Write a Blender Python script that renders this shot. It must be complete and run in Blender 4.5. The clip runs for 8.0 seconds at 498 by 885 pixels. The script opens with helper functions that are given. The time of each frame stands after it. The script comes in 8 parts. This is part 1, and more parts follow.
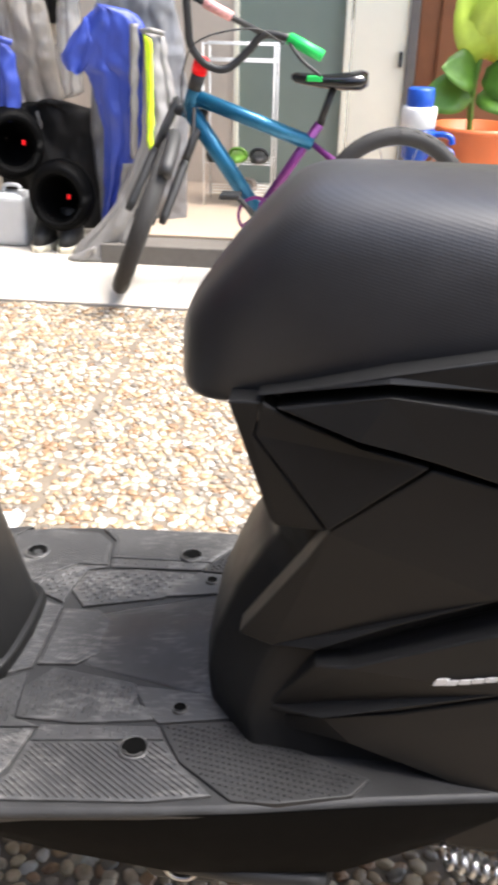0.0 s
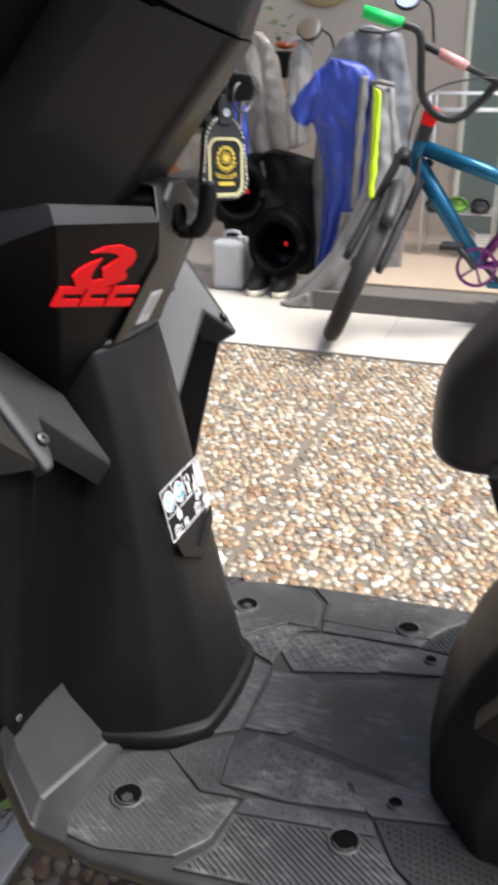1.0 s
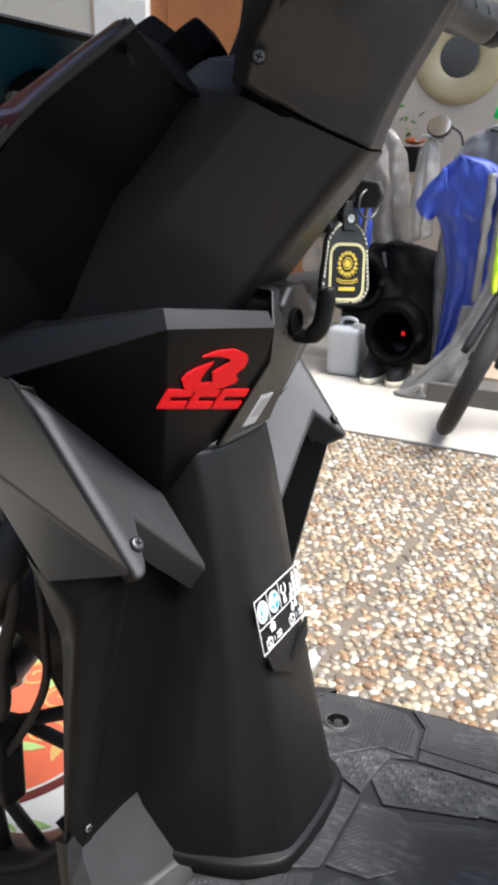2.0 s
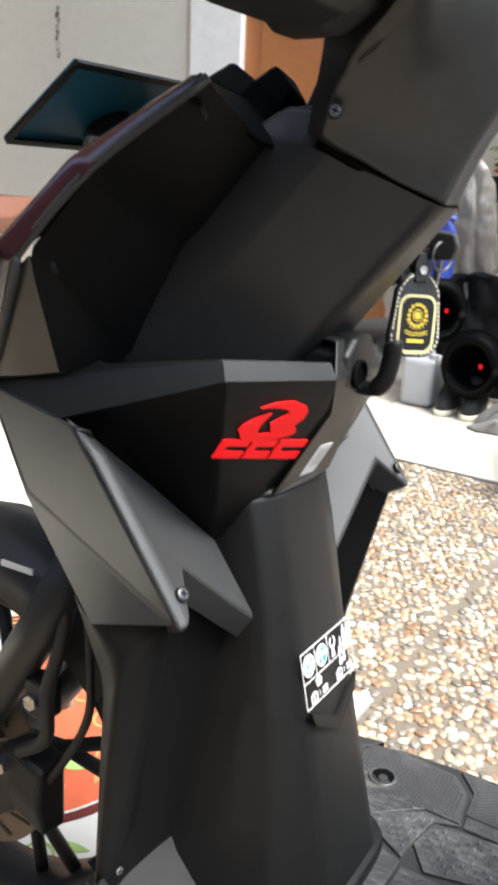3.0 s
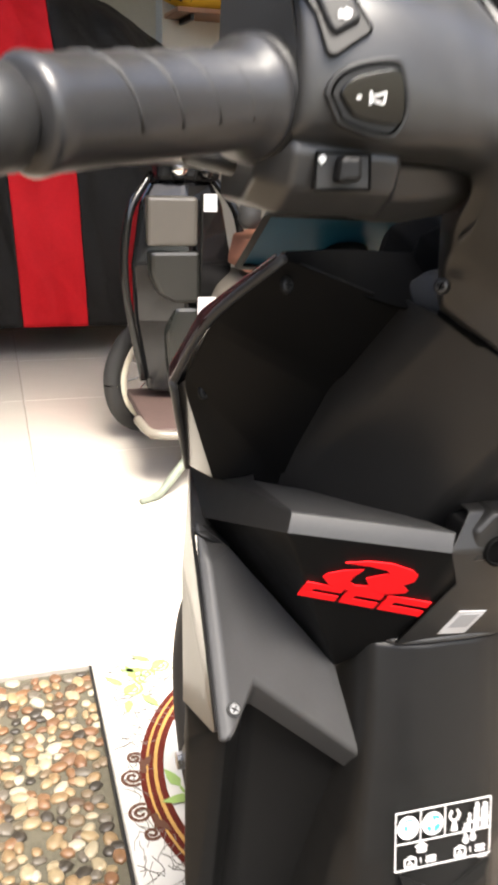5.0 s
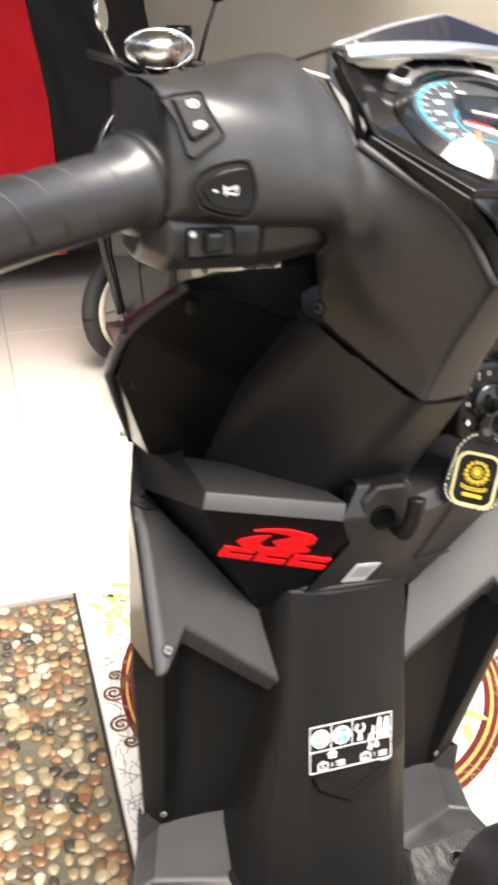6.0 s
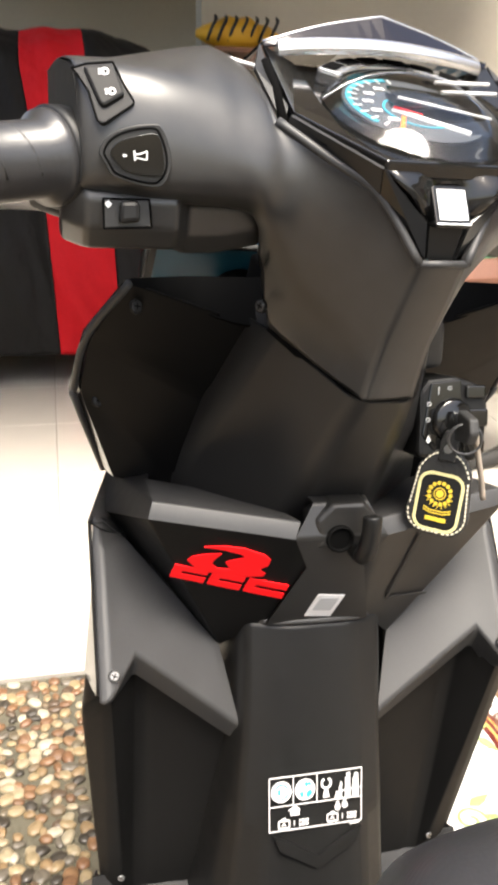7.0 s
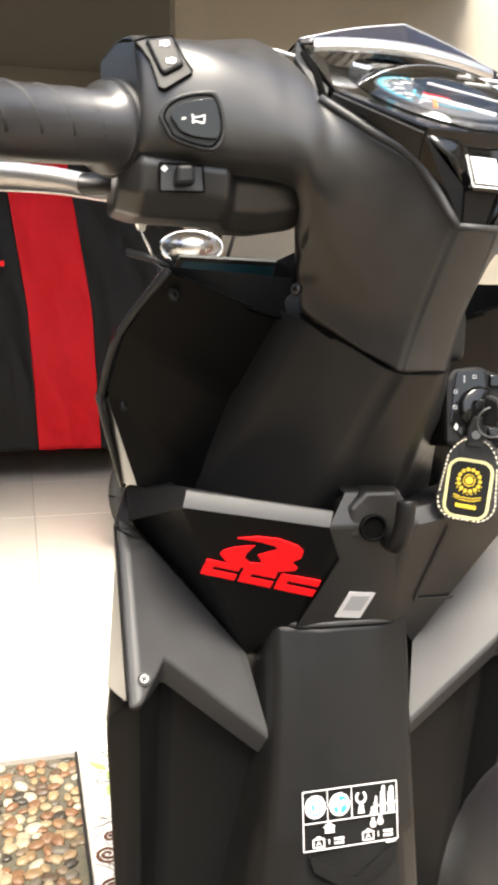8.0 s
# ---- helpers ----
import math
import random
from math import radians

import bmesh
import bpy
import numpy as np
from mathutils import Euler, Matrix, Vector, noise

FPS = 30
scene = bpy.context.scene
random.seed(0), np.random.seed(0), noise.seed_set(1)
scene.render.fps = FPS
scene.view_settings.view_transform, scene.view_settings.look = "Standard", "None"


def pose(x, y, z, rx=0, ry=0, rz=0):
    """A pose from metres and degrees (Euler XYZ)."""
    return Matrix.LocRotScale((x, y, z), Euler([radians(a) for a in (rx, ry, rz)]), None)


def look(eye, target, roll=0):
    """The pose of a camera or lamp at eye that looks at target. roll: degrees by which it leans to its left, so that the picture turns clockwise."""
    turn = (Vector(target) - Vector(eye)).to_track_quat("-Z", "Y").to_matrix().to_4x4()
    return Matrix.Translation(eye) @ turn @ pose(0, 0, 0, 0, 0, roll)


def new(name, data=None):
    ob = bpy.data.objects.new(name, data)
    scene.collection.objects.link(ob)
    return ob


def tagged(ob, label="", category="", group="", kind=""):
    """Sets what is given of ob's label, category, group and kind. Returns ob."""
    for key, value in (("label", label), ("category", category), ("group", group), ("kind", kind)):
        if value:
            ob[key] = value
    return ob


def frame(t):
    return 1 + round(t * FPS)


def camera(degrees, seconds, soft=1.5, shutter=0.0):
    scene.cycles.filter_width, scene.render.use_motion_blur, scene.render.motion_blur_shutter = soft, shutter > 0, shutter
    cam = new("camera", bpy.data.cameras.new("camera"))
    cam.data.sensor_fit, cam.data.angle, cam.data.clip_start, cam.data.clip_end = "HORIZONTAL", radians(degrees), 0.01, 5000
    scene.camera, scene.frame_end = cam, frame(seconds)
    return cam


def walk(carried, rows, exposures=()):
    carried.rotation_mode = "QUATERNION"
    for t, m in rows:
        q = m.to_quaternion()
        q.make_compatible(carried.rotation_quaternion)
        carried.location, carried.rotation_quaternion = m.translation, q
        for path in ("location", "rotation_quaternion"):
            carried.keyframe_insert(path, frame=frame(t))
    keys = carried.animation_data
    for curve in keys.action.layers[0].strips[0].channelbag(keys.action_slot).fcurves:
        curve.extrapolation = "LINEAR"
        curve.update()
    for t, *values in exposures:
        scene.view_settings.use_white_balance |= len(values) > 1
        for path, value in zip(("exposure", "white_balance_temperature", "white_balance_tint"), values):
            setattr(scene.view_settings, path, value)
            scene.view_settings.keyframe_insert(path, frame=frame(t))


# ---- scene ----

import itertools
from mathutils.bvhtree import BVHTree

# ---------------------------------------------------------------- camera
cam = camera(33.1, 8.0, 3.6, 0.4)
PATH = [
    (0.0, (0.2220, -0.6411, 0.8660), (61.87, -1.04, 6.24)),
    (0.5, (0.1867, -0.6226, 0.8599), (62.54, 0.14, 12.48)),
    (1.0, (0.1700, -0.6041, 0.8612), (64.83, 0.66, 19.62)),
    (1.5, (0.1580, -0.5767, 0.8676), (67.85, -0.02, 25.04)),
    (1.7, (0.1564, -0.5723, 0.8722), (68.87, -0.31, 26.45)),
    (2.8, (0.1562, -0.5580, 0.8752), (71.57, -1.45, 31.61)),
    (3.0, (0.1564, -0.5487, 0.8944), (71.11, -2.18, 33.60)),
    (3.5, (0.1615, -0.4604, 0.9198), (69.18, -2.67, 42.40)),
    (4.0, (0.1711, -0.3543, 0.9452), (68.40, -3.18, 54.95)),
    (4.5, (0.2139, -0.3175, 0.9491), (70.11, -2.07, 68.00)),
    (4.7, (0.2597, -0.3026, 0.9611), (70.98, -1.73, 72.25)),
    (5.8, (0.4197, -0.3064, 1.1128), (64.88, -1.45, 72.67)),
    (6.0, (0.4120, -0.2700, 1.0989), (63.54, -0.86, 72.40)),
    (6.5, (0.4193, -0.2122, 1.0583), (64.97, 0.01, 75.06)),
    (7.0, (0.4503, -0.1877, 1.0181), (71.41, -0.82, 77.19)),
    (7.5, (0.4754, -0.2009, 0.9718), (76.66, -0.77, 76.12)),
    (8.0, (0.4704, -0.2426, 0.9273), (79.20, -0.60, 74.88)),
]
EXPOSURES = [(0.0, 1.98, 6300, 10), (0.5, 1.38, 6280, 10), (1.0, 1.24, 6080, 9), (1.7, 1.28, 5900, 8), (3.0, 1.66, 6050, 6), (3.5, 1.92, 6100, 6), (4.0, 2.18, 6450, 7), (4.5, 2.12, 6600, 9), (6.0, 1.75, 6750, 9), (8.0, 1.90, 6850, 8)]
walk(cam, [(t, pose(*p, *r)) for t, p, r in PATH], EXPOSURES)

# ---------------------------------------------------------------- light
world = bpy.data.worlds.new("sky")
scene.world = world
world.use_nodes = True
wn = world.node_tree.nodes
sky = wn.new("ShaderNodeTexSky")
sky.sky_type, sky.sun_disc = "NISHITA", False
sky.dust_density, sky.ozone_density = 4.0, 0.4
sky.sun_elevation, sky.sun_rotation = radians(62), radians(90)
wn["Background"].inputs["Strength"].default_value = 0.15
world.node_tree.links.new(sky.outputs[0], wn["Background"].inputs["Color"])
sun = new("sun", bpy.data.lights.new("sun", "SUN"))
sun.data.energy, sun.data.angle, sun.data.color = 3.0, radians(30), (1.0, 0.955, 0.89)
sun.matrix_world = look((2.2, 0.3, 4.5), (0, 0, 0))

# ---------------------------------------------------------------- materials
def material(name, colour, rough=0.5, metal=0.0, spread=0.12, scale=60.0, bump=0.15, spec=0.5, coat=0.0, depth=0.001):
    """A surface with colour variation at two scales, uneven gloss and fine relief."""
    m = bpy.data.materials.new(name)
    m.use_nodes = True
    n, l = m.node_tree.nodes, m.node_tree.links
    b = n["Principled BSDF"]
    b.inputs["Metallic"].default_value = metal
    b.inputs["Specular IOR Level"].default_value = spec
    b.inputs["Coat Weight"].default_value = coat
    b.inputs["Coat Roughness"].default_value = 0.05
    co = n.new("ShaderNodeTexCoord")
    fine, broad = n.new("ShaderNodeTexNoise"), n.new("ShaderNodeTexNoise")
    fine.inputs["Scale"].default_value, fine.inputs["Detail"].default_value = scale, 6
    broad.inputs["Scale"].default_value, broad.inputs["Detail"].default_value = scale / 14, 3
    for t in (fine, broad):
        l.new(co.outputs["Object"], t.inputs["Vector"])
    mix = n.new("ShaderNodeMath")
    mix.operation = "MULTIPLY_ADD"
    l.new(fine.outputs[0], mix.inputs[0])
    mix.inputs[1].default_value = 0.45
    l.new(broad.outputs[0], mix.inputs[2])
    ramp = n.new("ShaderNodeValToRGB")
    c = Vector(colour)
    ramp.color_ramp.elements[0].position, ramp.color_ramp.elements[1].position = 0.4, 1.05
    ramp.color_ramp.elements[0].color = (*[max(0, v * (1 - spread)) for v in c], 1)
    ramp.color_ramp.elements[1].color = (*[min(1, v * (1 + spread)) for v in c], 1)
    l.new(mix.outputs[0], ramp.inputs[0])
    l.new(ramp.outputs[0], b.inputs["Base Color"])
    rr = n.new("ShaderNodeMapRange")
    rr.inputs["To Min"].default_value, rr.inputs["To Max"].default_value = max(0.02, rough - 0.07), min(1, rough + 0.07)
    l.new(broad.outputs[0], rr.inputs["Value"])
    l.new(rr.outputs[0], b.inputs["Roughness"])
    if bump:
        bp = n.new("ShaderNodeBump")
        bp.inputs["Strength"].default_value, bp.inputs["Distance"].default_value = bump, depth
        l.new(fine.outputs[0], bp.inputs["Height"])
        l.new(bp.outputs[0], b.inputs["Normal"])
    return m


def ribbed(m, direction, count, strength, distance=0.001, kind="SAW"):
    """Adds fine parallel ribs to a material's relief."""
    n, l = m.node_tree.nodes, m.node_tree.links
    co, w = n.new("ShaderNodeTexCoord"), n.new("ShaderNodeTexWave")
    mp = n.new("ShaderNodeMapping")
    mp.inputs["Rotation"].default_value = [radians(a) for a in direction]
    w.inputs["Scale"].default_value, w.inputs["Distortion"].default_value = count, 0.3
    w.wave_profile = kind
    l.new(co.outputs["Object"], mp.inputs[0])
    l.new(mp.outputs[0], w.inputs["Vector"])
    bp = n.new("ShaderNodeBump")
    bp.inputs["Strength"].default_value, bp.inputs["Distance"].default_value = strength, distance
    l.new(w.outputs["Fac"], bp.inputs["Height"])
    b = n["Principled BSDF"]
    for link in list(l):
        if link.to_socket == b.inputs["Normal"]:
            l.new(link.from_node.outputs[0], bp.inputs["Normal"])
    l.new(bp.outputs[0], b.inputs["Normal"])
    return m


def varied(name, stops, rough=0.35, per_object=True, spec=0.5, bump=0.2):
    """Pieces of many colours: each piece takes its own from the ramp."""
    m = bpy.data.materials.new(name)
    m.use_nodes = True
    n, l = m.node_tree.nodes, m.node_tree.links
    b = n["Principled BSDF"]
    b.inputs["Roughness"].default_value = rough
    b.inputs["Specular IOR Level"].default_value = spec
    src = n.new("ShaderNodeObjectInfo") if per_object else n.new("ShaderNodeNewGeometry")
    out = src.outputs["Random"] if per_object else src.outputs["Random Per Island"]
    ramp = n.new("ShaderNodeValToRGB")
    ramp.color_ramp.interpolation = "CONSTANT"
    e = ramp.color_ramp.elements
    while len(e) < len(stops):
        e.new(0.5)
    for i, c in enumerate(stops):
        e[i].position, e[i].color = i / len(stops), (*c, 1)
    l.new(out, ramp.inputs[0])
    co, noise_t = n.new("ShaderNodeTexCoord"), n.new("ShaderNodeTexNoise")
    noise_t.inputs["Scale"].default_value = 90
    l.new(co.outputs["Object"], noise_t.inputs["Vector"])
    mx = n.new("ShaderNodeMix")
    mx.data_type, mx.blend_type = "RGBA", "OVERLAY"
    mx.inputs["Factor"].default_value = 0.45
    l.new(ramp.outputs[0], mx.inputs["A"])
    l.new(noise_t.outputs[0], mx.inputs["B"])
    l.new(mx.outputs["Result"], b.inputs["Base Color"])
    bp = n.new("ShaderNodeBump")
    bp.inputs["Strength"].default_value, bp.inputs["Distance"].default_value = bump, 0.002
    l.new(noise_t.outputs[0], bp.inputs["Height"])
    l.new(bp.outputs[0], b.inputs["Normal"])
    return m


def creased(m, scale, strength, distance):
    """Adds broad soft creases to a cloth's relief."""
    n, l = m.node_tree.nodes, m.node_tree.links
    co, w, mp = n.new("ShaderNodeTexCoord"), n.new("ShaderNodeTexNoise"), n.new("ShaderNodeMapping")
    mp.inputs["Scale"].default_value = (1.0, 1.0, 0.35)
    mp.inputs["Rotation"].default_value = (0.3, 0.35, 0.0)
    w.inputs["Scale"].default_value, w.inputs["Distortion"].default_value, w.inputs["Detail"].default_value = scale, 0.5, 3
    l.new(co.outputs["Object"], mp.inputs[0])
    l.new(mp.outputs[0], w.inputs["Vector"])
    bp = n.new("ShaderNodeBump")
    bp.inputs["Strength"].default_value, bp.inputs["Distance"].default_value = strength, distance
    l.new(w.outputs[0], bp.inputs["Height"])
    b = n["Principled BSDF"]
    for link in list(l):
        if link.to_socket == b.inputs["Normal"]:
            l.new(link.from_node.outputs[0], bp.inputs["Normal"])
    l.new(bp.outputs[0], b.inputs["Normal"])
    return m



PLASTIC = material("matte_black_plastic", (0.015, 0.0146, 0.0142), 0.40, scale=900, bump=0.10, depth=0.0004, spec=0.42)
COVER = material("satin_bar_cover", (0.024, 0.0237, 0.0232), 0.36, scale=900, bump=0.08, depth=0.0004, spec=0.6, spread=0.2)
PLASTIC_DARK = material("deep_black_plastic", (0.0065, 0.0065, 0.0065), 0.47, scale=900, bump=0.10, depth=0.0004, spec=0.28)
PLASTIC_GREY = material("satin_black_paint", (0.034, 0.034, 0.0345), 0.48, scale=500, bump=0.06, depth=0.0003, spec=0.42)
# Darker black carrying the shade in the pockets and on the near lid.
PLASTIC_SHADED = material("shaded_black_plastic", (0.0032, 0.0032, 0.0032), 0.45, scale=900, bump=0.05, depth=0.0004, spec=0.13)
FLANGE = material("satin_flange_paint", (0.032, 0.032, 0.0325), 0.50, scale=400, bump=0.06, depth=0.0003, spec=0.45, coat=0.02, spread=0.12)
GLOSS = material("gloss_black", (0.006, 0.006, 0.006), 0.10, scale=40, bump=0.0, spec=0.40, coat=0.10)
SMOKE = material("smoked_visor", (0.006, 0.005, 0.008), 0.14, scale=40, bump=0.0, spec=0.35)
SILVER = material("satin_silver_trim", (0.62, 0.62, 0.62), 0.22, 0.9, scale=300, bump=0.0)
MAROON = material("dark_red_gloss_paint", (0.034, 0.009, 0.0105), 0.2, scale=60, bump=0.0, coat=0.8)
RUBBER = material("black_rubber", (0.02, 0.02, 0.02), 0.6, scale=300, bump=0.3)
BODY = material("body_black", (0.0085, 0.0085, 0.0087), 0.5, scale=900, bump=0.08, depth=0.0004, spec=0.28)
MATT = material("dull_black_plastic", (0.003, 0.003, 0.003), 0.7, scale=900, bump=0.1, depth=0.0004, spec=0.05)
LEG_DARK = material("deep_leg_black", (0.0042, 0.0042, 0.0042), 0.48, scale=900, bump=0.10, depth=0.0004, spec=0.20)
LEG = material("column_black", (0.0075, 0.0075, 0.0075), 0.44, scale=900, bump=0.10, depth=0.0004, spec=0.30)
SIDE = material("satin_side_paint", (0.030, 0.029, 0.028), 0.30, scale=300, bump=0.03, depth=0.0003, spec=0.75, coat=0.25)
TOE = material("worn_black_plastic", (0.019, 0.019, 0.0195), 0.5, scale=400, bump=0.15, depth=0.0005, spec=0.40, spread=0.35)
def dusty(m, dust, scale, low, high):
    """Pale dust and scuffs that lie in patches and short streaks."""
    n, l = m.node_tree.nodes, m.node_tree.links
    b = n["Principled BSDF"]
    co, t1, t2, mp = n.new("ShaderNodeTexCoord"), n.new("ShaderNodeTexNoise"), n.new("ShaderNodeTexNoise"), n.new("ShaderNodeMapping")
    mp.inputs["Scale"].default_value = (1.0, 4.0, 1.0)
    mp.inputs["Rotation"].default_value = (0, 0, 0.5)
    l.new(co.outputs["Object"], mp.inputs[0])
    l.new(mp.outputs[0], t1.inputs["Vector"])
    l.new(co.outputs["Object"], t2.inputs["Vector"])
    t1.inputs["Scale"].default_value, t1.inputs["Detail"].default_value = scale * 4, 8
    t2.inputs["Scale"].default_value, t2.inputs["Detail"].default_value = scale, 4
    mul = n.new("ShaderNodeMath")
    mul.operation = "MULTIPLY"
    l.new(t1.outputs[0], mul.inputs[0])
    l.new(t2.outputs[0], mul.inputs[1])
    rr = n.new("ShaderNodeMapRange")
    rr.inputs["From Min"].default_value, rr.inputs["From Max"].default_value = low, high
    l.new(mul.outputs[0], rr.inputs["Value"])
    mx = n.new("ShaderNodeMix")
    mx.data_type = "RGBA"
    mx.inputs["B"].default_value = (*dust, 1)
    for link in list(l):
        if link.to_socket == b.inputs["Base Color"]:
            l.new(link.from_socket, mx.inputs["A"])
    l.new(rr.outputs[0], mx.inputs["Factor"])
    l.new(mx.outputs["Result"], b.inputs["Base Color"])
    return m


HOLE = material("hole_black", (0.002, 0.002, 0.002), 0.9, bump=0.0, spec=0.05)
GRIP = ribbed(material("rubber_grip", (0.022, 0.022, 0.023), 0.33, scale=300, bump=0.1), (0, 0, 60), 180, 0.25, 0.0005)
TYRE = material("tyre_rubber", (0.022, 0.021, 0.02), 0.75, scale=120, bump=0.4)
VINYL = ribbed(material("seat_vinyl", (0.022, 0.022, 0.024), 0.42, scale=500, bump=0.15, depth=0.0005), (0, 82, 8), 150, 0.12, 0.0005, "SIN")
MAT_PLAIN = material("worn_floor_plastic", (0.036, 0.036, 0.0368), 0.44, scale=70, bump=0.15, spread=0.4, spec=0.6)
dusty(MAT_PLAIN, (0.14, 0.136, 0.132), 16, 0.25, 0.50)
STEEL = material("brushed_steel", (0.55, 0.55, 0.55), 0.28, 1.0, scale=200, bump=0.05)
SCREW_STEEL = material("dull_screw_steel", (0.13, 0.13, 0.13), 0.45, 1.0, scale=300, bump=0.08)
CHROME = material("chrome", (0.8, 0.8, 0.8), 0.08, 1.0, bump=0.0)
LEVER_ALLOY = material("bright_lever_alloy", (0.88, 0.88, 0.88), 0.34, 1.0, scale=200, bump=0.03)
ALLOY = material("grey_cast_alloy", (0.18, 0.18, 0.18), 0.4, 0.7, scale=150, bump=0.2)
DARK_METAL = material("dark_metal", (0.028, 0.028, 0.028), 0.5, 0.4, scale=120, bump=0.2)
WHITE = material("white_print", (0.66, 0.66, 0.66), 0.5, bump=0.0, spread=0.03)
RED = material("red_decal", (0.85, 0.008, 0.012), 0.55, bump=0.0, spread=0.05, spec=0.2)
CYAN = material("cyan_print", (0.03, 0.27, 0.36), 0.5, bump=0.0)
BLUE_PLATE = material("blue_plate", (0.018, 0.135, 0.23), 0.3, scale=90, bump=0.05)
LEATHER = material("black_leather", (0.012, 0.012, 0.012), 0.45, scale=300, bump=0.4)
GOLD = material("yellow_print", (0.58, 0.42, 0.04), 0.45, bump=0.0)
PALE_YELLOW = material("pale_yellow_print", (0.54, 0.50, 0.25), 0.5, bump=0.0)
CREAM = material("cream_stitching", (0.75, 0.7, 0.55), 0.7, scale=300, bump=0.3)
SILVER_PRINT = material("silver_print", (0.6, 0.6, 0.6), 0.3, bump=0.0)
WALL_CREAM = material("cream_wall_paint", (0.40, 0.362, 0.30), 0.8, scale=25, bump=0.15, spread=0.06)
WALL_PALE = material("pale_wall_paint", (0.66, 0.625, 0.56), 0.8, scale=18, bump=0.2, spread=0.08)
# Dark surface for the added south wall, keeps its bounce light low.
BLOCKER_DARK = material("dark_blocker_wall", (0.07, 0.066, 0.06), 0.85, scale=14, bump=0.4, spread=0.35)
WALL_TAN = material("tan_wall_paint", (0.55, 0.47, 0.37), 0.8, scale=25, bump=0.15, spread=0.07)
CEMENT = material("cement_bed", (0.080, 0.072, 0.050), 0.9, scale=90, bump=0.8, spread=0.3, depth=0.004)
CEMENT_PALE = material("pale_cement", (0.12, 0.098, 0.074), 0.8, scale=120, bump=0.5, spread=0.25, depth=0.003)
TILE_CREAM = material("cream_floor_tile", (0.55, 0.515, 0.455), 0.22, scale=8, bump=0.02, spread=0.06)
TILE_WHITE = material("crackled_white_tile", (0.52, 0.515, 0.49), 0.25, scale=30, bump=0.05, spread=0.1)
GROUT = material("grey_grout", (0.3, 0.28, 0.25), 0.9, scale=80, bump=0.4)
STONE_GREY = material("grey_stone_sill", (0.12, 0.108, 0.096), 0.6, scale=30, bump=0.3, spread=0.3)
MARBLE_TAN = material("tan_marble", (0.5, 0.4, 0.3), 0.3, scale=6, bump=0.03, spread=0.15)
GLASS_GREEN = material("frosted_green_glass", (0.2, 0.24, 0.2), 0.35, scale=12, bump=0.05, spread=0.08)
# White paint with the warm light of a lit room tinted in.
TINTED_WHITE = material("yellow_tinted_white", (0.84, 0.80, 0.64), 0.4, scale=20, bump=0.05, spread=0.04)
WOOD_DARK = material("brown_wood", (0.2, 0.075, 0.03), 0.45, scale=14, bump=0.2, spread=0.3)
BLUE_CLOTH = material("blue_raincoat", (0.028, 0.055, 0.31), 0.5, scale=60, bump=0.2)
GREY_CLOTH = material("grey_raincoat", (0.22, 0.21, 0.20), 0.5, scale=60, bump=0.2)
NEON = material("neon_yellow_tape", (0.65, 0.9, 0.02), 0.5, bump=0.0)
PLASTIC_SHEET = material("cloudy_plastic_sheet", (0.30, 0.272, 0.235), 0.16, scale=20, bump=0.3, spread=0.3, spec=0.8)
CLEAR_SHEET = material("clear_plastic_sheet", (0.44, 0.43, 0.41), 0.14, scale=20, bump=0.3, spread=0.2, spec=0.8)
for m_, a_ in ((PLASTIC_SHEET, 0.72), (CLEAR_SHEET, 0.5)):
    m_.node_tree.nodes["Principled BSDF"].inputs["Alpha"].default_value = a_
BLACK_CLOTH = material("black_car_cover", (0.0105, 0.0098, 0.0092), 0.7, scale=80, bump=0.3, spec=0.2)
RED_CLOTH = material("red_car_cover", (0.50, 0.010, 0.016), 0.7, scale=80, bump=0.3, spec=0.15)
TEAL = material("teal_metallic_paint", (0.012, 0.11, 0.2), 0.3, 0.4, scale=120, bump=0.02, spread=0.3)
PURPLE = material("purple_metallic_paint", (0.16, 0.03, 0.16), 0.3, 0.4, scale=120, bump=0.02, spread=0.3)
GREEN_GRIP = material("green_rubber", (0.02, 0.55, 0.1), 0.5, bump=0.1)
TERRACOTTA = material("orange_plastic_pot", (0.6, 0.13, 0.03), 0.45, scale=30, bump=0.05)
BLUE_PLASTIC = material("blue_plastic", (0.01, 0.07, 0.4), 0.35, bump=0.02)
WHITE_PLASTIC = material("white_plastic", (0.75, 0.75, 0.72), 0.35, bump=0.02)
LEAF = material("green_leaf", (0.09, 0.2, 0.02), 0.45, scale=30, bump=0.2, spread=0.4)
LEAF_LIGHT = material("lime_leaf", (0.42, 0.55, 0.06), 0.45, scale=30, bump=0.2, spread=0.3)
BEIGE = material("beige_body_plastic", (0.32, 0.27, 0.22), 0.4, scale=40, bump=0.05)
RED_TILE = material("red_tile_print", (0.085, 0.016, 0.012), 0.25, scale=40, bump=0.02, spread=0.3)
GOLD_TILE = material("gold_tile_print", (0.42, 0.25, 0.08), 0.25, scale=40, bump=0.02, spread=0.2)
GREEN_TILE = material("green_tile_print", (0.25, 0.36, 0.12), 0.25, scale=40, bump=0.02, spread=0.3)
BROWN_TILE = material("brown_tile_print", (0.1, 0.05, 0.035), 0.25, scale=40, bump=0.02)
for cloth, sc, dist in ((BLACK_CLOTH, 3.5, 0.09), (RED_CLOTH, 3.5, 0.09), (PLASTIC_SHEET, 22, 0.05), (CLEAR_SHEET, 22, 0.05), (BLUE_CLOTH, 14, 0.02), (GREY_CLOTH, 14, 0.02)):
    creased(cloth, sc, 0.55, dist)
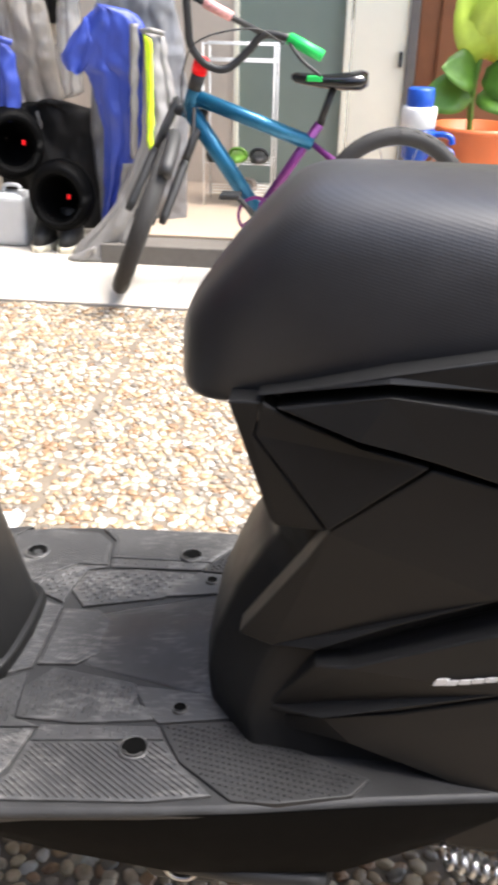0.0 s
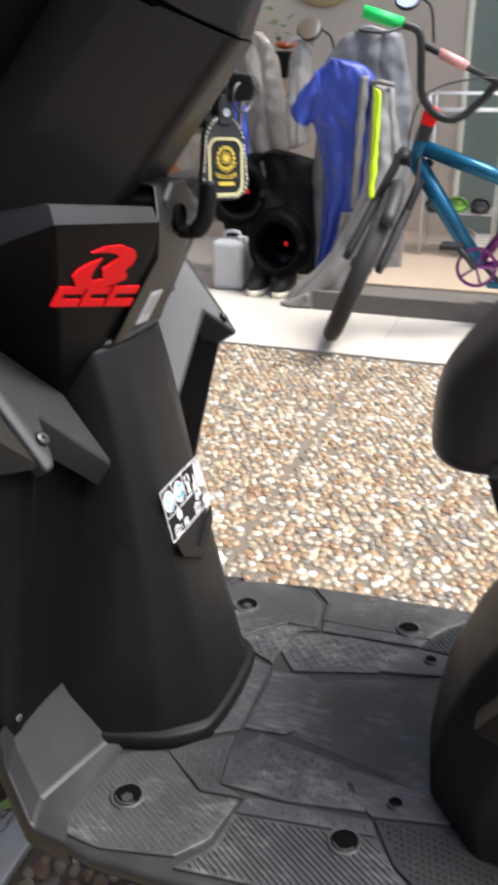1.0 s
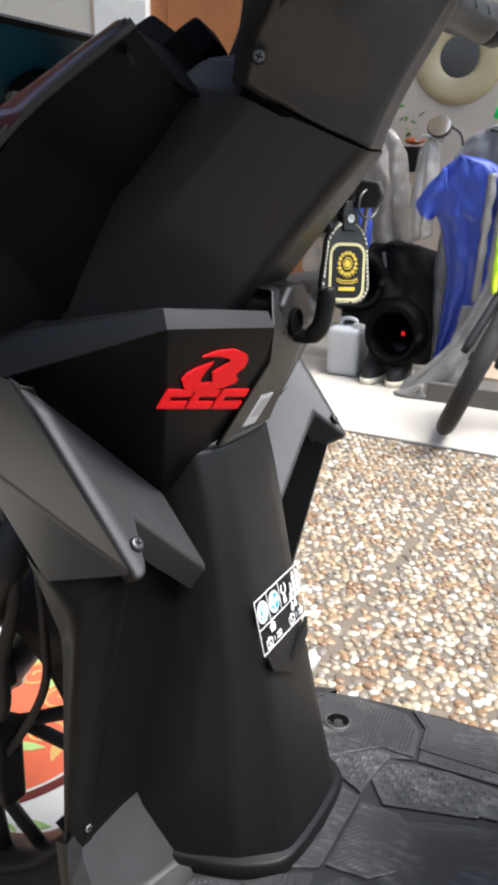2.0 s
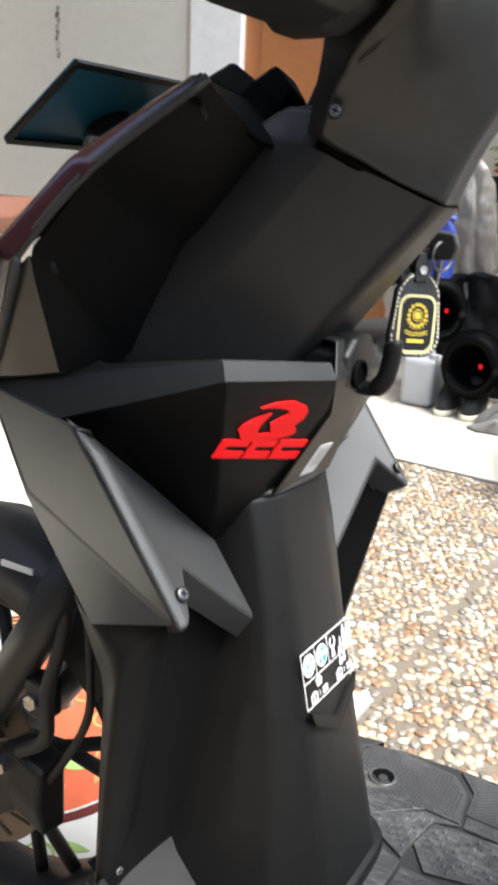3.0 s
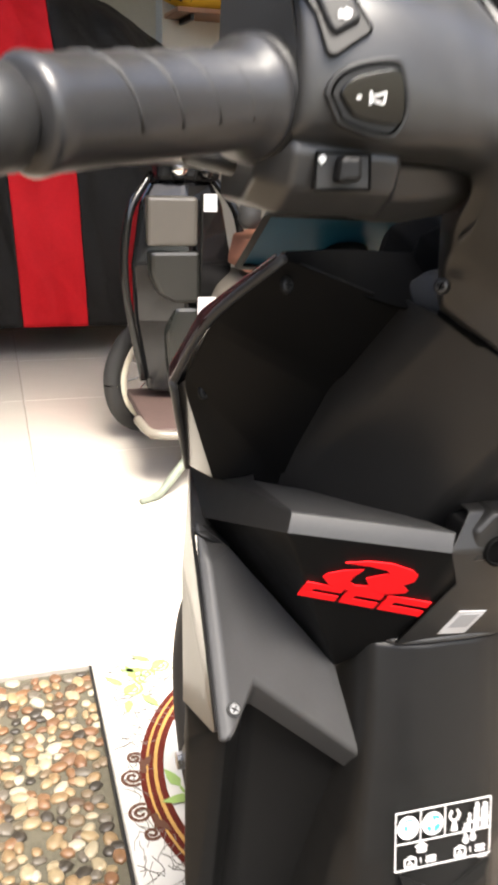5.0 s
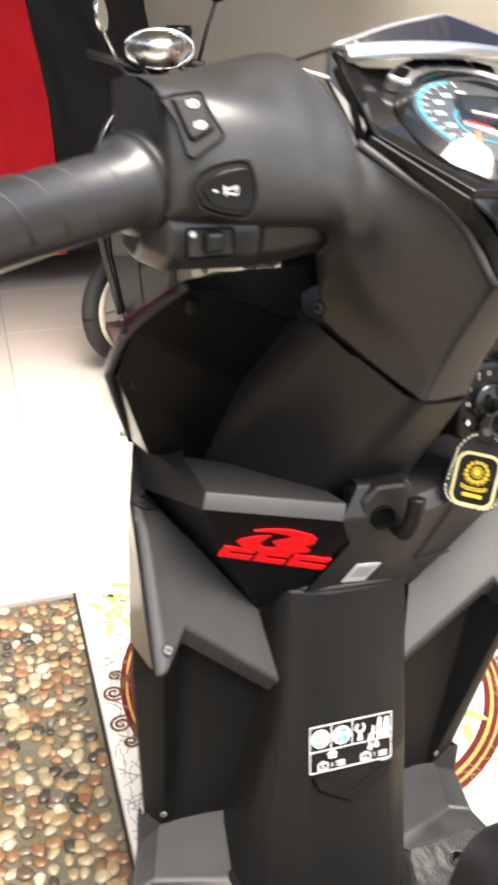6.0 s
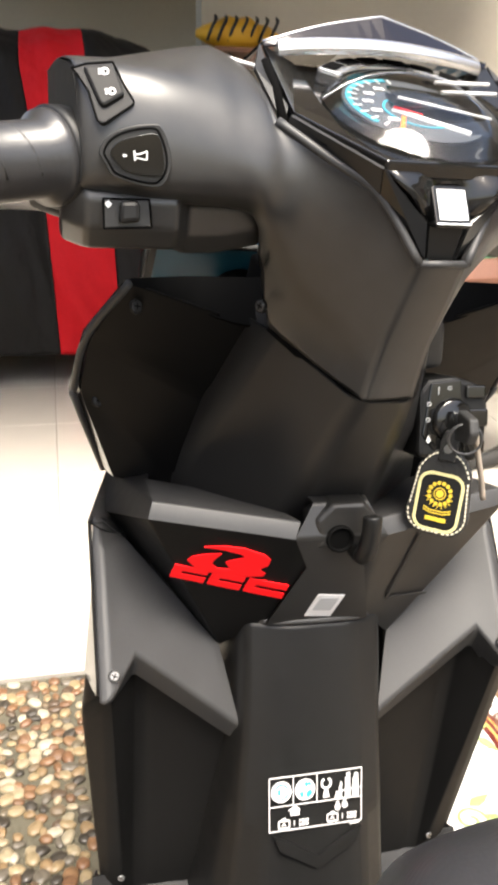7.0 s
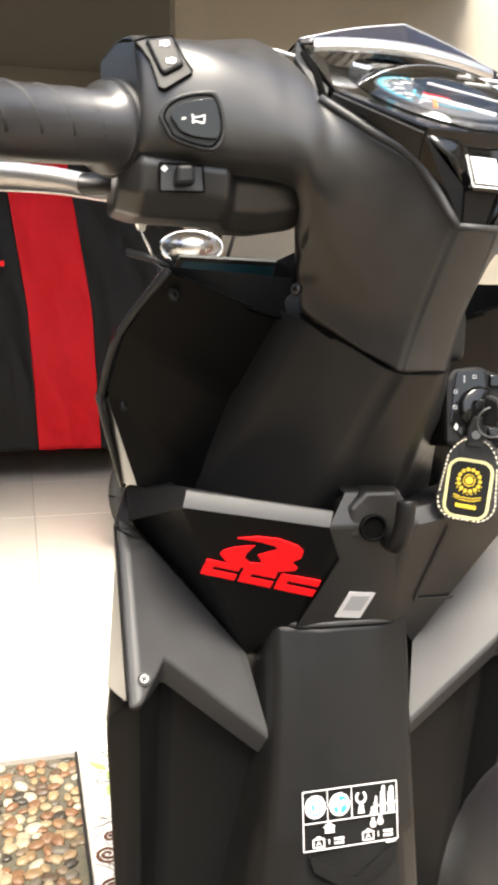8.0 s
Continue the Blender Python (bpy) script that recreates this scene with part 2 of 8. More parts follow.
GREY_PLASTIC = material("pale_grey_plastic", (0.4, 0.41, 0.42), 0.4, scale=30, bump=0.05)


# ---------------------------------------------------------------- mesh helpers
def mesh_of(bm, name, mat, smooth=False):
    me = bpy.data.meshes.new(name)
    bmesh.ops.recalc_face_normals(bm, faces=bm.faces)
    bm.to_mesh(me)
    bm.free()
    if mat:
        me.materials.append(mat)
    if smooth:
        for p in me.polygons:
            p.use_smooth = True
    return me


def outwards(me, core):
    """Turns an open sheet's faces away from a point inside the thing."""
    lean = sum((p.center - core).dot(p.normal) * p.area for p in me.polygons)
    if lean < 0:
        me.flip_normals()


def part(name, bm, mat, parent=None, label="", smooth=False, bevel=0.0, solid=0.0, seg=2, sub=0, core=None):
    me = mesh_of(bm, name, mat, smooth)
    if core is not None:
        outwards(me, Vector(core))
    ob = new(name, me)
    if parent:
        ob.parent = parent
    if label:
        ob["label"] = label
    if bevel:
        m = ob.modifiers.new("edges", "BEVEL")
        m.width, m.segments, m.limit_method, m.angle_limit = bevel, seg, "ANGLE", radians(12 if smooth else 14)
        m.harden_normals = smooth
    if solid:
        m = ob.modifiers.new("thickness", "SOLIDIFY")
        m.thickness, m.offset = solid, -1
    if bevel and smooth:
        m = ob.modifiers.new("facets", "WEIGHTED_NORMAL")
        m.mode, m.weight = "FACE_AREA", 60
    if sub:
        m = ob.modifiers.new("round", "SUBSURF")
        m.levels = m.render_levels = sub
    return ob


def empty(name, m=None):
    ob = new(name)
    if m is not None:
        ob.matrix_basis = m
    return ob


def poly(verts, faces, into=None):
    bm = into or bmesh.new()
    vs = [bm.verts.new(v) for v in verts]
    for f in faces:
        bm.faces.new([vs[i] for i in f])
    return bm


def box(x0, x1, y0, y1, z0, z1, into=None):
    v = [(x, y, z) for x in (x0, x1) for y in (y0, y1) for z in (z0, z1)]
    return poly(v, [(0, 1, 3, 2), (4, 6, 7, 5), (0, 4, 5, 1), (2, 3, 7, 6), (0, 2, 6, 4), (1, 5, 7, 3)], into)


def tube(points, radius, sides=12, into=None, cap=True):
    """A round bar along points; radius may be one number or one for each point."""
    bm = into or bmesh.new()
    pts = [Vector(p) for p in points]
    rad = radius if isinstance(radius, (list, tuple)) else [radius] * len(pts)
    rings, side = [], None
    for i, p in enumerate(pts):
        d = (pts[min(i + 1, len(pts) - 1)] - pts[max(i - 1, 0)]).normalized()
        if side is None:
            side = d.cross(Vector((0.31, 0.22, 0.92))).normalized()
        side = (side - d * side.dot(d)).normalized()
        up = d.cross(side)
        rings.append([bm.verts.new(p + rad[i] * (math.cos(a) * side + math.sin(a) * up)) for a in (k * math.tau / sides for k in range(sides))])
    for a, b in zip(rings, rings[1:]):
        for k in range(sides):
            bm.faces.new((a[k], a[(k + 1) % sides], b[(k + 1) % sides], b[k]))
    if cap:
        bm.faces.new(rings[0][::-1])
        bm.faces.new(rings[-1])
    return bm


def curve_points(points, n=24):
    """A smooth run through points (Catmull-Rom)."""
    p = [Vector(v) for v in points]
    p = [2 * p[0] - p[1]] + p + [2 * p[-1] - p[-2]]
    out = []
    for i in range(1, len(p) - 2):
        for k in range(n):
            t = k / n
            a, b, c, d = p[i - 1:i + 3]
            out.append(0.5 * ((2 * b) + (c - a) * t + (2 * a - 5 * b + 4 * c - d) * t * t + (3 * b - a - 3 * c + d) * t ** 3))
    return out + [p[-2]]


def loft(rings, into=None, close=True, cap=True):
    """Skin over rings of equal length."""
    bm = into or bmesh.new()
    rs = [[bm.verts.new(v) for v in r] for r in rings]
    n = len(rs[0])
    for a, b in zip(rs, rs[1:]):
        for k in range(n if close else n - 1):
            bm.faces.new((a[k], a[(k + 1) % n], b[(k + 1) % n], b[k]))
    if cap and close:
        bm.faces.new(rs[0][::-1])
        bm.faces.new(rs[-1])
    return bm


def lathe(profile, sides=32, axis="z", centre=(0, 0, 0), into=None, hollow=False):
    """Turn (radius, height) pairs round an axis."""
    c = Vector(centre)
    rings = []
    for r, h in profile:
        ring = []
        for k in range(sides):
            a = k * math.tau / sides
            u, v = r * math.cos(a), r * math.sin(a)
            ring.append(c + Vector({"z": (u, v, h), "y": (u, h, v), "x": (h, u, v)}[axis]))
        rings.append(ring)
    return loft(rings + [rings[0]], into, cap=False) if hollow else loft(rings, into)


def hoop(profile, sides, axis, centre, into=None):
    """A turned ring with an open middle."""
    bm = lathe(profile, sides, axis, centre, into, True)
    bmesh.ops.remove_doubles(bm, verts=bm.verts, dist=1e-6)
    return bm


def disc(centre, normal, radius, depth, sides=20, into=None):
    n = Vector(normal).normalized()
    c = Vector(centre)
    return tube([c, c + n * depth], radius, sides, into)


def islands(bm):
    """Splits a mesh into its separate pieces."""
    left, out = set(bm.verts), []
    while left:
        todo, own = [left.pop()], []
        while todo:
            v = todo.pop()
            own.append(v)
            for e in v.link_edges:
                w = e.other_vert(v)
                if w in left:
                    left.remove(w)
                    todo.append(w)
        piece, new_of = bmesh.new(), {}
        for v in own:
            new_of[v] = piece.verts.new(v.co)
        for f in {f for v in own for f in v.link_faces}:
            piece.faces.new([new_of[v] for v in f.verts])
        out.append(piece)
    bm.free()
    return out


def frame_on(a, b, c):
    """Origin a, first axis towards b, second in the plane of c."""
    a, b, c = Vector(a), Vector(b), Vector(c)
    u = (b - a).normalized()
    n = u.cross(c - a).normalized()
    return a, u, n.cross(u), n


def slab(f, pts, lift=0.0005, depth=0.0008, into=None):
    """A thin flat piece on a plane frame, from its outline in that plane."""
    o, u, v, n = f
    low = [o + u * x + v * y + n * (lift - depth) for x, y in pts]
    top = [o + u * x + v * y + n * lift for x, y in pts]
    k = len(pts)
    bm = into or bmesh.new()
    a, b = [bm.verts.new(p) for p in low], [bm.verts.new(p) for p in top]
    bm.faces.new(b)
    bm.faces.new(a[::-1])
    for i in range(k):
        bm.faces.new((a[i], a[(i + 1) % k], b[(i + 1) % k], b[i]))
    return bm


def strip(f, pts, w, into=None, lift=0.0006, closed=False):
    """A line of even width on a plane frame, piece by piece."""
    bm = into or bmesh.new()
    run = list(zip(pts, pts[1:])) + ([(pts[-1], pts[0])] if closed else [])
    for (x0, y0), (x1, y1) in run:
        d = Vector((x1 - x0, y1 - y0))
        if d.length < 1e-6:
            continue
        d.normalize()
        px, py = -d.y * w / 2, d.x * w / 2
        slab(f, [(x0 + px, y0 + py), (x0 - px, y0 - py), (x1 - px, y1 - py), (x1 + px, y1 + py)], lift, 0.0005, bm)
    return bm


def patches(pts, faces, n=6, into=None):
    """Three- and four-sided faces as fine curved patches that meet along their edges."""
    bm = into or bmesh.new()
    for f in faces:
        a, b, c = (Vector(pts[i]) for i in f[:3])
        d = Vector(pts[f[3]]) if len(f) > 3 else a
        if n == 1:
            bm.faces.new([bm.verts.new(pts[i]) for i in f])
            continue
        grid = [[bm.verts.new(a.lerp(b, i / n).lerp(d.lerp(c, i / n), j / n)) for i in range(n + 1)] for j in range(n + 1)]
        for j in range(n):
            for i in range(n):
                bm.faces.new((grid[j][i], grid[j][i + 1], grid[j + 1][i + 1], grid[j + 1][i]))
    bmesh.ops.remove_doubles(bm, verts=bm.verts, dist=2e-5)
    bmesh.ops.dissolve_degenerate(bm, edges=bm.edges, dist=1e-6)
    return bm


def surface(rows, nu=6, nv=6, into=None, lead=0, trail=0):
    """A smooth skin through a net of control points; lead and trail rows only guide the ends."""
    fine = [curve_points(r, nu) for r in rows]
    cols = [curve_points([r[k] for r in fine], nv) for k in range(len(fine[0]))]
    bm = into or bmesh.new()
    vs = [[bm.verts.new(p) for p in c[lead * nv:len(c) - trail * nv]] for c in cols]
    for a, b in zip(vs, vs[1:]):
        for k in range(len(a) - 1):
            bm.faces.new((a[k], a[k + 1], b[k + 1], b[k]))
    return bm


# ---------------------------------------------------------------- setting
def structure(name, bm, mat, label, bevel=0.0, smooth=False):
    return tagged(part(name, bm, mat, None, "", smooth, bevel), label, "", "", "structure")


PORCH = 1.83        # where the porch tiles begin
WALL = 3.4
CEIL = -1.0         # front edge of the garage ceiling, set for the shade it throws
DECO = (-1.10, -0.325, -0.165, 0.635)
structure("ground", box(-40, 40, -40, 40, -0.3, -0.014), CEMENT, "grey cement ground under pebbles and tiles")
structure("porch_floor", box(-5.0, 3.0, PORCH, WALL, -0.014, -0.004), GROUT, "grey grout bed under cream porch tiles")
structure("garage_floor", box(-8.0, -1.104, -1.6, 1.826, -0.014, -0.004), GROUT, "grey grout bed under cream garage tiles")
structure("deco_floor", box(DECO[0], DECO[1], DECO[2], DECO[3], -0.014, -0.004), GROUT, "grey grout bed under patterned tiles")
bm = box(DECO[1] + 0.002, 1.5, -1.6, PORCH, -0.0139, -0.0113)
box(-1.10, DECO[1] + 0.002, DECO[3] + 0.002, PORCH, -0.0139, -0.0113, bm)
structure("pavement", bm, CEMENT_PALE, "pale cement bed with polished pebbles")
structure("wall_north_west", box(-5.0, -2.90, WALL, WALL + 0.15, -0.014, 3.2), WALL_PALE, "pale painted wall with scuff marks beside the doors")
for k in range(9):
    rnd = random.Random(40 + k)
    z0, x0, r0 = 1.42 + 0.032 * k, -3.86 + rnd.uniform(-0.012, 0.012), rnd.uniform(0.008, 0.022) * (1.6 if k > 6 else 1)
    ring = [(x0 + r0 * rnd.uniform(0.4, 1.1) * math.cos(q), z0 + 1.2 * r0 * rnd.uniform(0.5, 1.2) * math.sin(q)) for q in (j * math.tau / 9 for j in range(9))]
    part("peeled_spot", poly([(x, WALL - 0.003, z) for x, z in ring], [tuple(range(9))]), STONE_GREY, bpy.data.objects["wall_north_west"], "peeled grey spot")
bm = box(-2.90, -2.86, WALL, WALL + 0.15, -0.014, 3.2)
box(-2.86, -1.60, WALL, WALL + 0.15, 2.1, 3.2, bm)
box(-1.60, -0.283, WALL, WALL + 0.15, -0.014, 3.2, bm)
box(-0.283, 0.225, WALL, WALL + 0.15, 2.1, 3.2, bm)
box(0.51, 4.0, WALL, WALL + 0.15, 2.1, 3.2, bm)
box(1.5, 4.0, WALL, WALL + 0.15, -0.014, 2.1, bm)
box(0.225, 0.51, WALL, WALL + 0.15, 2.1, 3.2, bm)
structure("wall_north", bm, WALL_TAN, "tan painted house wall behind the porch")
structure("wall_west", box(-5.2, -5.0, 0.75, WALL, -0.014, 3.2), WALL_CREAM, "cream painted garage wall with scuff marks")
structure("wall_far", box(-8.4, -8.2, -3.2, WALL + 0.15, -0.014, 3.2), WALL_CREAM, "cream wall in the shade behind the covered car")
# Unseen wall, added to block sky light on the scooter's near side.
structure("wall_south_added", box(-8.2, 3.0, -1.75, -1.6, -0.014, 2.0), BLOCKER_DARK, "unseen dark wall added to hold off light from the south")
# Reach and open corner are made up to shade walls and floor.
bm = box(-8.4, CEIL, -1.75, 2.75, 2.9, 3.05)
box(-8.4, -5.0, 2.75, WALL + 0.15, 2.9, 3.05, bm)
structure("ceiling", bm, WALL_CREAM, "garage ceiling, its reach and gap set for shade")
# Added overhead slab, out of view, that dims the house wall.
structure("porch_shade_slab", box(CEIL, 4.0, 2.9, WALL + 0.15, 2.9, 3.05), WALL_CREAM, "unseen roof slab added to shade the porch wall")
bm = box(-1.10, DECO[1], DECO[2] - 0.0055, DECO[2] - 0.0015, -0.014, 0.0010)
structure("trim", bm, DARK_METAL, "dark grey edging strip between pebbles and tiles")
step = structure("porch_step", box(-0.62, 3.0, 2.27, WALL, -0.012, 0.068), STONE_GREY, "grey stone step below the house door", 0.004)
part("step_top", box(-0.61, 3.0, 2.40, WALL, 0.068, 0.078), MARBLE_TAN, step, "tan polished marble tread", bevel=0.002)

# ---------------------------------------------------------------- scooter, in its own upright frame
scooter = tagged(empty("scooter", pose(0, -0.007, 0, -2.0, 0, 0)), "matte black step-through scooter with red decal, standing on a pebbled terrace", "scooter")


def both(fn):
    """Runs fn for the near side (-1) and the far side (1)."""
    return [fn(s) for s in (-1, 1)]


def panel(name, pts, faces, mat=None, parent=None, label="", solid=0.003, bevel=0.0025, mirror=False, n=1, axis=0.0, seg=3):
    if mirror:
        pts = [(x, 2 * axis - y, z) for x, y, z in pts]
        faces = [f[::-1] for f in faces]
    return part(name, patches(pts, faces, n), mat or PLASTIC, parent or scooter, label, True, bevel, solid, seg, core=(-0.45, 0.0, 0.5))


def screw(at, normal, parent, r=0.0045, mat=None):
    """A flat cross-head screw in a dark ring."""
    n, a = Vector(normal).normalized(), Vector(at)
    ob = part("screw", tube([a, a + n * 0.0010, a + n * 0.0014], [r * 0.92, r * 0.92, r * 0.75], 18), mat or DARK_METAL, parent)
    part("screw_collar", tube([a - n * 0.001, a + n * 0.0005, a + n * 0.0005, a - n * 0.001], [r * 1.24, r * 1.18, r * 1.0, r * 1.0], 18, cap=False), PLASTIC_DARK, parent)
    side = n.cross(Vector((0.2, 0.3, 0.93))).normalized()
    up = n.cross(side)
    for p, q in ((side, up), (up, side)):
        m = [a + n * 0.0015 + p * (r * 0.6 * i) + q * (r * 0.12 * k) for i, k in ((-1, -1), (1, -1), (1, 1), (-1, 1))]
        part("cross_slot", poly(m, [(0, 1, 2, 3)]), HOLE, ob)
    return ob


# centre column between the legs: rings from the top down
column_rings = []
for z, xr, hw, xs, hs, xd, hd in ((0.643, -0.154, 0.044, -0.182, 0.066, -0.25, 0.075), (0.60, -0.144, 0.045, -0.168, 0.066, -0.25, 0.079), (0.548, -0.132, 0.046, -0.158, 0.067, -0.25, 0.082),
                                  (0.468, -0.112, 0.047, -0.150, 0.074, -0.25, 0.088), (0.36, -0.087, 0.052, -0.150, 0.086, -0.24, 0.096), (0.278, -0.068, 0.058, -0.150, 0.096, -0.24, 0.110)):
    xm, hm = 0.45 * xr + 0.55 * xs + 0.004, 0.45 * hw + 0.55 * hs + 0.004
    half = [(xd, hd), (xs, hs), (xm, hm), (xr - 0.005, hw - 0.001), (xr - 0.001, hw - 0.012), (xr + 0.0005, hw * 0.4)]
    column_rings.append([(x, -y, z) for x, y in half] + [(xr + 0.001, 0, z + 0.001)] + [(x, y, z) for x, y in half[::-1]])
column = part("centre_cover", loft(column_rings), LEG, scooter, "matte black centre column cover", bevel=0.007, smooth=True, seg=4)
# Lip in a paler black, painting the highlight on the column's top edge.
part("column_lip", tube(curve_points([(-0.178, -0.062, 0.6425), (-0.1595, -0.043, 0.6440), (-0.1555, -0.030, 0.6450), (-0.1535, 0.0, 0.6455), (-0.1555, 0.030, 0.6450), (-0.1595, 0.043, 0.6440), (-0.178, 0.062, 0.6425)], 4), 0.0030, 10), PLASTIC_GREY, column, "rounded lip, paler for its highlight", True)
foot_half = curve_points([(-0.26, 0.112, 0), (-0.190, 0.104, 0), (-0.153, 0.0975, 0), (-0.107, 0.087, 0), (-0.075, 0.066, 0), (-0.0665, 0.040, 0), (-0.0645, 0.0, 0)], 4)
foot = []
for z, d in ((0.288, -0.001), (0.2868, 0.0010), (0.284, 0.0024), (0.279, 0.0032), (0.268, 0.0036)):
    ring = [Vector((p.x + d * (1 + p.x * 4) * 0.9, p.y * (1 + d * 9), z + 0.075 * (p.x + 0.1))) for p in foot_half]
    foot.append([Vector((p.x, -p.y, p.z)) for p in ring] + ring[-2::-1])
part("column_foot", loft(foot), PLASTIC_DARK, scooter, "rounded collar at the column's foot", True)
# dark chevron plate painting the shadow of a recess below the printed label
ins = frame_on((-0.1085, 0.0, 0.462), (-0.1085, 0.05, 0.462), (-0.0845, 0.0, 0.36))
part("chevron_shadow", slab(ins, [(-0.040, -0.001), (-0.035, 0.013), (0.0, 0.034), (0.035, 0.013), (0.040, -0.001), (0.030, 0.004), (0.0, 0.022), (-0.030, 0.004)], 0.0004, 0.003), PLASTIC_DARK, column, "dark chevron for the shadow in a recess")

# lower leg shields, the sloped toe boards and outer rims
def leg_shield(s):
    p = [(-0.148, -0.177, 0.586), (-0.187, -0.150, 0.596), (-0.172, -0.066, 0.540), (-0.209, -0.168, 0.322), (-0.208, -0.145, 0.315), (-0.203, -0.080, 0.300), (-0.172, -0.203, 0.560), (-0.210, -0.186, 0.318),
         (-0.147, -0.189, 0.594), (-0.203, -0.197, 0.580), (-0.200, -0.186, 0.530), (-0.222, -0.172, 0.315), (-0.235, -0.180, 0.585)]
    return panel("leg_shield", p, [(0, 1, 4, 3), (1, 2, 5, 4), (6, 0, 3, 7), (8, 0, 6, 9), (9, 6, 10, 12), (6, 7, 11, 10)], LEG_DARK, mirror=s > 0, solid=0.004, bevel=0.009, seg=4)


def toe_board(s):
    """The sloped panel under each leg shield, the strip below it and the rim round its corner."""
    p = [(-0.196, -0.088, 0.322), (-0.207, -0.168, 0.318), (-0.180, -0.178, 0.2735), (-0.157, -0.096, 0.2765), (-0.148, -0.190, 0.2745), (-0.140, -0.104, 0.2760), (-0.216, -0.070, 0.352), (-0.224, -0.176, 0.350), (-0.165, -0.060, 0.277)]
    ob = panel("toe_board", p, [(0, 1, 2, 3), (3, 2, 4, 5), (6, 7, 1, 0), (6, 0, 3, 8)], TOE, mirror=s > 0, bevel=0.004)
    q = [(-0.2085, -0.166, 0.345), (-0.2075, -0.167, 0.318), (-0.1805, -0.1775, 0.2745), (-0.146, -0.191, 0.2760), (-0.200, -0.192, 0.350), (-0.199, -0.193, 0.312), (-0.171, -0.2065, 0.2720), (-0.135, -0.2125, 0.2745),
         (-0.216, -0.188, 0.345), (-0.213, -0.188, 0.300), (-0.180, -0.203, 0.250), (-0.135, -0.208, 0.245)]
    panel("corner_rim", q, [(0, 1, 5, 4), (1, 2, 6, 5), (2, 3, 7, 6), (4, 5, 9, 8), (5, 6, 10, 9), (6, 7, 11, 10)], TOE, ob, "worn black rim", mirror=s > 0, bevel=0.004)
    return ob


shields = both(leg_shield)
both(toe_board)
for s, sh in zip((-1, 1), shields):
    screw((-0.2035, s * 0.163, 0.343), (1, s * 0.15, 0.1), sh, 0.0036, STEEL)

# arrow-shaped flanges at knee height: a rounded pale outer edge, a face turned inwards and an undercut
def flange(s):
    p = [(-0.2085, -0.1788, 0.7000), (-0.1305, -0.1775, 0.5965), (-0.157, -0.155, 0.624), (-0.152, -0.064, 0.546), (-0.185, -0.079, 0.609), (-0.232, -0.160, 0.698),
         (-0.168, -0.156, 0.599), (-0.164, -0.067, 0.524), (-0.190, -0.180, 0.585), (-0.2112, -0.1888, 0.6982), (-0.1330, -0.1872, 0.5944), (-0.152, -0.175, 0.582), (-0.2170, -0.185, 0.6934), (-0.1390, -0.1835, 0.5899), (-0.2320, -0.1860, 0.7165)]
    ob = panel("knee_flange", p, [(0, 1, 2, 5), (5, 2, 3, 4), (9, 10, 1, 0), (10, 13, 11, 1), (12, 13, 10, 9), (13, 8, 11), (14, 9, 0), (14, 0, 5), (14, 12, 9), (2, 6, 7, 3), (1, 11, 6, 2)], FLANGE, mirror=s > 0, solid=0.002, bevel=0.0048, seg=4)
    return ob



flanges = both(flange)
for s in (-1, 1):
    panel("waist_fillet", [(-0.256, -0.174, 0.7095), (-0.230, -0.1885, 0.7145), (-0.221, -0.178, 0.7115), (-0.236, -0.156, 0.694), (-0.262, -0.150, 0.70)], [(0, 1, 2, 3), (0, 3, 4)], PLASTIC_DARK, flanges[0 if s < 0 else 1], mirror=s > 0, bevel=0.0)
for s, f in zip((-1, 1), flanges):
    screw((-0.1425, s * 0.1735, 0.6140), (0.79, s * 0.08, 0.60), f, 0.0045, SCREW_STEEL)

# glove box lids either side of the hook, each with a pale chamfer along the top
def lid(s):
    p = [(-0.255, -0.172, 0.712), (-0.134, -0.149, 0.755), (-0.112, -0.038, 0.742), (-0.1222, -0.0237, 0.7126), (-0.159, -0.0437, 0.6453), (-0.185, -0.079, 0.609)]
    # Near lid has shade in its colour; the far twin is plain.
    ob = panel("glove_box_lid", p, [(0, 1, 5), (1, 2, 4, 5), (2, 3, 4)], PLASTIC_SHADED if s < 0 else PLASTIC, mirror=s > 0, solid=0.004, bevel=0.002)
    q = [(-0.134, -0.149, 0.755), (-0.112, -0.038, 0.742), (-0.121, -0.032, 0.753), (-0.139, -0.145, 0.768), (-0.21, -0.04, 0.735), (-0.24, -0.14, 0.748), (-0.338, -0.166, 0.724), (-0.255, -0.174, 0.712)]
    panel("chamfer", q, [(0, 1, 2, 3), (3, 2, 4, 5)], FLANGE, ob, mirror=s > 0, bevel=0.002, label="pale chamfer")
    panel("ledge", q + [(-0.30, -0.12, 0.745)], [(7, 0, 3, 6), (6, 3, 5, 8)], PLASTIC, ob, mirror=s > 0, bevel=0.002)
    return ob


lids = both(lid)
groove_f = frame_on((-0.134, 0.149, 0.755), (-0.112, 0.038, 0.742), (-0.185, 0.079, 0.609))
part("lid_gap", strip(groove_f, [(0.082, 0.010), (0.092, 0.0905), (0.048, 0.101)], 0.0034, None, 0.0024), RUBBER, lids[1])

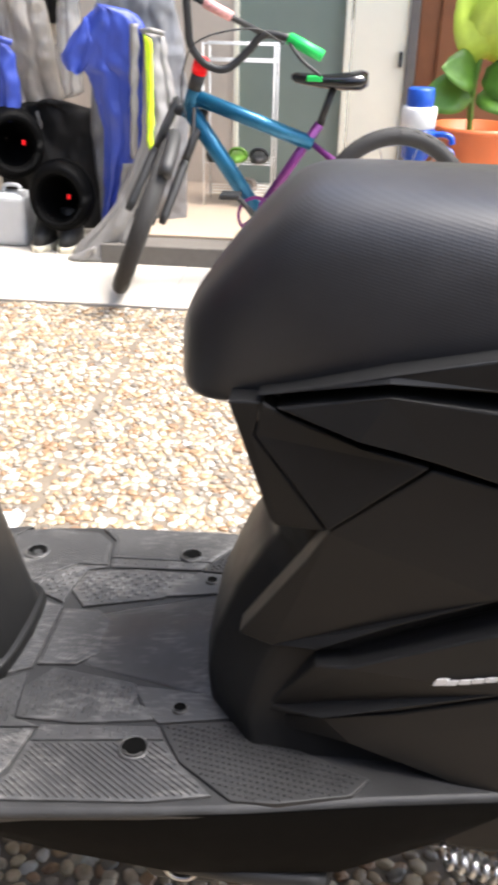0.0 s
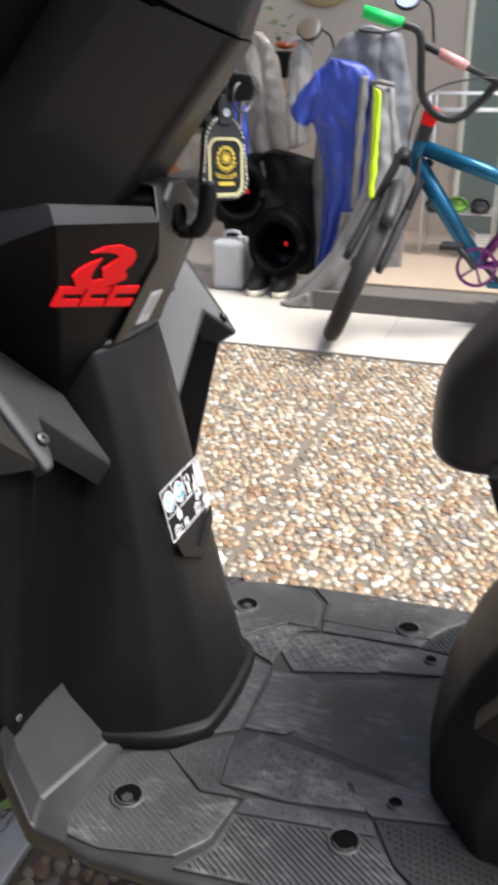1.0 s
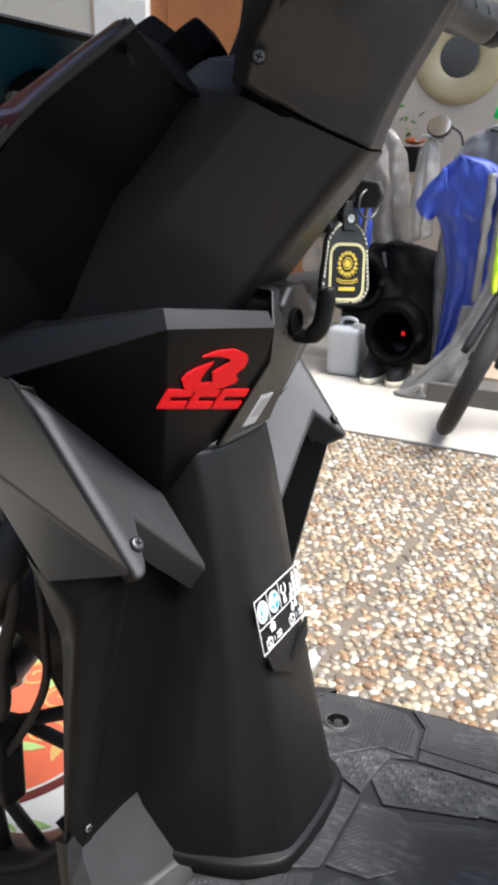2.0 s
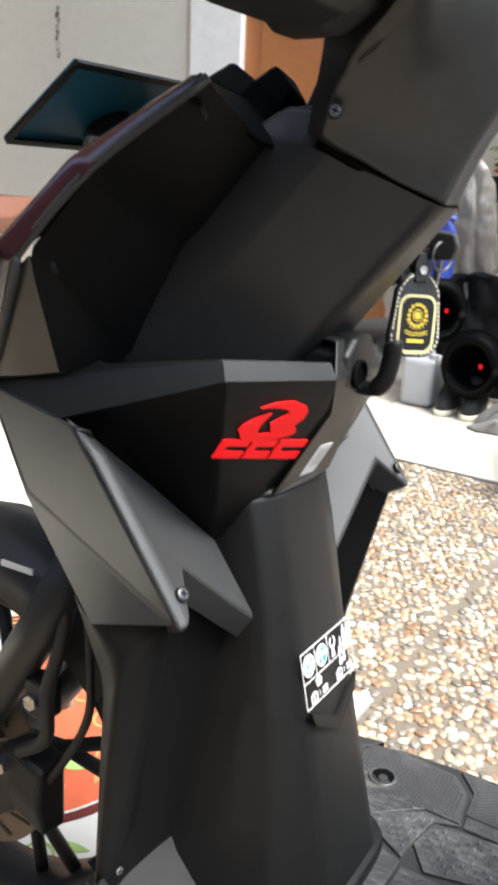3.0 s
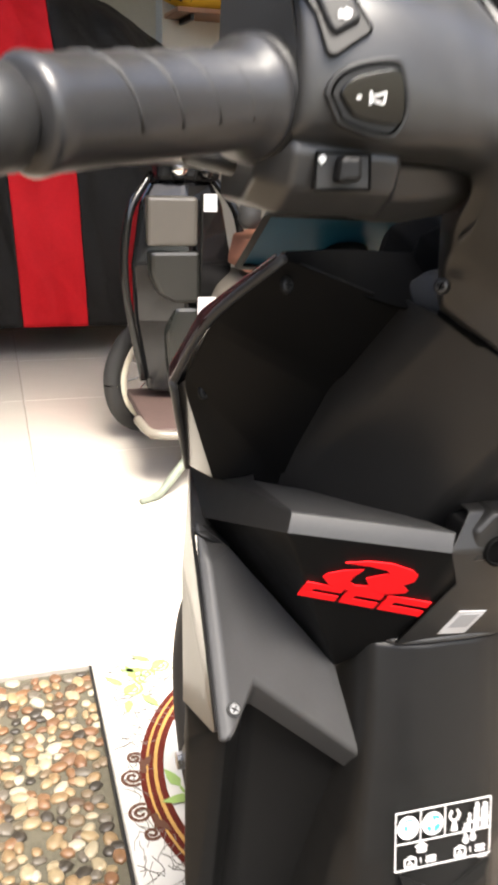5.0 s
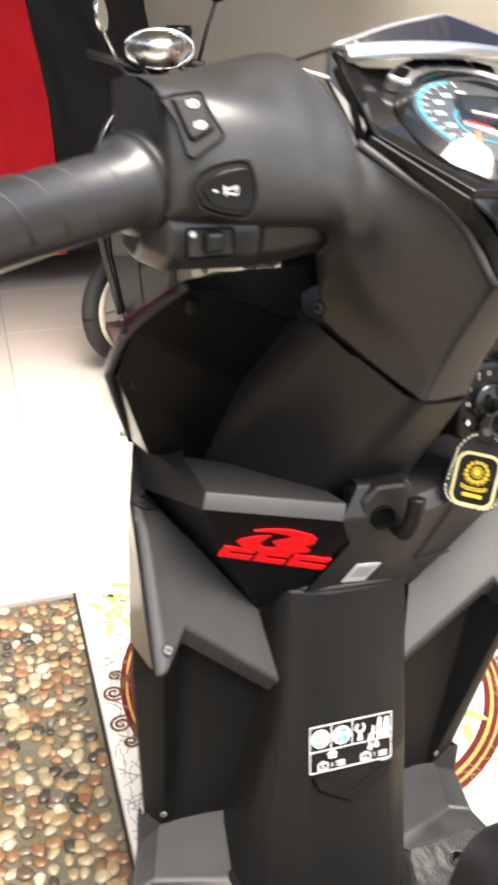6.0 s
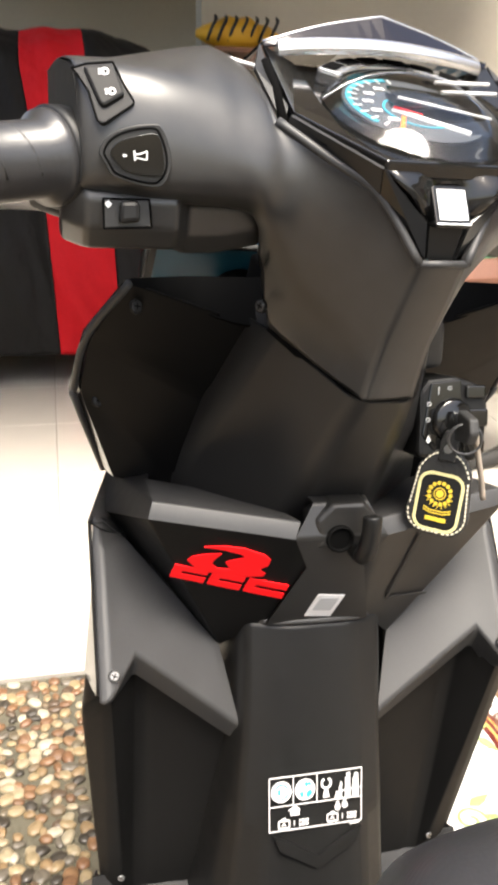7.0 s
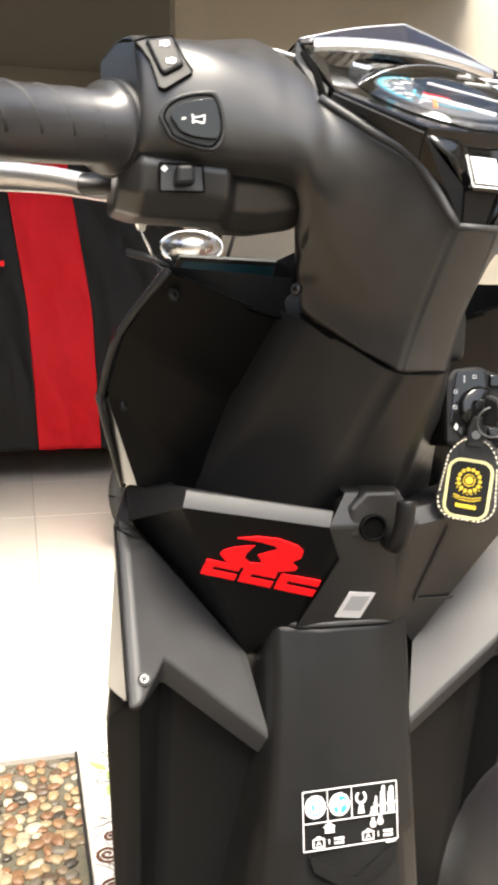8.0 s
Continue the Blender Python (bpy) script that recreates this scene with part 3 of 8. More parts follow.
for s in (-1, 1):
    k = -s
    panel("seam_backing", [(-0.272, k * -0.160, 0.696), (-0.203, k * -0.080, 0.598), (-0.200, k * -0.045, 0.610), (-0.262, k * -0.120, 0.705), (-0.215, k * -0.140, 0.590), (-0.252, k * -0.172, 0.690), (-0.205, k * -0.060, 0.500), (-0.210, k * -0.120, 0.500)],
          [(0, 1, 2, 3), (5, 4, 1, 0), (1, 4, 7, 6)], PLASTIC_DARK, lids[0 if s < 0 else 1], bevel=0.0)
# bridge under the hook and the hook itself
panel("hook_bridge", [(-0.121, -0.024, 0.712), (-0.112, -0.038, 0.742), (-0.122, -0.022, 0.768), (-0.122, 0.022, 0.768), (-0.112, 0.038, 0.742), (-0.121, 0.024, 0.712), (-0.154, 0.045, 0.644), (-0.154, -0.045, 0.644), (-0.2, -0.03, 0.775), (-0.2, 0.03, 0.775)],
      [(1, 2, 3, 4), (0, 1, 4, 5), (0, 5, 6, 7), (2, 8, 9, 3)], PLASTIC, bevel=0.003)
hook_boss = part("hook_boss", loft([[(x, 0.004 + y * k, 0.752 + zz * k) for y, zz in ((-0.024, -0.020), (0.024, -0.020), (0.026, 0.004), (0.013, 0.0175), (-0.013, 0.0175), (-0.026, 0.004))] for x, k in ((-0.150, 1.05), (-0.116, 1.0), (-0.113, 0.90))]), PLASTIC, scooter, "black faceted hook boss", bevel=0.0025, seg=3)
part("hook_slot", hoop([(0.0112, -0.1135), (0.0112, -0.1100), (0.0098, -0.1092), (0.0090, -0.1100), (0.0090, -0.1135)], 24, "x", (0.0, -0.002, 0.741)), MATT, hook_boss, "round hook socket", True)
part("socket_hole", disc((-0.1132, -0.002, 0.741), (1, 0, 0), 0.0092, 0.0012, 20), HOLE, hook_boss)
part("hook", tube(curve_points([(-0.118, 0.013, 0.728), (-0.106, 0.014, 0.728), (-0.098, 0.015, 0.736), (-0.095, 0.016, 0.750), (-0.094, 0.016, 0.762), (-0.095, 0.016, 0.767)], 5), [0.0060] * 6 + [0.0074] * 14 + [0.0074] * 4 + [0.0062, 0.0036], 14), PLASTIC_DARK, scooter, "black luggage hook", True)

# pockets: dark plates behind the leg shield, with a rim that runs round them
def pocket(s):
    p = [(-0.148, -0.162, 0.929), (-0.208, -0.188, 0.876), (-0.260, -0.194, 0.822), (-0.262, -0.166, 0.742), (-0.248, -0.110, 0.735), (-0.212, -0.085, 0.825), (-0.163, -0.072, 0.898), (-0.264, -0.196, 0.818), (-0.322, -0.172, 0.730)]
    ob = panel("pocket_plate", p, [(0, 1, 5, 6), (1, 2, 4, 5), (2, 3, 4)], PLASTIC_SHADED, mirror=s > 0, bevel=0.008, seg=4)
    panel("pocket_edge", p, [(2, 7, 8, 3)], SIDE, ob, mirror=s > 0, bevel=0.0015)
    rim = curve_points([(-0.146, s * 0.163, 0.930), (-0.207, s * 0.191, 0.879), (-0.262, s * 0.199, 0.825), (-0.268, s * 0.198, 0.812), (-0.326, s * 0.171, 0.727)], 5)
    part("rim", tube(rim, 0.0032, 8), PLASTIC_GREY, ob, smooth=True)
    screw((-0.1525, s * 0.157, 0.913), (0.8, s * -0.45, 0.25), ob)
    screw((-0.2515, s * 0.1795, 0.816), (0.8, s * -0.45, 0.25), ob)
    return ob


both(pocket)
part("cable_shroud", loft([[(x, y0, z0), (x, y1, z0), (x, y1 - 0.006, z1), (x, (y0 + y1) / 2, z1 + 0.008), (x, y0 + 0.008, z1 - 0.005)] for x, y0, y1, z0, z1 in ((-0.245, -0.060, 0.0, 0.90, 0.940), (-0.222, -0.066, 0.004, 0.90, 0.950), (-0.205, -0.055, 0.004, 0.90, 0.938), (-0.188, -0.060, 0.008, 0.90, 0.948), (-0.172, -0.05, 0.0, 0.90, 0.932))]), MATT, scooter, "creased rubber cable shroud", False, bevel=0.002)
def hood(s):
    """The hooded top of a pocket, between its plate and the steering column."""
    p = [(-0.147, -0.162, 0.930), (-0.160, -0.119, 0.9115), (-0.157, -0.078, 0.900), (-0.152, -0.030, 0.897), (-0.153, -0.161, 0.933), (-0.176, -0.114, 0.9325), (-0.190, -0.066, 0.9305), (-0.198, -0.020, 0.9300)]
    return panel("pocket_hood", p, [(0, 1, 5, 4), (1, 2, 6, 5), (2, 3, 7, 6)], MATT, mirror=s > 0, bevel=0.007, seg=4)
both(hood)

# outer front fairing
def fairing(s):
    p = [(-0.148, -0.167, 0.930), (-0.207, -0.195, 0.878), (-0.266, -0.204, 0.821), (-0.332, -0.170, 0.725), (-0.157, -0.165, 0.932), (-0.226, -0.192, 0.884), (-0.290, -0.199, 0.826), (-0.350, -0.162, 0.728),
         (-0.22, -0.115, 0.900), (-0.29, -0.125, 0.850), (-0.37, -0.135, 0.80), (-0.38, -0.120, 0.72)]
    panel("upper_fairing", p, [(0, 4, 5, 1), (1, 5, 6, 2), (2, 6, 7, 3), (4, 8, 9, 5), (5, 9, 10, 6), (6, 10, 11, 7)], MAROON, mirror=s > 0, bevel=0.004, label="dark red glossy fairing")
    q = [(-0.2295, -0.1905, 0.7175), (-0.338, -0.167, 0.724), (-0.279, -0.1835, 0.655), (-0.203, -0.196, 0.580), (-0.1375, -0.1882, 0.5985), (-0.262, -0.158, 0.703), (-0.345, -0.150, 0.69)]
    panel("side_fairing", q, [(0, 1, 2, 4), (4, 2, 3), (5, 1, 0), (1, 6, 2)], SIDE, mirror=s > 0, bevel=0.003, label="satin side fairing")


both(fairing)
nose_rings = []
for x, w, zb, zt in ((-0.285, 0.105, 0.70, 0.895), (-0.34, 0.098, 0.67, 0.855), (-0.40, 0.085, 0.65, 0.795), (-0.47, 0.058, 0.65, 0.735), (-0.51, 0.03, 0.66, 0.71)):
    nose_rings.append([(x, -w, zb), (x, -w * 1.1, (zb + zt) / 2), (x, -w * 0.75, zt), (x, w * 0.75, zt), (x, w * 1.1, (zb + zt) / 2), (x, w, zb)])
part("nose_cover", loft(nose_rings), PLASTIC_DARK, scooter, "black nose cover", bevel=0.01, seg=3)
part("inner_fairing", loft([[(x, -w, z0), (x, -w, z1), (x, w, z1), (x, w, z0)] for x, w, z0, z1 in ((-0.262, 0.13, 0.59, 0.74), (-0.275, 0.13, 0.60, 0.90), (-0.30, 0.10, 0.62, 0.90))]), PLASTIC_DARK, scooter, bevel=0.005)
part("frame_tube", tube([(-0.25, 0.0, 0.66), (-0.235, 0.0, 0.50), (-0.215, 0.0, 0.32)], 0.05, 16), PLASTIC_DARK, scooter, smooth=True)

# steering column cover between the pockets
sc = [(-0.130, -0.064, 0.900), (-0.055, -0.021, 0.866), (-0.055, 0.021, 0.866), (-0.130, 0.064, 0.900), (-0.250, -0.118, 0.735), (-0.160, -0.034, 0.735), (-0.160, 0.034, 0.735), (-0.250, 0.118, 0.735), (-0.170, -0.074, 0.905), (-0.170, 0.074, 0.905), (-0.262, -0.122, 0.745), (-0.262, 0.122, 0.745)]
panel("steering_cover", sc, [(0, 1, 5, 4), (1, 2, 6, 5), (2, 3, 7, 6), (8, 0, 4, 10), (3, 9, 11, 7)], PLASTIC, bevel=0.011, seg=4)
part("column_boot", loft([[(x0, y0, z), (x1, y0 * 0.8, z), (x1 + 0.02, 0.0095, z), (x1, y1 * 0.8, z), (x0, y1, z)] for z, x0, x1, y0, y1 in ((0.87, -0.20, -0.135, -0.080, 0.098), (0.905, -0.185, -0.125, -0.072, 0.090), (0.924, -0.165, -0.120, -0.058, 0.076))]), RUBBER, scooter, "black rubber boot", True, bevel=0.006)
part("steering_neck", tube([(-0.165, 0.0095, 0.87), (-0.112, 0.0095, 0.985)], 0.036, 20), RUBBER, scooter, smooth=True)
for k, (y0, y1) in enumerate(((-0.045, -0.030), (0.060, 0.050), (0.085, 0.060))):
    part("cable", tube(curve_points([(-0.185, y0, 0.885), (-0.192, y0, 0.905), (-0.180, (y0 + y1) / 2, 0.921), (-0.140, y1, 0.926)], 6), 0.0034 - 0.0005 * (k % 3), 10), RUBBER, scooter, "black control cable", True)

# ---- handlebar group: its middle lies a little to the far side
# the bar stands turned a little: centre, forward and sideways axes of its own
TC, TD, TN = Vector((-0.008, 0.008, 0.0)), Vector((-0.9932, -0.1167, 0.0)), Vector((-0.1167, 0.9932, 0.0))


def turned(a, l, z):
    return TC + TD * a + TN * l + Vector((0, 0, z))


def flipper(s):
    """Leaves the near side as it is, mirrors the far side in the turned bar's middle plane."""
    if s < 0:
        return lambda p: Vector(p)
    return lambda p: Vector(p) - TN * (2 * (Vector(p) - TC).dot(TN))


def bars_side(s):
    outer = [[(-0.122, -0.2150, 1.061), (-0.090, -0.2082, 1.066), (-0.060, -0.2020, 1.060), (-0.048, -0.1994, 1.034), (-0.047, -0.1992, 1.008), (-0.060, -0.2020, 0.996)],
             [(-0.124, -0.2132, 1.062), (-0.090, -0.2062, 1.067), (-0.056, -0.1990, 1.061), (-0.043, -0.1965, 1.034), (-0.042, -0.1965, 1.004), (-0.056, -0.2000, 0.993)],
             [(-0.126, -0.190, 1.064), (-0.090, -0.186, 1.0675), (-0.051, -0.183, 1.061), (-0.038, -0.182, 1.034), (-0.039, -0.182, 1.004), (-0.056, -0.183, 0.991)],
             [(-0.126, -0.155, 1.073), (-0.088, -0.155, 1.0730), (-0.048, -0.155, 1.058), (-0.035, -0.155, 1.030), (-0.037, -0.155, 1.001), (-0.056, -0.155, 0.989)],
             [(-0.118, -0.122, 1.081), (-0.086, -0.119, 1.0770), (-0.051, -0.116, 1.051), (-0.037, -0.114, 1.022), (-0.040, -0.108, 0.999), (-0.062, -0.106, 0.987)],
             [(-0.104, -0.106, 1.077), (-0.077, -0.100, 1.066), (-0.0495, -0.094, 1.0415), (-0.0365, -0.095, 1.012), (-0.043, -0.093, 0.991), (-0.072, -0.090, 0.977)],
             [(-0.098, -0.100, 1.073), (-0.072, -0.093, 1.058), (-0.049, -0.087, 1.037), (-0.039, -0.083, 1.007), (-0.057, -0.080, 0.973), (-0.106, -0.078, 0.946)]]
    inner = [[(-0.049, -0.087, 1.037), (-0.040, -0.083, 1.007), (-0.057, -0.080, 0.973), (-0.106, -0.078, 0.946), (-0.127, -0.066, 0.905)],
             [(-0.0335, -0.0595, 1.0185), (-0.040, -0.059, 0.985), (-0.065, -0.057, 0.945), (-0.092, -0.054, 0.918), (-0.104, -0.051, 0.893)],
             [(-0.0185, -0.0330, 1.0000), (-0.031, -0.036, 0.968), (-0.052, -0.036, 0.930), (-0.073, -0.034, 0.900), (-0.081, -0.034, 0.880)],
             [(-0.0085, -0.0080, 0.9625), (-0.021, -0.0100, 0.940), (-0.037, -0.0125, 0.912), (-0.048, -0.0150, 0.888), (-0.055, -0.0165, 0.868)]]
    flip = flipper(s)
    after = [(-0.085, -0.075, 1.070), (-0.058, -0.066, 1.045)] + inner[1][:4]
    before = outer[-2][2:] + [(-0.125, -0.082, 0.930)]
    bm = surface([[flip(p) for p in r] for r in outer + [after]], 7, 7, None, 0, 1)
    surface([[flip(p) for p in r] for r in [before] + inner], 7, 7, bm, 1, 0)
    if s < 0:
        last = inner[-1]
        other = flipper(1)
        surface([[Vector(p).lerp(other(p), k / 3) + Vector((0.0015 if k in (1, 2) else 0, 0, 0)) for p in last] for k in range(4)], 7, 3, bm)
    bmesh.ops.remove_doubles(bm, verts=bm.verts, dist=0.0003)
    bmesh.ops.remove_doubles(bm, verts=[v for v in bm.verts if v.is_boundary], dist=0.0020)
    joint = [v for v in bm.verts if not v.is_boundary and 0.050 < abs((v.co - TC).dot(TN)) < 0.115]
    for _ in range(10):
        bmesh.ops.smooth_vert(bm, verts=joint, factor=0.5, use_axis_x=True, use_axis_y=True, use_axis_z=True)
    ob = part("handlebar_cover", bm, COVER, scooter, "matte black rear handlebar cover", True, solid=0.004, core=(-0.12, s * 0.08, 1.0))
    cheek = [(-0.057, -0.0795, 0.976), (-0.106, -0.0775, 0.946), (-0.127, -0.0655, 0.905), (-0.138, -0.062, 0.908), (-0.125, -0.074, 0.950), (-0.119, -0.078, 0.988), (-0.060, -0.080, 0.990)]
    part("cover_cheek", patches([flip(p) for p in cheek], [(0, 1, 4, 5), (0, 5, 6), (1, 2, 3, 4)], 1), COVER, ob, "", True, 0.004, 0.003)
    part("housing_end", poly([flip(p) for p in outer[0]] + [flip((-0.122, -0.2150, 0.994))], [tuple(range(7))]), COVER, ob, solid=0.003)
    ridge = curve_points([flip(p) for p in ((-0.049, -0.087, 1.0375), (-0.0335, -0.0595, 1.0190), (-0.0185, -0.0330, 1.0005), (-0.0085, -0.0080, 0.9630))], 6)
    # Ridge tube in lighter paint stands in for the lit bevel.
    part("ridge", tube(ridge, 0.0028, 10), PLASTIC_GREY, ob, "ridge edge, paler for its highlight", True)
    seam = [flip(p) for p in ((-0.130, -0.062, 0.9035), (-0.108, -0.047, 0.8905), (-0.086, -0.031, 0.877), (-0.063, -0.013, 0.866), (-0.0635, 0.0015, 0.866))]
    part("seam", tube(seam, 0.0048, 8), HOLE, ob, "dark gap under the cover", True)
    low = []
    for y, xb, z0, z1 in ((-0.080, -0.084, 0.968, 0.990), (-0.112, -0.080, 0.962, 0.990), (-0.134, -0.074, 0.962, 0.990), (-0.142, -0.053, 0.966, 0.992), (-0.196, -0.051, 0.966, 0.994), (-0.210, -0.066, 0.970, 0.996)):
        low.append([flip(q) for q in ((-0.125, y, z0 - 0.006), (-0.125, y, z1), (xb, y, z1 + 0.004), (xb + 0.004, y, z1 - 0.003), (xb - 0.001, y, z0 + 0.008), (xb - 0.020, y, z0 - 0.005))])
    part("lower_housing", loft(low), COVER, ob, bevel=0.003, smooth=True)
    screw(tuple(flip((-0.1115, -0.0755, 0.921))), (0.55, s * 0.83, 0.1), ob, 0.0042, SCREW_STEEL)
    return ob


covers = both(bars_side)
part("ridge", tube([(-0.0085, -0.0080, 0.9630), flipper(1)((-0.0085, -0.0080, 0.9630))], 0.0023, 10), PLASTIC_GREY, covers[0], smooth=True)
part("bar_underside", loft([[(-0.135, y, 0.99), (-0.14, y, 1.045), (-0.06, y, 1.02), (-0.075, y, 0.985), (-0.11, y, 0.975)] for y in (-0.075, 0.094)]), PLASTIC_DARK, scooter, bevel=0.004)


def grip(s):
    flip = flipper(s)
    a, b = flip((-0.0715, -0.2085, 1.012)), flip((0.006, -0.3185, 0.996))
    d = (b - a).normalized()
    ob = part("grip", tube([a, a + d * 0.006, a + d * 0.013, a + d * 0.017, a + d * 0.10, b - d * 0.012, b - d * 0.004, b], [0.0245, 0.0272, 0.0268, 0.0215, 0.0205, 0.0205, 0.0215, 0.019], 32), GRIP, scooter, "black ribbed rubber grip", True)
    part("grip_flange", tube([a - d * 0.004, a - d * 0.003, a + d * 0.007, a + d * 0.0085], [0.0255, 0.0282, 0.0288, 0.0262], 32), PLASTIC_DARK, ob, "black flange", True)
    side = d.cross(Vector((0, 0, 1))).normalized()
    up = side.cross(d)
    for k in range(4):
        p0 = a + d * (0.028 + 0.022 * k)
        run = [p0 + d * (0.020 * g) + (side * math.cos(w) + up * math.sin(w)) * 0.0206 for g, w in ((g, radians(200 - 200 * g)) for g in (i / 10 for i in range(11)))]
        part("grip_groove", tube(run, 0.0011, 6), RUBBER, ob, "", True)
    part("bar_end", tube([b, b + d * 0.003, b + d * 0.006, b + d * 0.022, b + d * 0.024], [0.013, 0.0135, 0.0185, 0.0185, 0.015], 24), DARK_METAL, ob, smooth=True)
    lv = curve_points([flip((-0.125, -0.1505, 0.987)), flip((-0.150, -0.1955, 0.984)), flip((-0.140, -0.2455, 0.987)), flip((-0.100, -0.3105, 0.983))], 8)
    part("brake_lever", loft([[p + Vector((u, 0, v * (0.8 + 0.5 * k / len(lv)))) for u, v in ((-0.007, -0.008), (0.006, -0.008), (0.010, 0.0), (0.006, 0.007), (-0.007, 0.007))] for k, p in enumerate(lv)]), LEVER_ALLOY, scooter, "bright alloy brake lever", True)
    part("lever_pivot", disc(flip((-0.128, -0.1655, 0.975)), (0, 0, 1), 0.011, 0.02, 14), DARK_METAL, scooter, bevel=0.002)
    part("lever_holder", tube(curve_points([flip((-0.095, -0.1955, 0.984)), flip((-0.104, -0.2085, 0.984)), flip((-0.141, -0.2225, 0.986)), flip((-0.175, -0.2335, 0.988)), flip((-0.189, -0.2385, 0.988))], 4), [0.009 - 0.0002 * k for k in range(17)], 14), PLASTIC_DARK, scooter, "black lever holder", True)
    return ob


grips = both(grip)

# switches on the near housing
def seated(f, ob, reach=0.012):
    """The same frame, moved and tilted to lie on the skin of ob."""
    skin = BVHTree.FromPolygons([v.co for v in ob.data.vertices], [p.vertices for p in ob.data.polygons])
    o, u, v, n = f
    spots = []
    for x, y in ((0.0, 0.0), (reach, 0.0), (0.0, reach * 0.8)):
        hit = skin.ray_cast(o + u * x + v * y + n * 0.03, -n)[0]
        spots.append(hit if hit else o + u * x + v * y)
    return frame_on(*spots)


hi = frame_on((-0.0425, -0.1865, 1.043), (-0.0402, -0.1665, 1.0445), (-0.0510, -0.1880, 1.059))
hi = seated(hi, covers[0])
beam_edge = [(-0.0155, 0.0160), (-0.0080, 0.0180), (0.0067, 0.0185), (0.0122, 0.0054), (0.0168, -0.0036), (0.0160, -0.0056), (0.0114, -0.0083), (0.0010, -0.0146), (-0.0012, -0.0148), (-0.0036, -0.0130), (-0.0074, 0.0030), (-0.0125, 0.0120)]
rock = part("beam_switch_frame", slab(hi, beam_edge, 0.0008, 0.008), PLASTIC_DARK, covers[0], "raised switch frame", bevel=0.0008)
part("beam_groove", strip(hi, beam_edge, 0.0009, None, 0.0013, True), HOLE, rock)
part("beam_rocker", slab(hi, [(-0.0095, 0.0160), (0.0068, 0.0175), (0.0122, -0.0006), (0.0005, -0.0068), (-0.0022, -0.0042)], 0.0034, 0.008), PLASTIC_DARK, rock, "black rocker switch", bevel=0.0018)
def ring_mark(f, cx, cy, r, lift, into):
    strip(f, [(cx + r * math.cos(t), cy + r * 0.8 * math.sin(t)) for t in (radians(-90 + 18 * k) for k in range(11))] + [(cx - r * 0.3, cy + r * 0.8), (cx - r * 0.3, cy - r * 0.8)], 0.0008, into, lift, True)
bm = bmesh.new()
for cx, cy in ((0.0022, 0.0122), (0.0052, 0.0012)):
    ring_mark(hi, cx, cy, 0.0021, 0.0039, bm)
    for k in (-1, 0, 1):
        strip(hi, [(cx - 0.0034, cy + 0.0012 * k), (cx - 0.0014, cy + 0.0012 * k)], 0.0006, bm, 0.0039)
part("beam_symbol", bm, WHITE, rock, "white lamp symbols")
hf = seated(frame_on((-0.0365, -0.170, 1.014), (-0.0355, -0.150, 1.014), (-0.0375, -0.170, 1.030)), covers[0])
def horn_line(pts, n=4):
    run = [(x, y, 0) for x, y in pts]
    return [(p.x, p.y) for p in curve_points(run[-2:] + run + run[:2], n)[2 * n:-2 * n]][:-1]


horn_out = horn_line([(-0.0192, 0.0007), (-0.0150, 0.0091), (-0.0046, 0.0146), (0.0095, 0.0172), (0.0150, 0.0150), (0.0196, 0.0033), (0.0200, -0.0064), (0.0158, -0.0143), (0.0095, -0.0158), (-0.0042, -0.0134), (-0.0149, -0.0086)])
horn_in = horn_line([(-0.0129, 0.0008), (-0.0094, 0.0066), (-0.0003, 0.0102), (0.0108, 0.0121), (0.0142, 0.0084), (0.0160, -0.0011), (0.0157, -0.0076), (0.0128, -0.0094), (0.0014, -0.0090), (-0.0086, -0.0055)])
hb = part("horn_frame", slab(hf, horn_out, 0.0014, 0.010), PLASTIC, covers[0], bevel=0.0008)
part("horn_groove", strip(hf, [(0.86 * x + 0.0002, 0.86 * y) for x, y in horn_out], 0.0012, None, 0.0018, True), HOLE, hb)
part("horn_button", slab(hf, horn_in, 0.0048, 0.010), GLOSS, hb, "glossy black horn button", bevel=0.0028, seg=4)
bm = strip(hf, [(-0.0002, 0.0030), (0.0004, -0.0022)], 0.0009, None, 0.0053)
strip(hf, [(0.0004, 0.0012), (0.0030, 0.0014), (0.0068, 0.0030), (0.0066, -0.0016), (0.0030, -0.0010), (0.0006, -0.0006)], 0.0007, bm, 0.0053)
slab(hf, [(-0.0062, -0.0004), (-0.0042, -0.0004), (-0.0042, 0.0008), (-0.0062, 0.0008)], 0.0053, 0.0006, bm)
part("horn_symbol", bm, WHITE, hb, "white horn symbol")
sf = frame_on((-0.0472, -0.171, 0.9845), (-0.0467, -0.151, 0.9845), (-0.0478, -0.171, 0.996))
sb = part("signal_frame", slab(sf, [(-0.0150, -0.0102), (0.0122, -0.0088), (0.0108, 0.0068), (-0.0154, 0.0064)], 0.0008, 0.006), PLASTIC, covers[0], bevel=0.001)
part("signal_groove", strip(sf, [(-0.0150, -0.0102), (0.0122, -0.0088), (0.0108, 0.0068), (-0.0154, 0.0064)], 0.0010, None, 0.0011, True), HOLE, sb)
part("signal_slider", slab(sf, [(-0.0069, -0.0070), (0.0054, -0.0054), (0.0046, 0.0058), (-0.0060, 0.0052)], 0.009, 0.012), PLASTIC_DARK, sb, "ribbed slider", bevel=0.0025)
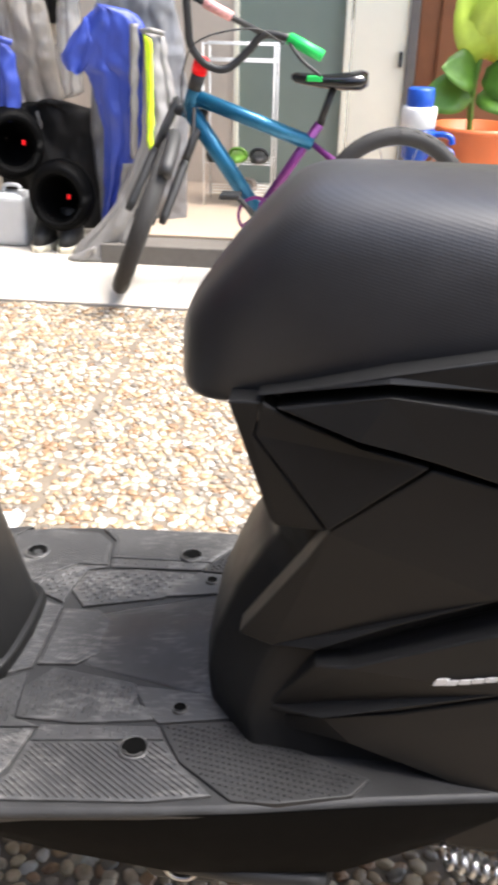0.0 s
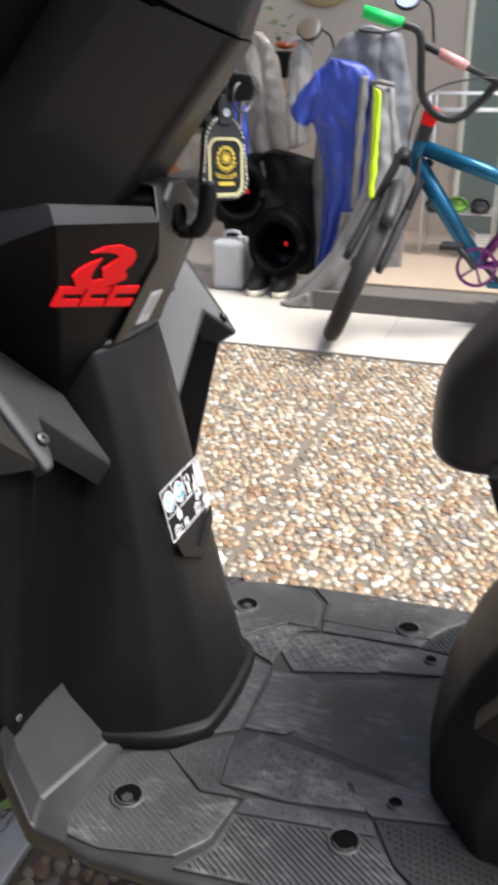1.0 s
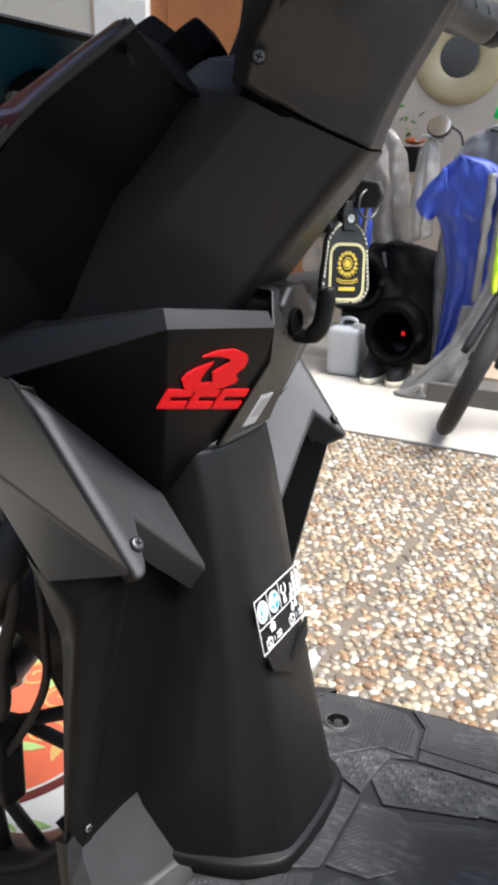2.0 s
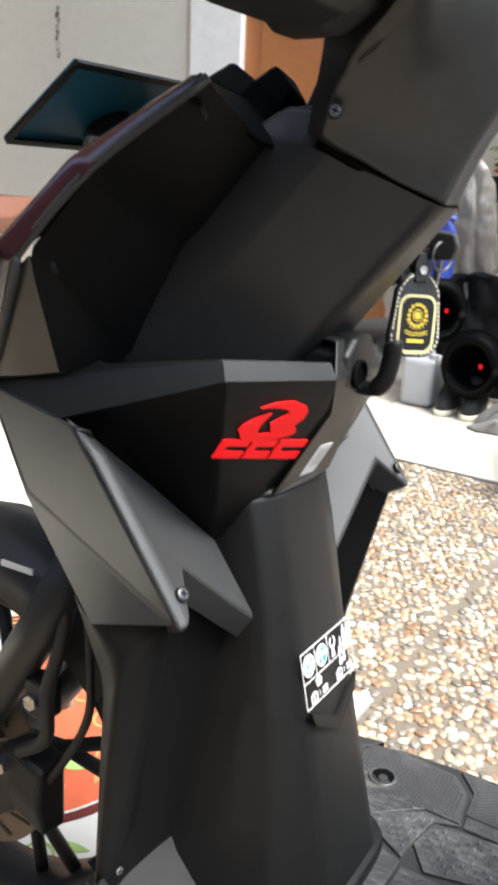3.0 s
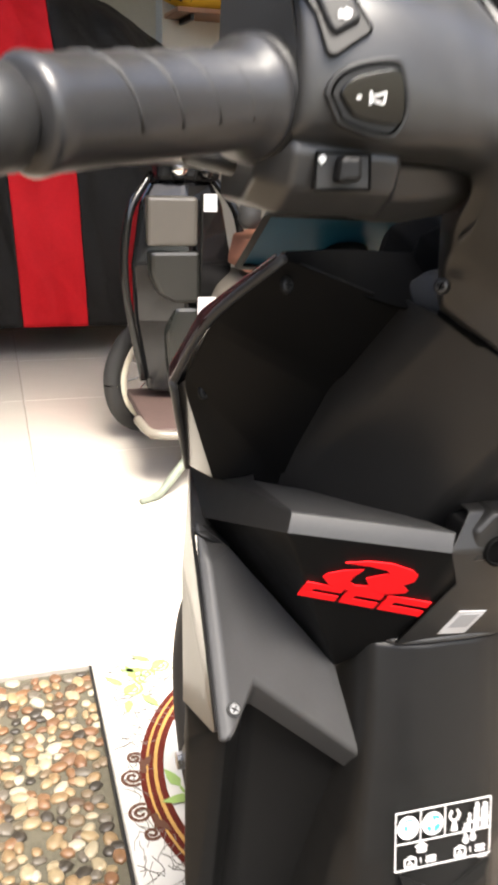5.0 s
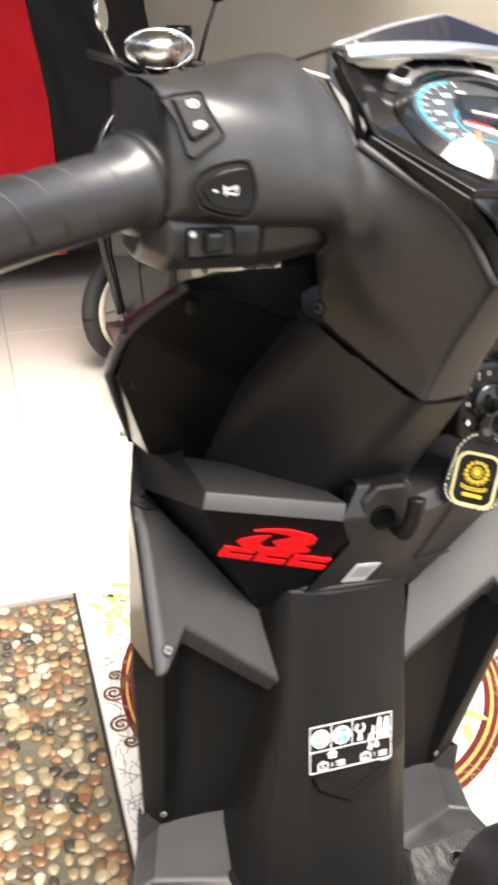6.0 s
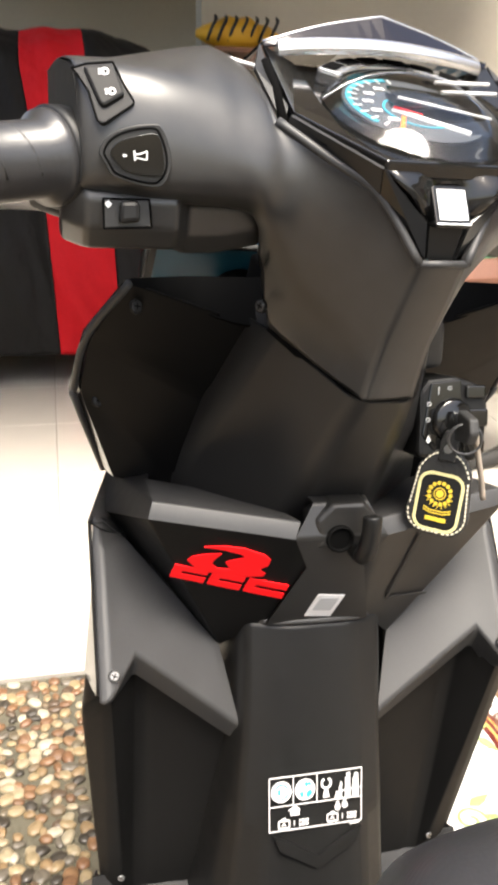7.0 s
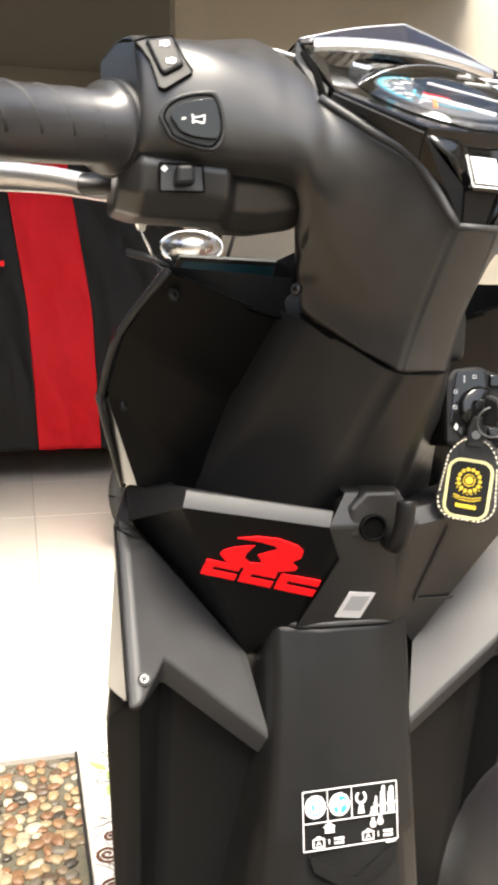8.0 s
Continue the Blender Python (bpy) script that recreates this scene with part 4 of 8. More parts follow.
part("signal_mark", slab(sf, [(-0.0146, 0.0034), (-0.0124, 0.0012), (-0.0102, 0.0034), (-0.0124, 0.0056)], 0.0014, 0.0006), WHITE, sb)

# ---- instrument cluster
def ellipse(cx, cy, rx_, ry_, n=40, a0=0.0, a1=math.tau):
    return [(cx + rx_ * math.cos(a0 + (a1 - a0) * k / n), cy + ry_ * math.sin(a0 + (a1 - a0) * k / n)) for k in range(n if a1 - a0 > 6.2 else n + 1)]


def halves(pts):
    """Points of the near half, then the same mirrored, so that a face can use both."""
    return [turned(*p) for p in pts] + [turned(a, -l, z) for a, l, z in pts]


# frame of the dial's plane: across, and up the slope
GV = (TD * 2 + Vector((0, 0, 1))).normalized()
GN = TN.cross(GV)
GF = (turned(0, 0, 1.019), TN, GV, GN if GN.z > 0 else -GN)
cl = part("cluster_surround", slab(GF, [(-0.0435, 0.0), (0.0435, 0.0), (0.0795, 0.052), (0.078, 0.128), (-0.078, 0.128), (-0.0795, 0.052)], -0.0005, 0.010), GLOSS, scooter, "gloss black instrument surround", bevel=0.0015)
rise = [(0.0500, -0.0800, 1.0425), (0.0030, -0.0438, 1.0180), (0.0560, -0.0600, 1.0478), (0.1055, -0.0810, 1.0840), (0.1080, -0.0600, 1.0760)]
q = halves(rise)
for h in (0, 5):
    part("surround_side", patches(q, [(h, h + 1, h + 2), (h, h + 2, h + 4, h + 3)], 1), GLOSS, cl, "gloss black side slope", bevel=0.001, solid=0.002)
# steep front: satin step below the edge, glossy centre, dark side facets
front = [(0.0495, -0.0810, 1.0415), (0.0020, -0.0442, 1.0150), (0.0140, -0.0385, 1.0005), (0.0560, -0.0830, 1.0345), (0.0075, -0.0090, 0.9650), (0.0020, -0.0135, 0.9870)]
q = halves(front)
for h in (0, 6):
    part("step_facet", patches(q, [(h, h + 1, h + 2, h + 3)], 1), PLASTIC, cl, "satin black step", bevel=0.001, solid=0.002)
    part("front_facet", patches(q, [(h + 1, h + 5, h + 4, h + 2)], 1), GLOSS, cl, "gloss black facet", bevel=0.0005, solid=0.002)
lip = []
for w, a, z, dip in ((0.0440, 0.0120, 1.0205, 0.0), (0.0440, 0.0075, 1.0185, 0.0), (0.0425, 0.0030, 1.0140, 0.003), (0.0370, -0.0010, 1.0085, 0.008), (0.0290, -0.0030, 1.0020, 0.011), (0.0140, 0.0000, 0.9870, 0.004)):
    lip.append([turned(a + dip * min(1.0, max(0.0, 1.7 - abs(l) / 0.012)), l, z) for l in (w * k / 6 for k in range(-6, 7))])
bm = bmesh.new()
vs = [[bm.verts.new(p) for p in r] for r in lip]
for r0, r1 in zip(vs, vs[1:]):
    for k in range(12):
        bm.faces.new((r0[k], r0[k + 1], r1[k + 1], r1[k]))
part("front_lip", bm, GLOSS, cl, "polished black lip over the button", True, solid=0.002, core=(-0.12, 0.0, 1.0))
pocket_at = halves([(0.0040, -0.0120, 0.9870), (0.0085, -0.0085, 0.9660)])
part("button_pocket", patches(pocket_at, [(0, 1, 3, 2)], 1), PLASTIC_DARK, cl, "", solid=0.002)
profile = [(0.0150, 1.0095), (0.0085, 1.0090), (0.0055, 1.0068), (-0.0048, 0.9858), (-0.0040, 0.9838), (0.0060, 0.9838)]
part("mode_button", loft([[turned(a, l, z) for a, z in profile] for l in (-0.0118, 0.0118)]), GLOSS, cl, "black button", bevel=0.0016)
BF = frame_on(turned(0.0055, -0.0103, 1.0060), turned(0.0055, 0.0103, 1.0060), turned(-0.0048, -0.0103, 0.9850))
BF = (BF[0], BF[1], BF[2], -BF[3] if BF[3].x < 0 else BF[3])
up_ = 1 if BF[2].z > 0 else -1
part("button_label", slab(BF, [(0.0010, -up_ * 0.0018), (0.0196, -up_ * 0.0018), (0.0196, -up_ * 0.0200), (0.0010, -up_ * 0.0200)], 0.0013, 0.0010), WHITE, cl, "white square label")
part("button_sill", strip(BF, [(-0.001, -up_ * 0.0222), (0.0216, -up_ * 0.0222)], 0.0010, None, 0.0010), SILVER_PRINT, cl)

# speedometer under its domed lens
DX, GY = 0.002, 0.066
part("dial_well", slab(GF, ellipse(DX, GY - 0.004, 0.058, 0.058), 0.0006, 0.012), GLOSS, cl, "gloss black dial well")
dial = part("speedometer", slab(GF, ellipse(DX, GY, 0.048, 0.046), 0.0015, 0.010), GLOSS, cl, "round speedometer", bevel=0.0010)
part("dial_face", slab(GF, ellipse(DX, GY, 0.046, 0.044), 0.0020, 0.001), material("dial_grey", (0.05, 0.055, 0.065), 0.5, bump=0.0), dial, "dark grey dial face")
bm, bw = bmesh.new(), bmesh.new()
strip(GF, ellipse(DX, GY, 0.042, 0.040, 26, radians(95), radians(215)), 0.0036, bm, 0.0026)
strip(GF, ellipse(DX, GY - 0.006, 0.022, 0.020, 22, radians(130), radians(300)), 0.0016, bm, 0.0026)
for k in range(11):
    a = radians(92 + 13 * k)
    u, v = math.cos(a), math.sin(a)
    strip(GF, [(DX + 0.0365 * u, GY + 0.0345 * v), (DX + 0.0425 * u, GY + 0.0405 * v)], 0.0012, bw, 0.0030)
    if k % 2 == 0:
        slab(GF, [(DX + 0.0300 * u + i * 0.0034, GY + 0.0280 * v + j * 0.0018) for i, j in ((-1, -1), (1, -1), (1, 1), (-1, 1))], 0.0030, 0.0006, bw)
part("dial_band", bm, CYAN, dial, "pale blue band")
part("dial_marks", bw, WHITE, dial, "white dial marks")
part("needle", strip(GF, [(-0.0225, 0.030), (-0.0120, 0.051)], 0.0026, None, 0.0036), material("orange_needle", (0.8, 0.16, 0.03), 0.4, bump=0.0), dial, "orange needle")
block = [turned(*p) for p in ((0.0558, -0.0147, 1.0475), (0.0288, 0.0237, 1.0345), (0.0310, 0.0400, 1.0360), (0.0493, -0.0143, 1.0554), (0.0377, 0.0447, 1.0463), (0.0700, 0.0420, 1.0610), (0.0740, -0.0100, 1.0640), (0.0740, -0.0100, 1.0560), (0.0700, 0.0420, 1.0540))]
part("display", patches(block, [(1, 2, 4), (0, 1, 4, 3), (3, 4, 5, 6), (0, 3, 6, 7), (2, 8, 5, 4)], 1), GLOSS, dial, "dark glossy display window", bevel=0.0006)
# Silver tubes paint the white reflections on the display's edges.
part("display_edge", tube([block[3], block[4]], 0.0009, 6), SILVER_PRINT, dial)
part("display_line", tube([block[0].lerp(block[3], 0.12), block[1].lerp(block[4], 0.12)], [0.0019, 0.0024], 8), SILVER_PRINT, dial, "lower edge of the display, pale for its reflection", True)
part("display_tag", tube([block[0].lerp(block[3], 0.34), block[0].lerp(block[3], 0.34).lerp(block[1].lerp(block[4], 0.34), 0.35)], 0.0008, 6), RED, dial, "red line")
for a, z in ((0.0665, 1.0672), (0.0575, 1.0610)):
    part("display_trim", tube([turned(a, 0.0200, z), turned(a + 0.003, 0.0450, z + 0.0012), turned(a + 0.004, 0.0620, z + 0.002)], 0.0013, 8), SILVER_PRINT, dial, "silver trim", True)
glass = bpy.data.materials.new("instrument_glass")
glass.use_nodes = True
gn, gl = glass.node_tree.nodes, glass.node_tree.links
gn.remove(gn["Principled BSDF"])
clear, shine, pick, rim_f = gn.new("ShaderNodeBsdfTransparent"), gn.new("ShaderNodeBsdfGlossy"), gn.new("ShaderNodeMixShader"), gn.new("ShaderNodeFresnel")
clear.inputs["Color"].default_value = (0.92, 0.94, 0.95, 1)
shine.inputs["Roughness"].default_value = 0.03
rim_f.inputs["IOR"].default_value = 1.5
gl.new(rim_f.outputs[0], pick.inputs[0])
gl.new(clear.outputs[0], pick.inputs[1])
gl.new(shine.outputs[0], pick.inputs[2])
gl.new(pick.outputs[0], gn["Material Output"].inputs["Surface"])
dome = []
for k in range(9):
    a = radians(2 + 34 * k / 8)
    q = math.sin(a) / math.sin(radians(36))
    h = 0.0010 + 0.060 / math.sin(radians(36)) * (math.cos(a) - math.cos(radians(36)))
    dome.append([GF[0] + GF[1] * (DX + 0.060 * q * math.cos(t)) + GF[2] * (GY - 0.006 + 0.060 * q * math.sin(t)) + GF[3] * h for t in (m * math.tau / 48 for m in range(48))])
lens = part("lens", loft(dome, cap=False), glass, dial, "clear domed lens", True, core=(-0.12, 0.01, 1.0))
lens.visible_shadow = False

# visor: thin blade, its dark inner face, and below a silver strip painting a white reflection
rear = [turned(a, l, z) for a, l, z in ((0.1060, -0.0815, 1.0860), (0.1080, -0.0420, 1.0985), (0.1085, 0.0, 1.1078), (0.1080, 0.0420, 1.0985), (0.1060, 0.0815, 1.0860))]
rear = curve_points(rear[:3], 5) + curve_points(rear[2:], 5)[1:]
low = curve_points([turned(a, l, z) for a, l, z in ((0.1050, -0.0800, 1.0835), (0.1000, -0.0450, 1.0875), (0.0970, 0.0, 1.0895), (0.1000, 0.0450, 1.0875), (0.1050, 0.0800, 1.0835))], 5)
ahead = [p + TD * 0.085 * (1 - 0.25 * abs(k - 10) / 10) - Vector((0, 0, 0.020 - 0.008 * abs(k - 10) / 10)) for k, p in enumerate(rear)]
for name, r0, r1, mat, label in (("visor", rear, ahead, GLOSS, "gloss black visor"), ("brow", rear, low, SMOKE, "dark smoked inner face")):
    bm = bmesh.new()
    va, vb = [bm.verts.new(p) for p in r0], [bm.verts.new(p) for p in r1]
    for k in range(len(va) - 1):
        bm.faces.new((va[k], va[k + 1], vb[k + 1], vb[k]))
    part(name, bm, mat, cl, label, solid=0.0018)
part("visor_edge", tube(rear, 0.0008, 8), SILVER, cl, "thin bright rim", True)
part("visor_strip", loft([[p + GF[2] * x + GF[3] * y for x, y in ((0.0, 0.0035), (-0.0035, 0.0025), (-0.0065, -0.0005), (-0.0070, -0.0045), (0.004, -0.004))] for p in low[1:-1]]), SILVER, cl, "silver strip painting a white reflection", True, bevel=0.0006)
for s in (-1, 1):
    flip = flipper(s)
    wing = [flip(turned(*p)) for p in ((0.1060, -0.0830, 1.0850), (0.0871, -0.0921, 1.0686), (0.0560, -0.0840, 1.0362), (0.0620, -0.0790, 1.0470), (0.0860, -0.0830, 1.0660))]
    part("cluster_wing", patches(wing, [(0, 1, 4), (1, 2, 3, 4)], 1), PLASTIC, cl, bevel=0.0012, solid=0.003)
    part("wing_gap", tube([flip(turned(*p)) for p in ((0.0940, -0.0835, 1.0730), (0.0740, -0.0825, 1.0560), (0.0560, -0.0835, 1.0355))], 0.0030, 8), HOLE, cl, "dark gap", True)
    part("cover_notch", tube([flip(turned(*p)) for p in ((0.0960, -0.1160, 1.0750), (0.0910, -0.1030, 1.0720), (0.0871, -0.0925, 1.0695))], 0.0011, 8), SILVER_PRINT, cl, "", True)

# vented arch round the top of the dial
arch = ellipse(DX, GY, 0.066, 0.062, 30, radians(36), radians(144)) + ellipse(DX, GY, 0.050, 0.047, 30, radians(36), radians(144))[::-1]
part("vent_arch", slab(GF, arch, 0.0085, 0.010), SILVER, cl, "satin silver vented arch", bevel=0.0025)
for k in range(6):
    a = radians(45 + 18 * k)
    mid_, along = (DX + 0.0590 * math.cos(a), GY + 0.0555 * math.sin(a)), (-math.sin(a), math.cos(a))
    across = (math.cos(a), math.sin(a))
    part("vent", slab(GF, [(mid_[0] + along[0] * i * 0.0078 + across[0] * q * 0.0042, mid_[1] + along[1] * i * 0.0078 + across[1] * q * 0.0042) for i, q in ((-1, -1), (0.75, -1), (1, 1), (-0.75, 1))], 0.0091, 0.0012), HOLE, cl)
part("arch_lip", slab(GF, ellipse(DX, GY, 0.0500, 0.0470, 30, radians(30), radians(150)) + ellipse(DX, GY, 0.0465, 0.0435, 30, radians(30), radians(150))[::-1], 0.0070, 0.006), GLOSS, cl)


# ---- floorboard
FB = 0.284
def fz(x):
    return FB + 0.075 * x
half_board = [(-0.235, 0.150), (-0.196, 0.184), (-0.160, 0.206), (-0.112, 0.216), (-0.050, 0.218), (0.0, 0.217), (0.10, 0.210), (0.18, 0.203), (0.28, 0.189), (0.40, 0.176)]
outline = [(x, -y) for x, y in half_board] + half_board[::-1]
bm = loft([[(x, y * 0.95, fz(x) - 0.03) for x, y in outline], [(x, y, fz(x) - 0.010) for x, y in outline], [(x, y * 0.995, fz(x) - 0.006) for x, y in outline], [(x * 0.995, y * 0.975, fz(x) - 0.003) for x, y in outline]])
floorboard = part("floorboard", bm, TOE, scooter, "worn grey-black floorboard", True, bevel=0.002)
FF = frame_on((0.0, 0.0, fz(0)), (1.0, 0.0, fz(1)), (0.0, 1.0, fz(0)))


def within(pts, x, y):
    hit = False
    for (x0, y0), (x1, y1) in zip(pts, pts[1:] + pts[:1]):
        if (y0 > y) != (y1 > y) and x < x0 + (x1 - x0) * (y - y0) / (y1 - y0):
            hit = not hit
    return hit


def relief(pts, style, pitch, degrees, high, length=0.008):
    """Small moulded studs, dashes or ribs that fill an outline on the floorboard."""
    bm = bmesh.new()
    ca, sa = math.cos(radians(degrees)), math.sin(radians(degrees))
    o, u, v, n = FF
    half, reach = pitch * 0.36, 0.30

    def bar(a, b, c):
        q = [(a, c - half), (a + half * 0.8, c - half * 0.25), (a + half * 0.8, c + half * 0.25), (a, c + half), (b, c + half), (b - half * 0.8, c + half * 0.25), (b - half * 0.8, c - half * 0.25), (b, c - half)]
        w = [o + u * (ca * i - sa * j) + v * (sa * i + ca * j) + n * (high if k in (1, 2, 5, 6) else -0.0006) for k, (i, j) in enumerate(q)]
        vs = [bm.verts.new(p) for p in w]
        for f in ((0, 7, 6, 1), (1, 6, 5, 2), (2, 5, 4, 3), (0, 1, 2, 3), (4, 5, 6, 7)):
            bm.faces.new([vs[i] for i in f])
    rows = int(2 * reach / pitch)
    step = 0.0015 if style == "rib" else length + (0.0030 if style == "dash" else pitch - length)
    for r in range(rows):
        c, start, t = -reach + r * pitch, None, -reach + (0.5 * step * (r % 2) if style != "rib" else 0)
        while t < reach:
            if style == "rib":
                inn = within(pts, ca * t - sa * c, sa * t + ca * c)
                if inn and start is None:
                    start = t
                elif not inn and start is not None:
                    if t - start > 0.004:
                        bar(start, t - step, c)
                    start = None
            elif all(within(pts, ca * (t + e) - sa * c, sa * (t + e) + ca * c) for e in (0.0, length)):
                bar(t, t + length, c)
            t += step
    return bm


def pad(pts, style="", pitch=0.0045, degrees=0, high=0.0009, length=0.008, mat=None):
    for s in (-1, 1):
        q = [(x, s * y) for x, y in (pts if s > 0 else pts[::-1])]
        cx, cy = sum(p[0] for p in q) / len(q), sum(p[1] for p in q) / len(q)
        q = [(cx + (x - cx) * 1.032, cy + (y - cy) * 1.032) for x, y in q]
        lean = sum(a[0] * b[1] - b[0] * a[1] for a, b in zip(q, q[1:] + q[:1]))
        ob = part("foot_pad", slab(FF, q if lean > 0 else q[::-1], 0.0, 0.006), mat or MAT_PLAIN, floorboard, "moulded foot pad", bevel=0.0012)
        if style:
            small = [(cx + (x - cx) * 0.95, cy + (y - cy) * 0.95) for x, y in q]
            tagged(part("tread_relief", relief(small, style, pitch, s * degrees, high, length), mat or MAT_PLAIN, ob, "fine moulded tread"), kind="stuff")


pad([(-0.150, 0.188), (-0.142, 0.110), (-0.125, 0.101), (-0.098, 0.095), (-0.055, 0.131), (-0.019, 0.129), (-0.027, 0.174), (-0.047, 0.196), (-0.108, 0.205), (-0.140, 0.200)], "stud", 0.0046, 32, 0.0014, 0.0034)
pad([(-0.098, 0.092), (-0.074, 0.071), (-0.048, 0.057), (-0.046, 0.078), (-0.040, 0.116), (-0.014, 0.125), (-0.053, 0.127)], "dash", 0.0062, 78, 0.0013, 0.009)
pad([(-0.037, 0.115), (-0.043, 0.078), (-0.022, 0.050), (0.060, 0.068), (0.086, 0.112), (0.021, 0.119)], "dash", 0.0066, 84, 0.0013, 0.009)
pad([(-0.010, 0.124), (0.094, 0.121), (0.100, 0.135), (-0.013, 0.142)], "dash", 0.0062, 84, 0.0008, 0.008)
pad([(-0.014, 0.145), (0.102, 0.138), (0.117, 0.160), (0.150, 0.192), (0.10, 0.2005), (-0.040, 0.2065), (-0.018, 0.180)], "rib", 0.0044, 36, 0.0013)
# Rear pads in darker plastic, painting in the shade beside the body.
pad([(0.099, 0.120), (0.160, 0.113), (0.205, 0.135), (0.276, 0.168), (0.262, 0.185), (0.205, 0.196), (0.169, 0.195), (0.122, 0.159)], "stud", 0.0056, 14, 0.0015, 0.0044, TOE)
pad([(0.066, 0.071), (0.067, 0.090), (0.094, 0.116), (0.155, 0.107), (0.14, 0.080)])
part("tunnel_pad", slab(FF, [(-0.043, -0.044), (-0.004, -0.043), (0.030, -0.012), (0.030, 0.012), (-0.004, 0.043), (-0.043, 0.044)], 0.0, 0.006), MAT_PLAIN, floorboard, "ribbed tunnel pad", bevel=0.001)
tagged(part("tread_relief", relief([(-0.041, -0.041), (-0.006, -0.040), (0.020, -0.010), (0.020, 0.010), (-0.006, 0.040), (-0.041, 0.041)], "rib", 0.0042, 48, 0.0008), MAT_PLAIN, floorboard, "fine diagonal ribs"), kind="stuff")
front_pts = [(-0.071, -0.060), (-0.046, -0.049), (-0.046, 0.049), (-0.071, 0.060), (-0.062, 0.0)]
part("front_strip", slab(FF, front_pts, 0.0, 0.006), MAT_PLAIN, floorboard, "ribbed strip before the column", bevel=0.001)
tagged(part("tread_relief", relief([(-0.069, -0.056), (-0.048, -0.047), (-0.048, 0.047), (-0.069, 0.056), (-0.061, 0.0)], "rib", 0.0045, 24, 0.0008), MAT_PLAIN, floorboard, "fine ribs"), kind="stuff")
part("centre_hump", surface([[(x, y * w, fz(x) - 0.003 + h * (1 - abs(y) ** 2)) for y in (-1, -0.6, 0, 0.6, 1)] for x, w, h in ((-0.008, 0.036, 0.001), (0.03, 0.050, 0.006), (0.08, 0.064, 0.013), (0.14, 0.085, 0.022))], 6, 6), MAT_PLAIN, floorboard, "smooth worn tunnel hump", True, solid=0.004)
for s in (-1, 1):
    for x, y, r in ((-0.110, 0.152, 0.0125), (0.079, 0.148, 0.0115), (0.110, 0.099, 0.006)):
        o = Vector((x, s * y, fz(x)))
        rim_o = part("bolt_hole", hoop([(r * 1.26, -0.003), (r * 1.20, 0.0016), (r * 1.08, 0.0024), (r * 0.98, 0.0022), (r * 0.90, 0.0010)], 24, "z", o), MAT_PLAIN, floorboard, "moulded rim round a bolt hole", True)
        # Black disc and crescent lie on the pad, painting the hole's shaded depth.
        part("hole_shade", disc(o + Vector((0, 0, 0.0017)), (0, 0, 1), r * 0.97, 0.0006, 22), HOLE, rim_o, "black disc for the shade in a hole")
        cup = [(x + r * 0.80 * math.cos(a), s * y + r * 0.80 * math.sin(a), fz(x) + 0.0019) for a in (radians(200 + 14 * k) for k in range(11))]
        part("hole_crescent", tube(cup, [r * 0.03] + [r * 0.10] * 9 + [r * 0.03], 8), RUBBER, rim_o, "", True)
        if x < 0:
            part("bolt", disc(o + Vector((0.0015, -0.003, 0.0020)), (0, 0, 1), r * 0.42, 0.0010, 6), SCREW_STEEL if s < 0 else RUBBER, rim_o, "recessed bolt head")


def skirt(s):
    p = [(-0.160, -0.2065, 0.265), (0.0, -0.2165, 0.276), (0.18, -0.2035, 0.290), (0.28, -0.1895, 0.297), (0.395, -0.177, 0.305), (-0.15, -0.198, 0.245), (0.0, -0.205, 0.238), (0.12, -0.200, 0.236), (0.28, -0.184, 0.246), (0.385, -0.174, 0.285),
         (-0.10, -0.190, 0.236), (0.02, -0.190, 0.206), (0.12, -0.186, 0.190), (0.26, -0.176, 0.200), (0.34, -0.168, 0.240)]
    return panel("side_skirt", p, [(0, 1, 6, 5), (1, 2, 7, 6), (2, 3, 8, 7), (3, 4, 9, 8), (5, 6, 11, 10), (6, 7, 12, 11), (7, 8, 13, 12), (8, 9, 14, 13)], MATT, mirror=s > 0, solid=0.006, bevel=0.004)
both(skirt)
part("belly", box(-0.2, 0.6, -0.12, 0.12, 0.17, 0.26), PLASTIC_DARK, scooter, bevel=0.01)
part("side_stand", tube(curve_points([(0.02, -0.13, 0.20), (0.06, -0.165, 0.19), (0.16, -0.175, 0.185), (0.25, -0.17, 0.18)], 5), 0.009, 10), DARK_METAL, scooter, "folded side stand", True)
part("stand_bracket", loft([[(x, -0.165, z0), (x, -0.13, z0), (x, -0.13, z1), (x, -0.165, z1)] for x, z0, z1 in ((0.075, 0.175, 0.20), (0.095, 0.150, 0.205), (0.150, 0.150, 0.205), (0.168, 0.175, 0.20))]), DARK_METAL, scooter, "black stand bracket", bevel=0.004)
part("bracket_ring", tube([(0.122 + 0.013 * math.cos(t), -0.168, 0.168 + 0.010 * math.sin(t)) for t in (k * math.tau / 20 for k in range(21))], 0.0024, 8, cap=False), STEEL, scooter, "steel ring", True)
for x in (0.098, 0.146):
    part("bracket_bolt", disc((x, -0.165, 0.182), (0, -1, 0), 0.007, 0.008, 6), STEEL, scooter)
part("stand_spring", tube([(0.345 + 0.0012 * k, -0.168 + 0.009 * math.sin(k * 0.8), 0.225 - 0.0004 * k + 0.009 * math.cos(k * 0.8)) for k in range(90)], 0.0022, 6), STEEL, scooter, "coil spring", True)

